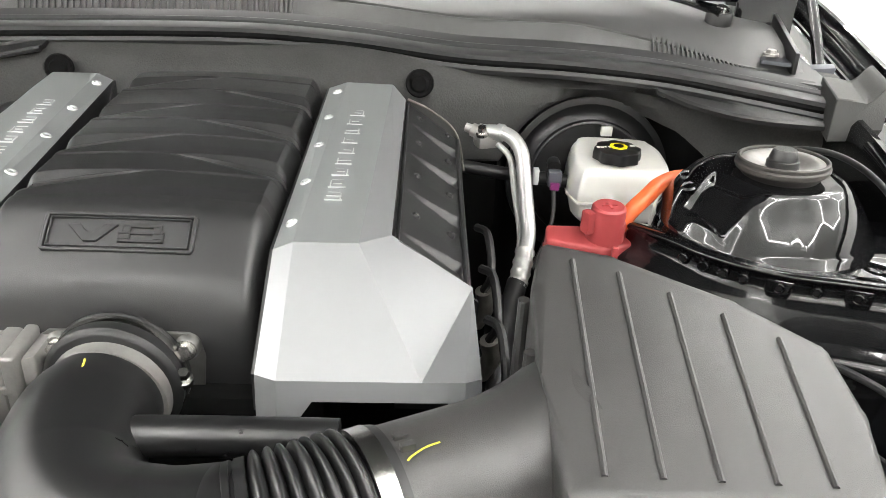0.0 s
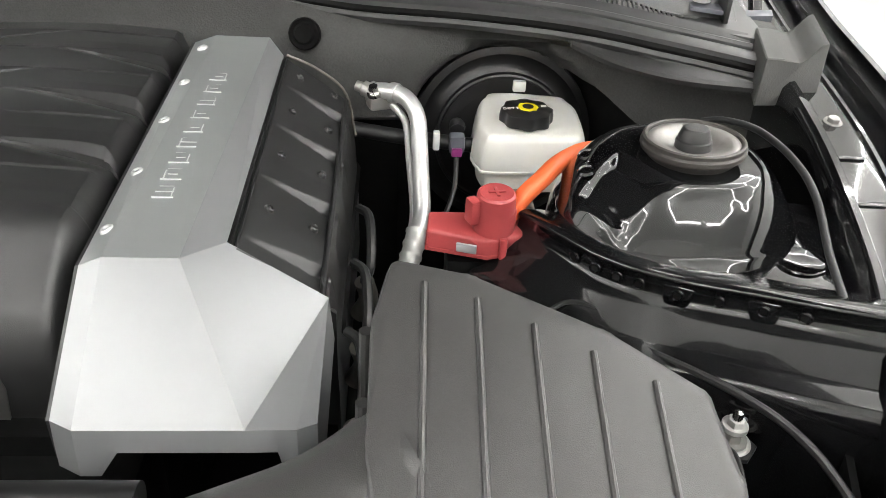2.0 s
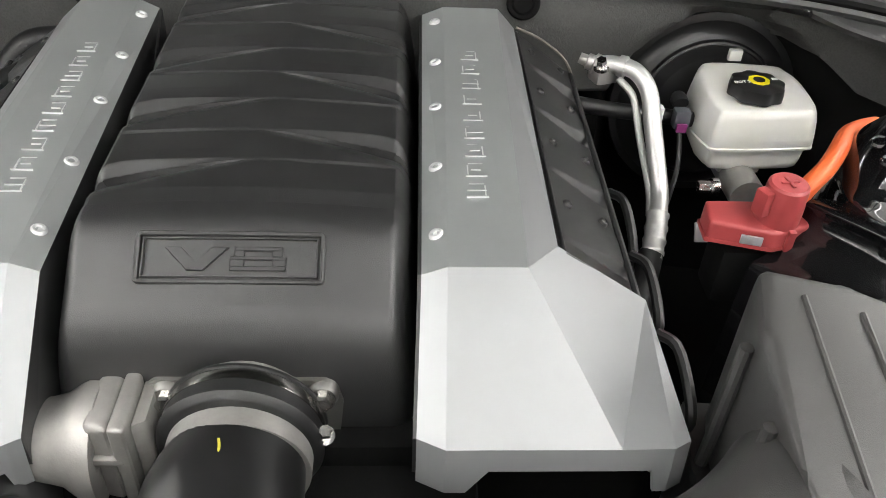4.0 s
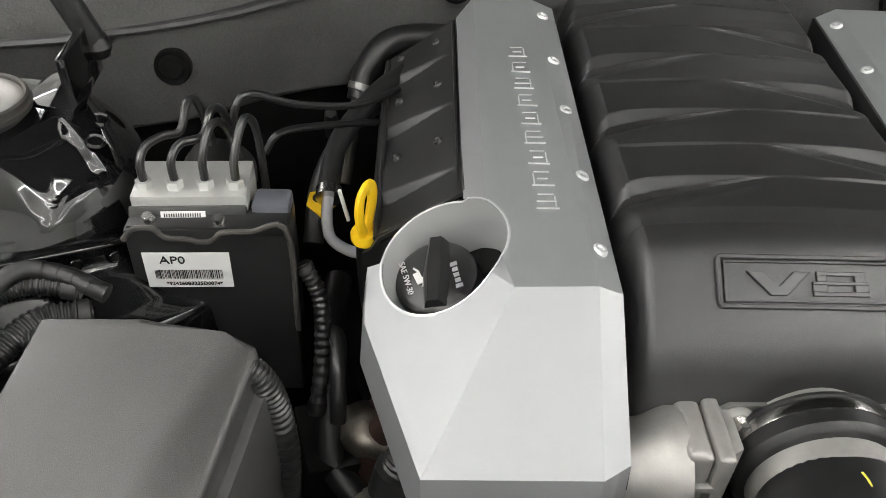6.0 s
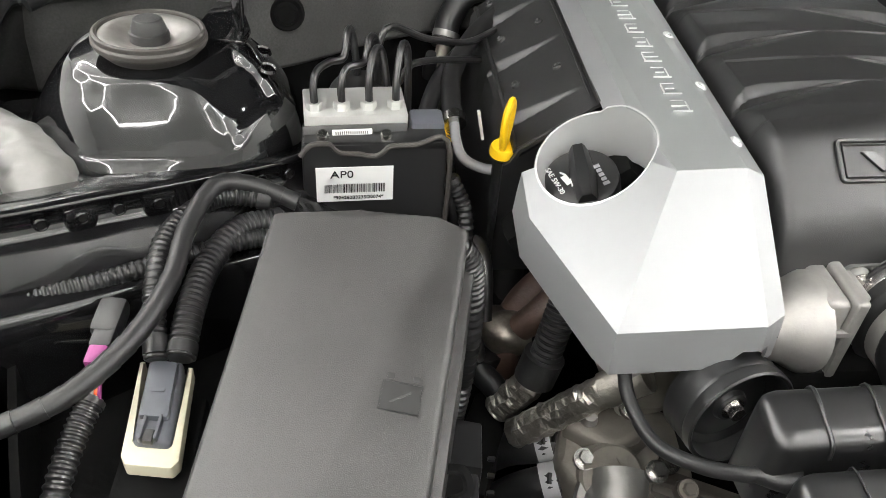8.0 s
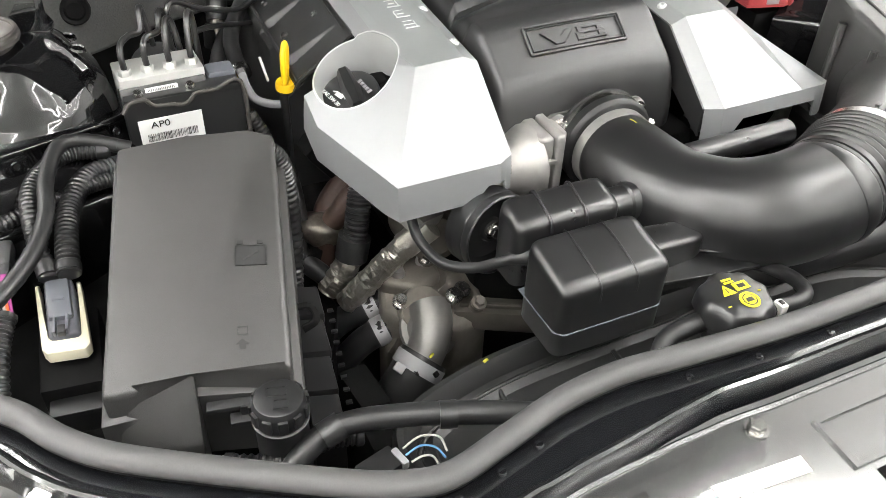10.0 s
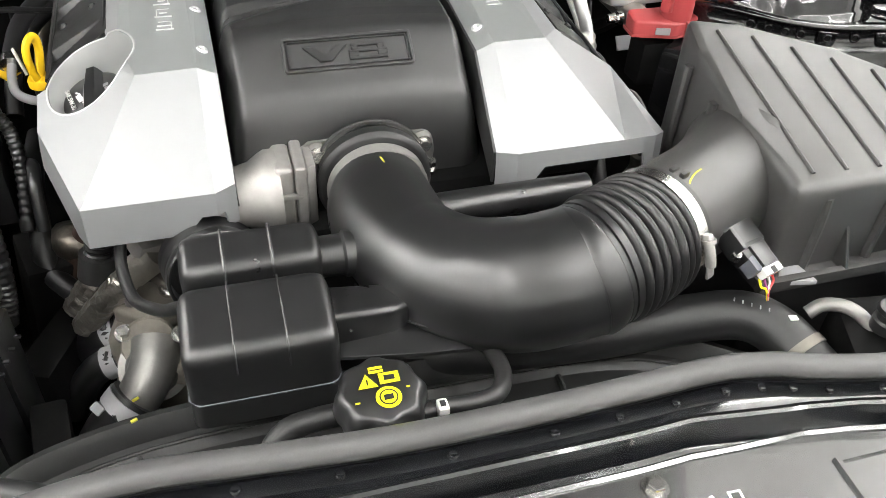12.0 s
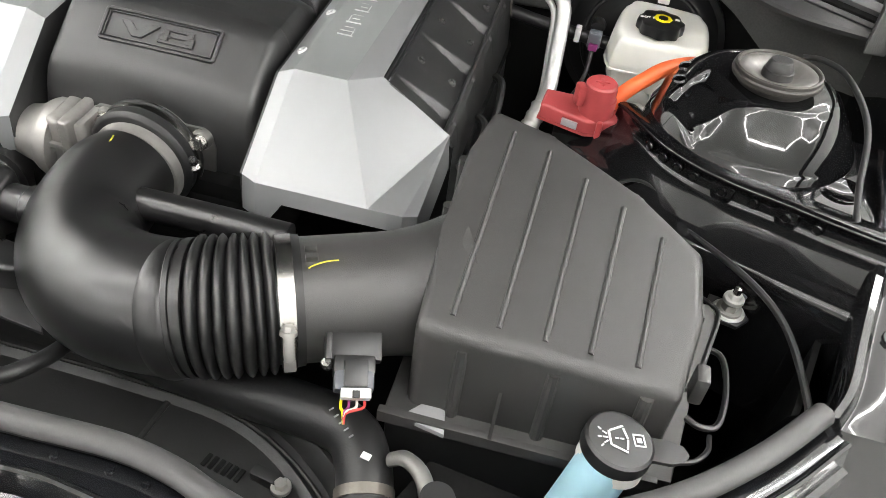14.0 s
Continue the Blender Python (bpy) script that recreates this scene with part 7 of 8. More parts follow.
# added near-black blocks that fill deep gaps with painted shade
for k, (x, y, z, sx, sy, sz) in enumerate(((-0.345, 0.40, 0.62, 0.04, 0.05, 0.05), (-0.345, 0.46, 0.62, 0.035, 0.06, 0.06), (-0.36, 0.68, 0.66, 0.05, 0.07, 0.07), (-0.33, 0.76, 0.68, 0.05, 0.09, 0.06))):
    solid("shade_filler", box((x, y, z - 0.04), (sx, sy, sz + 0.12), 0.006, (4 * k, 6, 9 * k)), DEEP, "added dark block painting the shade beside the engine", "bracket", group="brackets beside the engine")
solid("dark_hose", tube([(-0.345, 0.80, 0.78), (-0.348, 0.73, 0.77), (-0.345, 0.675, 0.73), (-0.341, 0.648, 0.70), (-0.318, 0.630, 0.675)], 0.0125, 20, 14), RUBBER, "black hose low beside the engine", "hose")
solid("stub_pipe", tube([(-0.352, 0.72, 0.79), (-0.338, 0.705, 0.80), (-0.335, 0.675, 0.79), (-0.335, 0.655, 0.75)], 0.007, 14, 12), SATIN, "dark bent pipe low beside the engine", "pipe")
# added near-black plate, also painted shade in a deep gap
solid("shade_plate", slab([(-0.385, 0.545), (-0.345, 0.53), (-0.315, 0.60), (-0.33, 0.66)], 0.60, 0.655, 0.004), DEEP, "added dark plate painting the shade beside the fuse box", "bracket")

# ------------------------------------------------------------- front: shroud, support, seal, nose panel
shr = thing("radiator_shroud", (0, 0.32, 0.55), "black moulded fan shroud behind the radiator", "fan shroud")
path = [(-0.352, 0.235), (-0.348, 0.275), (-0.325, 0.300), (-0.27, 0.318), (-0.20, 0.328), (-0.05, 0.333), (0.08, 0.333), (0.18, 0.328), (0.245, 0.308), (0.30, 0.272), (0.33, 0.24)]
pl = glide([(x, y, 0) for x, y in path], 60)
bm = bmesh.new()
prof = [(0.012, -0.20), (0.010, -0.012), (0.006, -0.001), (0.0, 0.0), (-0.004, -0.004), (-0.012, -0.016), (-0.020, -0.018), (-0.026, -0.012), (-0.034, -0.016)]
loops = []
for i, q in enumerate(pl):
    d = (pl[min(i + 1, 60)] - pl[max(i - 1, 0)]).normalized()
    nrm = Vector((-d.y, d.x, 0))
    loops.append([q + nrm * o + Vector((0, 0.042, 0.757 + h)) for o, h in prof])
rings(bm, loops, closed=False)
thick_sheet(bm, 0.003)
part("rim", bm, SHROUD, shr, smooth=40)
part("deck", slab([(q.x * 0.97, min(q.y + 0.022, 0.357)) for q in pl[::3]] + [(0.33, 0.20), (-0.35, 0.20)], 0.70, 0.741, 0.002), SHROUD, shr)
for x in (-0.25, -0.12, 0.12):
    part("deck_rib", tube([(x, 0.23, 0.742), (x + 0.01, 0.34, 0.742)], 0.003, 2, 8), SHROUD, shr)
part("edge_mark", box((-0.242, 0.3665, 0.757), (0.006, 0.003, 0.002), 0.001, (0, 0, 20)), CHALK, shr, "yellow paint dab")
for k in range(6):
    part("vent_slot", box((0.190 + 0.0066 * k, 0.2965 - 0.0012 * k, 0.7415), (0.0042, 0.013, 0.003), 0.0006, (0, 0, -12)), DEEP, shr)
part("deck_clip", box((0.247, 0.294, 0.745), (0.030, 0.012, 0.012), 0.003, (0, 0, -10)), RUBBER, shr, "black clip")
part("clip_bolt", hexbolt((0.262, 0.288, 0.748), (0, 0, 1), 0.006, 0.007), CAST, shr, "dull bolt")
part("rim_bead", tube([(q.x * 0.985, q.y + 0.020, 0.7425) for q in pl[2:58:3]], 0.0022, 60, 8), SHROUD, shr)

fs = [(-0.668, 0.402, 0.882), (-0.648, 0.377, 0.880), (-0.620, 0.350, 0.879), (-0.598, 0.320, 0.879), (-0.566, 0.290, 0.879), (-0.501, 0.249, 0.879), (-0.438, 0.212, 0.879), (-0.405, 0.196, 0.879), (-0.369, 0.188, 0.879), (-0.320, 0.200, 0.879), (-0.267, 0.214, 0.879), (-0.214, 0.219, 0.879), (-0.160, 0.215, 0.879), (-0.060, 0.208, 0.879),
      (0.048, 0.208, 0.879), (0.118, 0.210, 0.879), (0.182, 0.212, 0.879), (0.225, 0.206, 0.879), (0.261, 0.195, 0.879), (0.320, 0.184, 0.879), (0.367, 0.191, 0.879), (0.405, 0.210, 0.879), (0.480, 0.246, 0.879), (0.557, 0.292, 0.879), (0.617, 0.344, 0.880), (0.668, 0.402, 0.882)]
fl = glide(fs, 150)


def front_strip(prof):
    bm = bmesh.new()
    loops = []
    for i, q in enumerate(fl):
        d = (fl[min(i + 1, 150)] - fl[max(i - 1, 0)])
        nrm = Vector((-d.y, d.x, 0)).normalized()
        loops.append([q + nrm * o + Vector((0, 0, h)) for o, h in prof])
    rings(bm, loops)
    return bm


fseal = thing("front_seal", (0, 0.24, 0.83), "grey rubber weatherstrip along the bay's front edge", "seal")
part("bulb", front_strip([(-0.0070, -0.007), (-0.0098, -0.001), (-0.0085, 0.005), (-0.003, 0.0085), (0.004, 0.0078), (0.0075, 0.005), (0.009, 0.002), (0.0105, -0.005), (0.008, -0.007)]), SEAL, fseal, smooth=75)
part("carrier", front_strip([(-0.0062, -0.0150), (-0.0062, -0.0068), (0.0085, -0.0068), (0.0085, -0.0150)]), RUBBER, fseal, "black carrier strip")

def ledge_w(q):
    """How far the ledge reaches out from the seal: its rim runs almost straight while the seal curves."""
    ax = abs(q.x)
    reach_y = float(np.interp(ax, (0.0, 0.10, 0.143, 0.20, 0.25, 0.29, 0.322), (0.178, 0.178, 0.180, 0.174, 0.168, 0.163, 0.158)))
    if ax < 0.322:
        return max(0.0268, q.y - reach_y)
    return float(np.interp(ax, (0.322, 0.40, 0.55), (0.0405, 0.033, 0.0268)))


nose_t = thing("radiator_support", (0, 0.18, 0.52), "gloss black radiator support with riveted ledge", "radiator support")
bm = bmesh.new()
prof = [(0.024, -0.36), (0.021, -0.03), (0.012, -0.0150), (-0.0066, -0.0150), (-0.0072, -0.0090), (-0.0080, -0.0085), (-0.0225, -0.0085), (-0.0242, -0.0068), (-0.0268, -0.0060), (-0.0290, -0.0078), (-0.0300, -0.0200), (-0.0330, -0.0310), (-0.0385, -0.0320), (-0.042, -0.36)]
loops = []
for i, q in enumerate(fl):
    d = (fl[min(i + 1, 150)] - fl[max(i - 1, 0)])
    nrm = Vector((-d.y, d.x, 0)).normalized()
    wide = ledge_w(q) - 0.0268
    loops.append([q + nrm * (o - wide if o < -0.02 else o) + Vector((0, 0, h)) for o, h in prof])
rings(bm, loops, closed=False)
thick_sheet(bm, 0.002)
part("ledge", bm, LEDGE, nose_t, smooth=40)
for i in range(8, 143, 4):
    q = fl[i]
    if abs(q.x) > 0.385 or -0.285 < q.x < -0.18:
        continue
    d = (fl[i + 1] - fl[i - 1])
    nrm = Vector((-d.y, d.x, 0)).normalized()
    c = q + nrm * -0.0145 + Vector((0, 0, -0.0085))
    part("rivet", lathe([(0.001, 0.0016), (0.0028, 0.0014), (0.0036, 0.0), (0.0036, -0.003)], c, (0, 0, 1), 12), LEDGE, nose_t)
for sx in (-1, 1):
    part("corner_plate", slab([(sx * 0.640, 0.318), (sx * 0.600, 0.292), (sx * 0.585, 0.262), (sx * 0.620, 0.235), (sx * 0.680, 0.270)][::sx], 0.850, 0.8585, 0.003), GLOSS, nose_t, "pressed corner plate")
    part("corner_bolt", hexbolt((sx * 0.614, 0.288, 0.8590), (0, 0, 1), 0.0085, 0.008), CLAMPSTEEL, nose_t, "dull grey corner bolt")
# nose panel in front of the ledge
pan = thing("nose_panel", (0.0, 0.08, 0.70), "semi-gloss black nose panel with pressed fields and warning label", "nose panel")


def ledge_out(i, o):
    d = fl[min(i + 1, 150)] - fl[max(i - 1, 0)]
    return fl[i] + Vector((d.y, -d.x, 0)).normalized() * o


reach = [i for i in range(151) if abs(fl[i].x) < 0.60]


def panel_out(i):
    return ledge_w(fl[i]) + float(np.interp(abs(fl[i].x), (0.0, 0.15, 0.20, 0.25, 0.30), (0.0125, 0.0125, 0.0085, 0.005, 0.004)))


edge = [tuple(ledge_out(i, panel_out(i)).xy) for i in reach[::3]]
outline = edge + [(0.62, -0.03), (0.3, -0.08), (0.0, -0.09), (-0.3, -0.08), (-0.62, -0.03)]


def panel_z(x, y):
    return 0.8490 - 0.06 * (0.18 - y)


part("skin", slab(outline, 0.70, panel_z, 0.003), NOSE, pan, smooth=30)
lip = bmesh.new()
rings(lip, [[ledge_out(i, panel_out(i) + o) + Vector((0, 0, h - 0.879)) for o, h in ((-0.001, 0.843), (-0.0005, 0.8500), (0.0015, 0.8515), (0.0040, 0.8495), (0.0040, 0.843))] for i in reach])
part("flange_edge", lip, NOSE, pan, "pale-lit rolled edge")
for x0, w in ((-0.0125, 0.0735), (-0.30, 0.06), (0.30, 0.06)):
    m = pose(x0, 0.118, panel_z(0, 0.118) + 0.0002, 3.4, 0, 0)
    part("pressed_frame", flat_frame(w, 0.023, 0.004, 0.003, m), NOSE, pan, smooth=0)
for x, y in ((-0.130, 0.152), (0.106, 0.150), (-0.56, 0.215), (0.56, 0.215)):
    part("bolt", hexbolt((x, y, panel_z(x, y)), (0, 0, 1), 0.0068, 0.007), CLAMPSTEEL, pan, "dull grey bolt with washer")
lm = pose(0.155, 0.112, panel_z(0, 0.112) + 0.0003, 3.4, 0, -3)
bmw = box((0, 0, 0), (0.115, 0.050, 0.0006), 0)
bmesh.ops.transform(bmw, matrix=lm, verts=bmw.verts)
lbl = part("warning_label", bmw, NOSE, pan, "black warning label with yellow band", smooth=0)
band = box((-0.052, 0.0, 0.0006), (0.011, 0.045, 0.0006), 0)
bmesh.ops.transform(band, matrix=lm, verts=band.verts)
part("band", band, YELLOWINK, lbl, "yellow band", smooth=0)
dot = lathe([(0.001, 0.0006), (0.005, 0.0006), (0.005, 0.0)], (0, 0, 0), (0, 0, 1), 20)
bmesh.ops.transform(dot, matrix=lm @ pose(-0.036, 0.016, 0.0004), verts=dot.verts)
part("red_mark", dot, REDINK, lbl)
for c, size, r in (((0.030, 0.0165), (0.0100, 0.0080), 0), ((0.014, 0.0155), (0.0030, 0.0090), 18), ((0.0165, 0.0130), (0.0050, 0.0030), -25), ((-0.002, 0.0145), (0.0040, 0.0080), -20), ((0.0005, 0.0120), (0.0060, 0.0030), 15),
                   ((0.014, 0.0075), (0.052, 0.0008), 0), ((0.026, 0.0025), (0.0140, 0.0022), 0), ((0.006, 0.0020), (0.0150, 0.0022), 0), ((-0.014, 0.0020), (0.0080, 0.0040), 10), ((0.010, -0.004), (0.040, 0.0014), 0), ((0.008, -0.008), (0.036, 0.0014), 0), ((0.010, -0.012), (0.040, 0.0014), 0), ((0.0455, 0.000), (0.0018, 0.016), 0), ((0.0500, -0.002), (0.0014, 0.014), 0)):
    b2 = box((c[0] - 0.029, c[1] + 0.003, 0.0005), (*size, 0.0004), 0, (0, 0, r))
    bmesh.ops.transform(b2, matrix=lm, verts=b2.verts)
    part("print_bar", b2, WHITEINK, lbl, smooth=0)
b2 = box((0.001, 0.0195, 0.0008), (0.0060, 0.0046, 0.0004), 0)
bmesh.ops.transform(b2, matrix=lm, verts=b2.verts)
part("print_page", b2, INK, lbl, smooth=0)
part("blank_sticker", box((-0.155, 0.1165, panel_z(0, 0.1165) + 0.0008), (0.078, 0.0135, 0.0008), 0.0002, (3.4, 0, -4)), WHITE, pan, "blank pale sticker", smooth=0)
# slot and latch opening are uncut: near-black slabs paint their inner shade
part("slot", slab([(-0.070, 0.078), (0.04, 0.078), (0.04, 0.090), (-0.070, 0.090)], 0.82, panel_z(0, 0.09) + 0.0012, 0.0004), DEEP, pan, "near-black slab painting a slot's shade")
part("latch_opening", slab([(-0.0275, 0.094), (-0.0115, 0.091), (-0.0015, 0.128), (-0.0215, 0.1265)], 0.80, panel_z(0, 0.11) + 0.0022, 0.0006), DEEP, pan, "near-black slab painting a latch opening's shade")
part("latch_hook", tube([(-0.026, 0.096, 0.8462), (-0.018, 0.100, 0.8480), (-0.010, 0.099, 0.8482), (-0.004, 0.096, 0.8465)], 0.0016, 14, 8), DULLCAST, pan, "dull latch hook")

# coolant filler
cool = thing("coolant_filler", (-0.055, 0.262, 0.79), "black coolant filler cap with yellow warning print", "coolant cap")
part("neck", lathe([(0.020, 0.0), (0.022, 0.05), (0.030, 0.052), (0.030, 0.058)], (-0.055, 0.262, 0.78), (0, 0, 1), 28), SATIN, cool)
ctilt = (0.0, -0.06, 1)
ccap = part("cap", lathe([(0.001, 0.022), (0.0255, 0.022), (0.0285, 0.0205), (0.0325, 0.014), (0.0335, 0.006), (0.0335, -0.002), (0.029, -0.006)], (-0.055, 0.2655, 0.842), ctilt, 80, wobble=lambda a: 1 + 0.045 * math.cos(8 * a)), SATIN, cool, "black lobed cap")
cm = Matrix.Translation((-0.055, 0.2655, 0.842)) @ Vector(ctilt).to_track_quat("Z", "Y").to_matrix().to_4x4() @ pose(0, 0, 0.0224)
turn = cm.to_3x3() @ Vector((0, 1, 0))
if turn.y < 0:
    cm = cm @ pose(0, 0, 0, 0, 0, 180)
cm = cm @ Matrix.Diagonal((0.86, 0.86, 1, 1))
tri = bmesh.new()
tri.faces.new([tri.verts.new(q) for q in ((-0.019, 0.001, 0.0004), (-0.002, 0.001, 0.0004), (-0.0105, 0.015, 0.0004))])
thick_sheet(tri, 0.0004, (0, 0, 1))
bmesh.ops.transform(tri, matrix=cm, verts=tri.verts)
part("warning_triangle", tri, YELLOWINK, ccap, smooth=0)
for c, sz in (((0.0085, 0.0085), (0.017, 0.011)), ((-0.001, 0.0205), (0.012, 0.0025)), ((-0.001, 0.0165), (0.012, 0.0025)), ((-0.022, -0.012), (0.004, 0.0015)), ((0.022, -0.004), (0.003, 0.0015))):
    b2 = box((*c, 0.0003), (*sz, 0.0005), 0)
    bmesh.ops.transform(b2, matrix=cm, verts=b2.verts)
    part("print_field", b2, YELLOWINK, ccap, smooth=0)
b2 = box((0.0085, 0.0085, 0.0006), (0.009, 0.005, 0.0005), 0)
bmesh.ops.transform(b2, matrix=cm, verts=b2.verts)
part("print_field_mark", b2, INK, ccap, smooth=0)
for r0, r1, mtl, h in ((0.001, 0.0108, YELLOWINK, 0.0005), (0.0066, 0.0078, INK, 0.0008)):
    rg = lathe([(r0, 0.0), (r1, 0.0), (r1, h), (r0, h)], (0, 0, 0), (0, 0, 1), 32, cap=r0 < 0.002)
    bmesh.ops.transform(rg, matrix=cm @ pose(0.004, -0.011, 0), verts=rg.verts)
    part("hot_symbol", rg, mtl, ccap, smooth=0)
sl2 = box((0.004, -0.011, 0.0006), (0.008, 0.005, 0.0006), 0, (0, 0, 0))
bmesh.ops.transform(sl2, matrix=cm, verts=sl2.verts)
ex = box((-0.0105, 0.0065, 0.0007), (0.0014, 0.006, 0.0004), 0)
bmesh.ops.transform(ex, matrix=cm, verts=ex.verts)
part("exclamation_bar", ex, INK, ccap, smooth=0)
part("hot_symbol_can", sl2, INK, ccap, smooth=0)
solid("overflow_hose", tube([(-0.078, 0.268, 0.838), (-0.10, 0.268, 0.838), (-0.125, 0.265, 0.834), (-0.140, 0.252, 0.822), (-0.146, 0.235, 0.80)], 0.0088, 24, 12), RUBBER, "black overflow hose from the coolant filler", "hose")
ov = thing("bleed_hose", (0.02, 0.27, 0.80), "black bleed hose with pale clip", "hose")
part("hose", tube([(-0.026, 0.255, 0.838), (-0.010, 0.2565, 0.8378), (0.016, 0.257, 0.835), (0.038, 0.267, 0.830), (0.050, 0.290, 0.8230), (0.0536, 0.3200, 0.8120), (0.050, 0.350, 0.800)], 0.0071, 40, 14), RUBBER, ov)
clip = part("clip", box((-0.012, 0.252, 0.841), (0.009, 0.012, 0.015), 0.003), MILK, ov, "pale hose clip")
part("clip_slot", box((-0.012, 0.252, 0.8488), (0.004, 0.005, 0.0012), 0.0003), INK, clip)

# right front: radiator hose, washer neck
rh = thing("upper_radiator_hose", (0.25, 0.32, 0.76), "thick black radiator hose with pale print", "hose")
part("hose", tube([(-0.02, 0.40, 0.735), (0.08, 0.378, 0.752), (0.18, 0.358, 0.768), (0.25, 0.347, 0.780), (0.304, 0.333, 0.788), (0.328, 0.304, 0.788), (0.342, 0.262, 0.778)], 0.0235, 48, 22), RUBBER, rh)
part("clamp", tube([(0.3352, 0.2850, 0.7838), (0.3378, 0.2765, 0.7817)], 0.0248, 2, 26), DULLCAST, rh, "worm clamp")
for k in range(5):
    part("print_bar", box((0.290 + 0.006 * k, 0.332 - 0.005 * k, 0.8125), (0.0012, 0.0045, 0.001), 0.0002, (0, 0, -35)), LIGHTGREY, rh)
part("print_block", box((0.331, 0.299, 0.8112), (0.008, 0.006, 0.0012), 0.0003, (0, 0, -10)), WHITEINK, rh)
br = thing("radiator_bracket", (0.38, 0.27, 0.78), "pale metal bracket with rubber bushing", "bracket")
part("strap", tube([(0.350, 0.304, 0.808), (0.362, 0.302, 0.818), (0.378, 0.290, 0.822), (0.388, 0.273, 0.816), (0.391, 0.256, 0.797)], 0.0068, 24, 12, 0.8), CASTDARK, br)
part("bushing", lathe([(0.004, 0.012), (0.013, 0.012), (0.014, 0.008), (0.012, 0.006), (0.012, 0.0), (0.014, -0.002), (0.014, -0.012)], (0.396, 0.262, 0.832), (0, 0, 1), 24), RUBBER, br, "black rubber bushing")
part("foot", slab([(0.35, 0.235), (0.45, 0.225), (0.46, 0.30), (0.38, 0.31)], 0.70, 0.815, 0.004), DEEP, br)
wsh = thing("washer_filler", (0.515, 0.30, 0.68), "pale blue washer filler neck with black cap", "washer filler")
part("neck", tube([(0.513, 0.327, 0.866), (0.507, 0.318, 0.845), (0.490, 0.295, 0.80), (0.470, 0.270, 0.74), (0.46, 0.26, 0.68)], lambda u: 0.0225 - 0.003 * u, 24, 28), BLUE, wsh)
part("collar", lathe([(0.0235, 0.0), (0.0262, 0.003), (0.0262, 0.013), (0.0235, 0.015)], (0.5125, 0.3255, 0.847), (0.12, 0.25, 1), 32), MILK, wsh, "milky collar")
wcap = part("cap", lathe([(0.001, 0.013), (0.0245, 0.013), (0.0268, 0.0112), (0.0273, 0.006), (0.0273, 0.0), (0.0255, -0.002)], (0.514, 0.329, 0.8645), (0.1, 0.05, 1), 44), SATIN, wsh, "black flip cap with white symbol")
wm = Matrix.Translation((0.5153, 0.3297, 0.8778)) @ pose(0, 0, 0, -3, 6, 0)
WASH = [((-0.002, 0.0092), (0.0125, 0.0016), 25), ((-0.002, -0.0092), (0.0125, 0.0016), -25), ((0.0045, 0.005), (0.0016, 0.0090), 12), ((0.0045, -0.005), (0.0016, 0.0090), -12), ((-0.0085, 0.0), (0.0016, 0.0125), 0),
        ((-0.012, 0.0), (0.004, 0.0012), 0), ((-0.0165, 0.0), (0.003, 0.0012), 0), ((-0.012, 0.004), (0.004, 0.0012), -35), ((-0.012, -0.004), (0.004, 0.0012), 35), ((-0.0155, 0.0075), (0.003, 0.0012), -45), ((-0.0155, -0.0075), (0.003, 0.0012), 45), ((-0.003, 0.0), (0.003, 0.0012), 0), ((0.001, 0.0), (0.003, 0.0012), 0)]
BOOK = [((0.0145, 0.005), (0.009, 0.0012), 0), ((0.0145, -0.005), (0.009, 0.0012), 0), ((0.0105, 0.0), (0.0012, 0.0095), 0), ((0.0185, 0.0), (0.0012, 0.0095), 0), ((0.0145, 0.0), (0.004, 0.004), 0)]
for c, sz, r in WASH + BOOK:
    b2 = box((*c, 0.0003), (*sz, 0.0005), 0, (0, 0, r))
    bmesh.ops.transform(b2, matrix=wm @ pose(0, 0, 0, 0, 0, 15), verts=b2.verts)
    part("washer_symbol", b2, WHITEINK, wcap, smooth=0)
part("hinge_tab", slab([(0.536, 0.324), (0.556, 0.326), (0.566, 0.331), (0.569, 0.338), (0.564, 0.345), (0.553, 0.347), (0.534, 0.345)], 0.8655, 0.8690, 0.001), PLASTIC, wcap)
part("strap", tube([(0.560, 0.330, 0.867), (0.574, 0.338, 0.864), (0.584, 0.352, 0.862), (0.586, 0.368, 0.860)], 0.0022, 14, 8), SATIN, wcap)
solid("tan_shield", slab([(0.40, 0.245), (0.47, 0.225), (0.55, 0.25), (0.50, 0.275)], 0.70, 0.775, 0.004), TAN, "tan painted panel edge beside the washer neck", "panel")

# left front: washer bottle cap, low tube, plug
ps = thing("power_steering_cap", (-0.448, 0.318, 0.72), "black lobed reservoir cap beside the fuse box", "reservoir")
part("body", lathe([(0.0205, 0.0), (0.0205, -0.03), (0.0212, -0.09)], (-0.450, 0.317, 0.836), (0, 0, 1), 40), SATIN, ps)
part("cap", lathe([(0.001, 0.0185), (0.0170, 0.0185), (0.0186, 0.0178), (0.0203, 0.0150), (0.0208, 0.0130), (0.0212, 0.0), (0.0205, -0.001)], (-0.450, 0.317, 0.836), (0, 0, 1), 48), SATIN, ps)
for k in range(11):
    a = 2 * math.pi * k / 11
    part("grip_rib", box((-0.450 + 0.0209 * math.cos(a), 0.317 + 0.0209 * math.sin(a), 0.8440), (0.004, 0.0075, 0.012), 0.0012, (0, 0, math.degrees(a))), SATIN, ps)
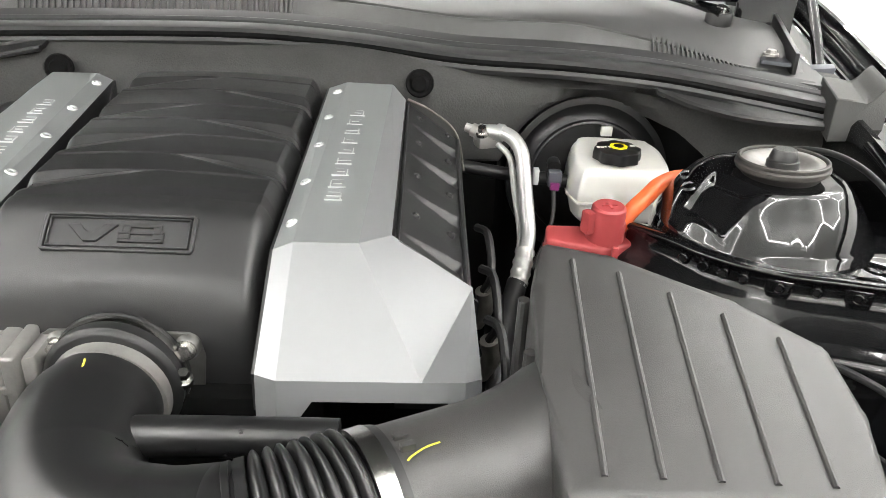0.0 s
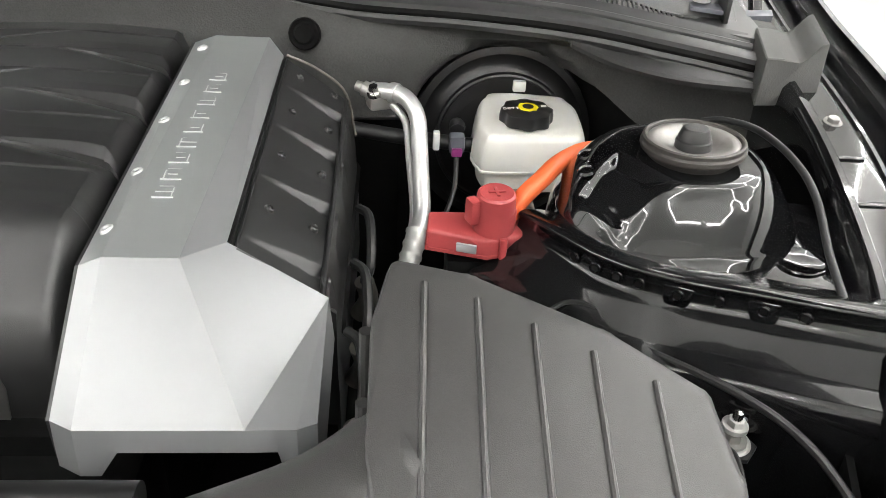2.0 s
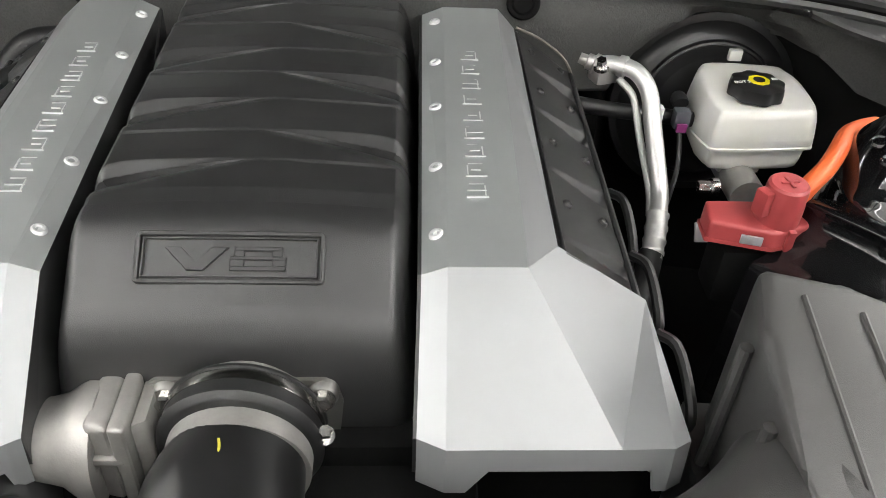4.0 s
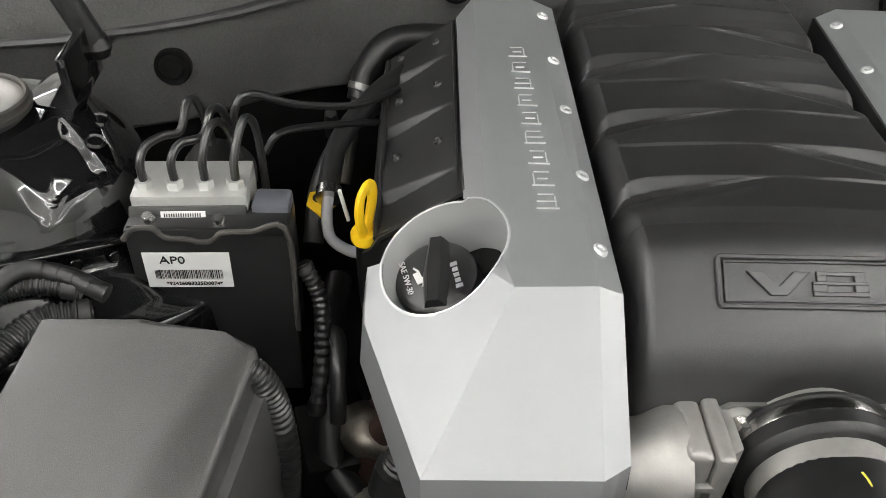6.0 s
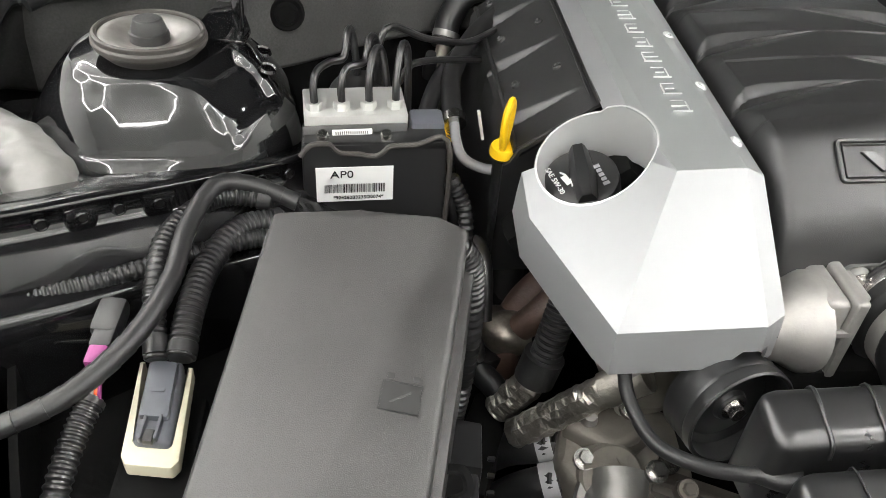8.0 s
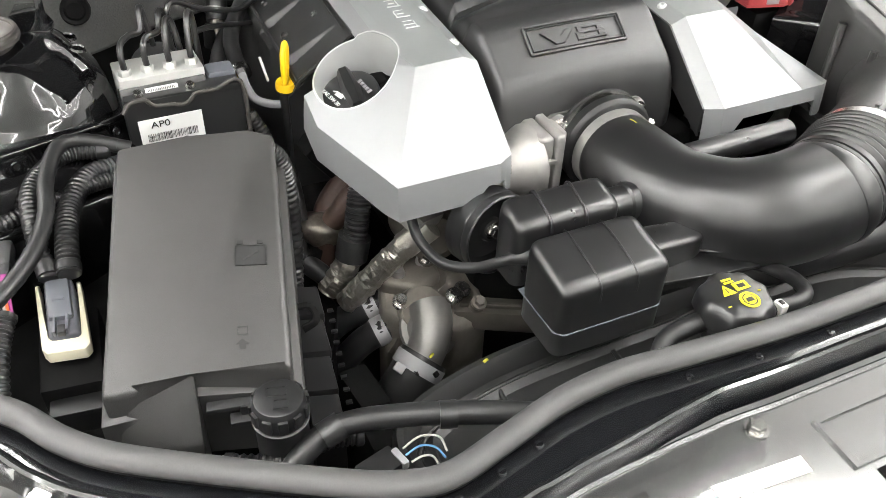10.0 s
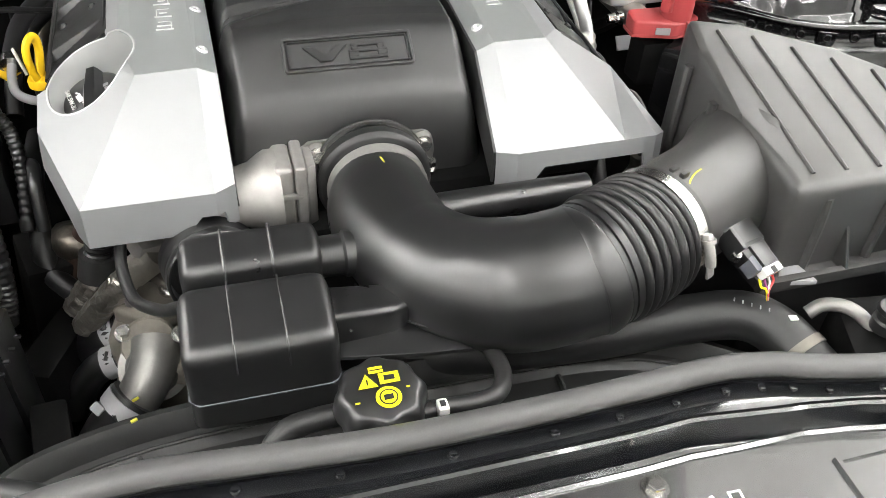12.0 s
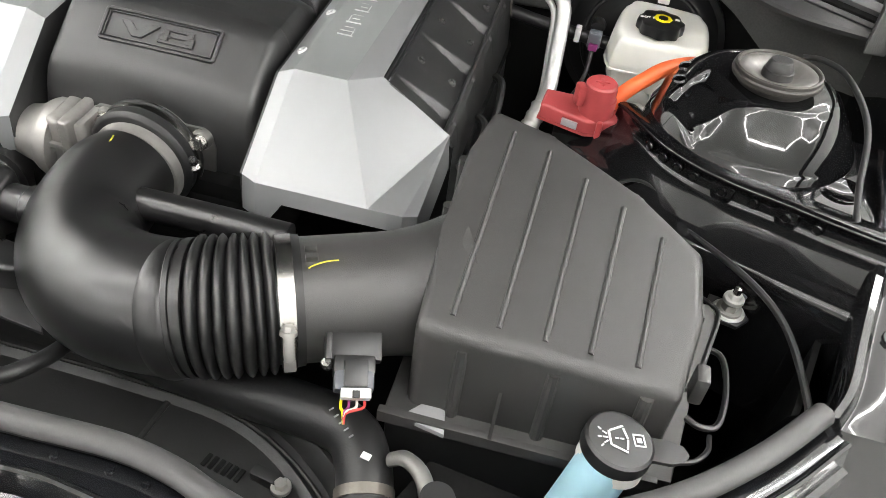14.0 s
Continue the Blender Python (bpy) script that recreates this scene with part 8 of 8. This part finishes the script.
for dy, w in ((-0.007, 0.010), (0.006, 0.014)):
    m = pose(-0.450, 0.317 + dy, 0.8547, 0, 0, -15)
    part("mould_mark", flat_frame(w * 0.55, 0.0045, 0.0007, 0.0004, m), SATIN, ps, smooth=0)
part("skirt_ring", lathe([(0.0205, 0.0), (0.0222, -0.001), (0.0222, -0.003), (0.0205, -0.004)], (-0.450, 0.317, 0.834), (0, 0, 1), 40), SATIN, ps)
ft = thing("front_tube", (-0.36, 0.28, 0.80), "black tube with a clip along the bay's front edge", "hose")
part("hose", tube([(-0.47, 0.275, 0.79), (-0.445, 0.29, 0.81), (-0.41, 0.298, 0.822), (-0.36, 0.285, 0.826), (-0.30, 0.262, 0.826), (-0.26, 0.245, 0.824)], 0.0095, 32, 14), RUBBER, ft)
part("clip", tube([(-0.335, 0.2745, 0.8260), (-0.322, 0.2700, 0.8260)], 0.0112, 2, 18), SATIN, ft, "black retaining clip")
part("end_cuff", tube([(-0.425, 0.296, 0.8185), (-0.408, 0.2985, 0.8225)], 0.0112, 2, 18), SATIN, ft, "thicker end cuff")
harness("wiring_loom", [(-0.50, 0.315, 0.80), (-0.46, 0.30, 0.80), (-0.42, 0.305, 0.802), (-0.39, 0.30, 0.80)], 0.009, 22, "corrugated black loom under the front tube")
fp = thing("front_connector", (-0.375, 0.262, 0.76), "dark plug with white and blue wires at the front edge", "connector")
part("body", box((-0.390, 0.264, 0.796), (0.034, 0.022, 0.020), 0.003, (0, 0, 15)), SATIN, fp)
part("clip", box((-0.373, 0.264, 0.803), (0.006, 0.018, 0.009), 0.002, (0, 0, 15)), LIGHTGREY, fp)
part("wire", tube([(-0.368, 0.270, 0.806), (-0.352, 0.274, 0.808), (-0.338, 0.268, 0.808), (-0.335, 0.258, 0.80)], 0.0009, 14, 8), WIRE_WHITE, fp, "white wire")
part("wire", tube([(-0.368, 0.264, 0.805), (-0.354, 0.267, 0.806), (-0.343, 0.262, 0.804), (-0.338, 0.254, 0.798)], 0.0009, 14, 8), WIRE_BLUE, fp, "blue wire")
part("wire", tube([(-0.366, 0.257, 0.804), (-0.356, 0.258, 0.805), (-0.348, 0.255, 0.803), (-0.345, 0.245, 0.795)], 0.0009, 14, 8), WIRE_WHITE, fp, "white wire")
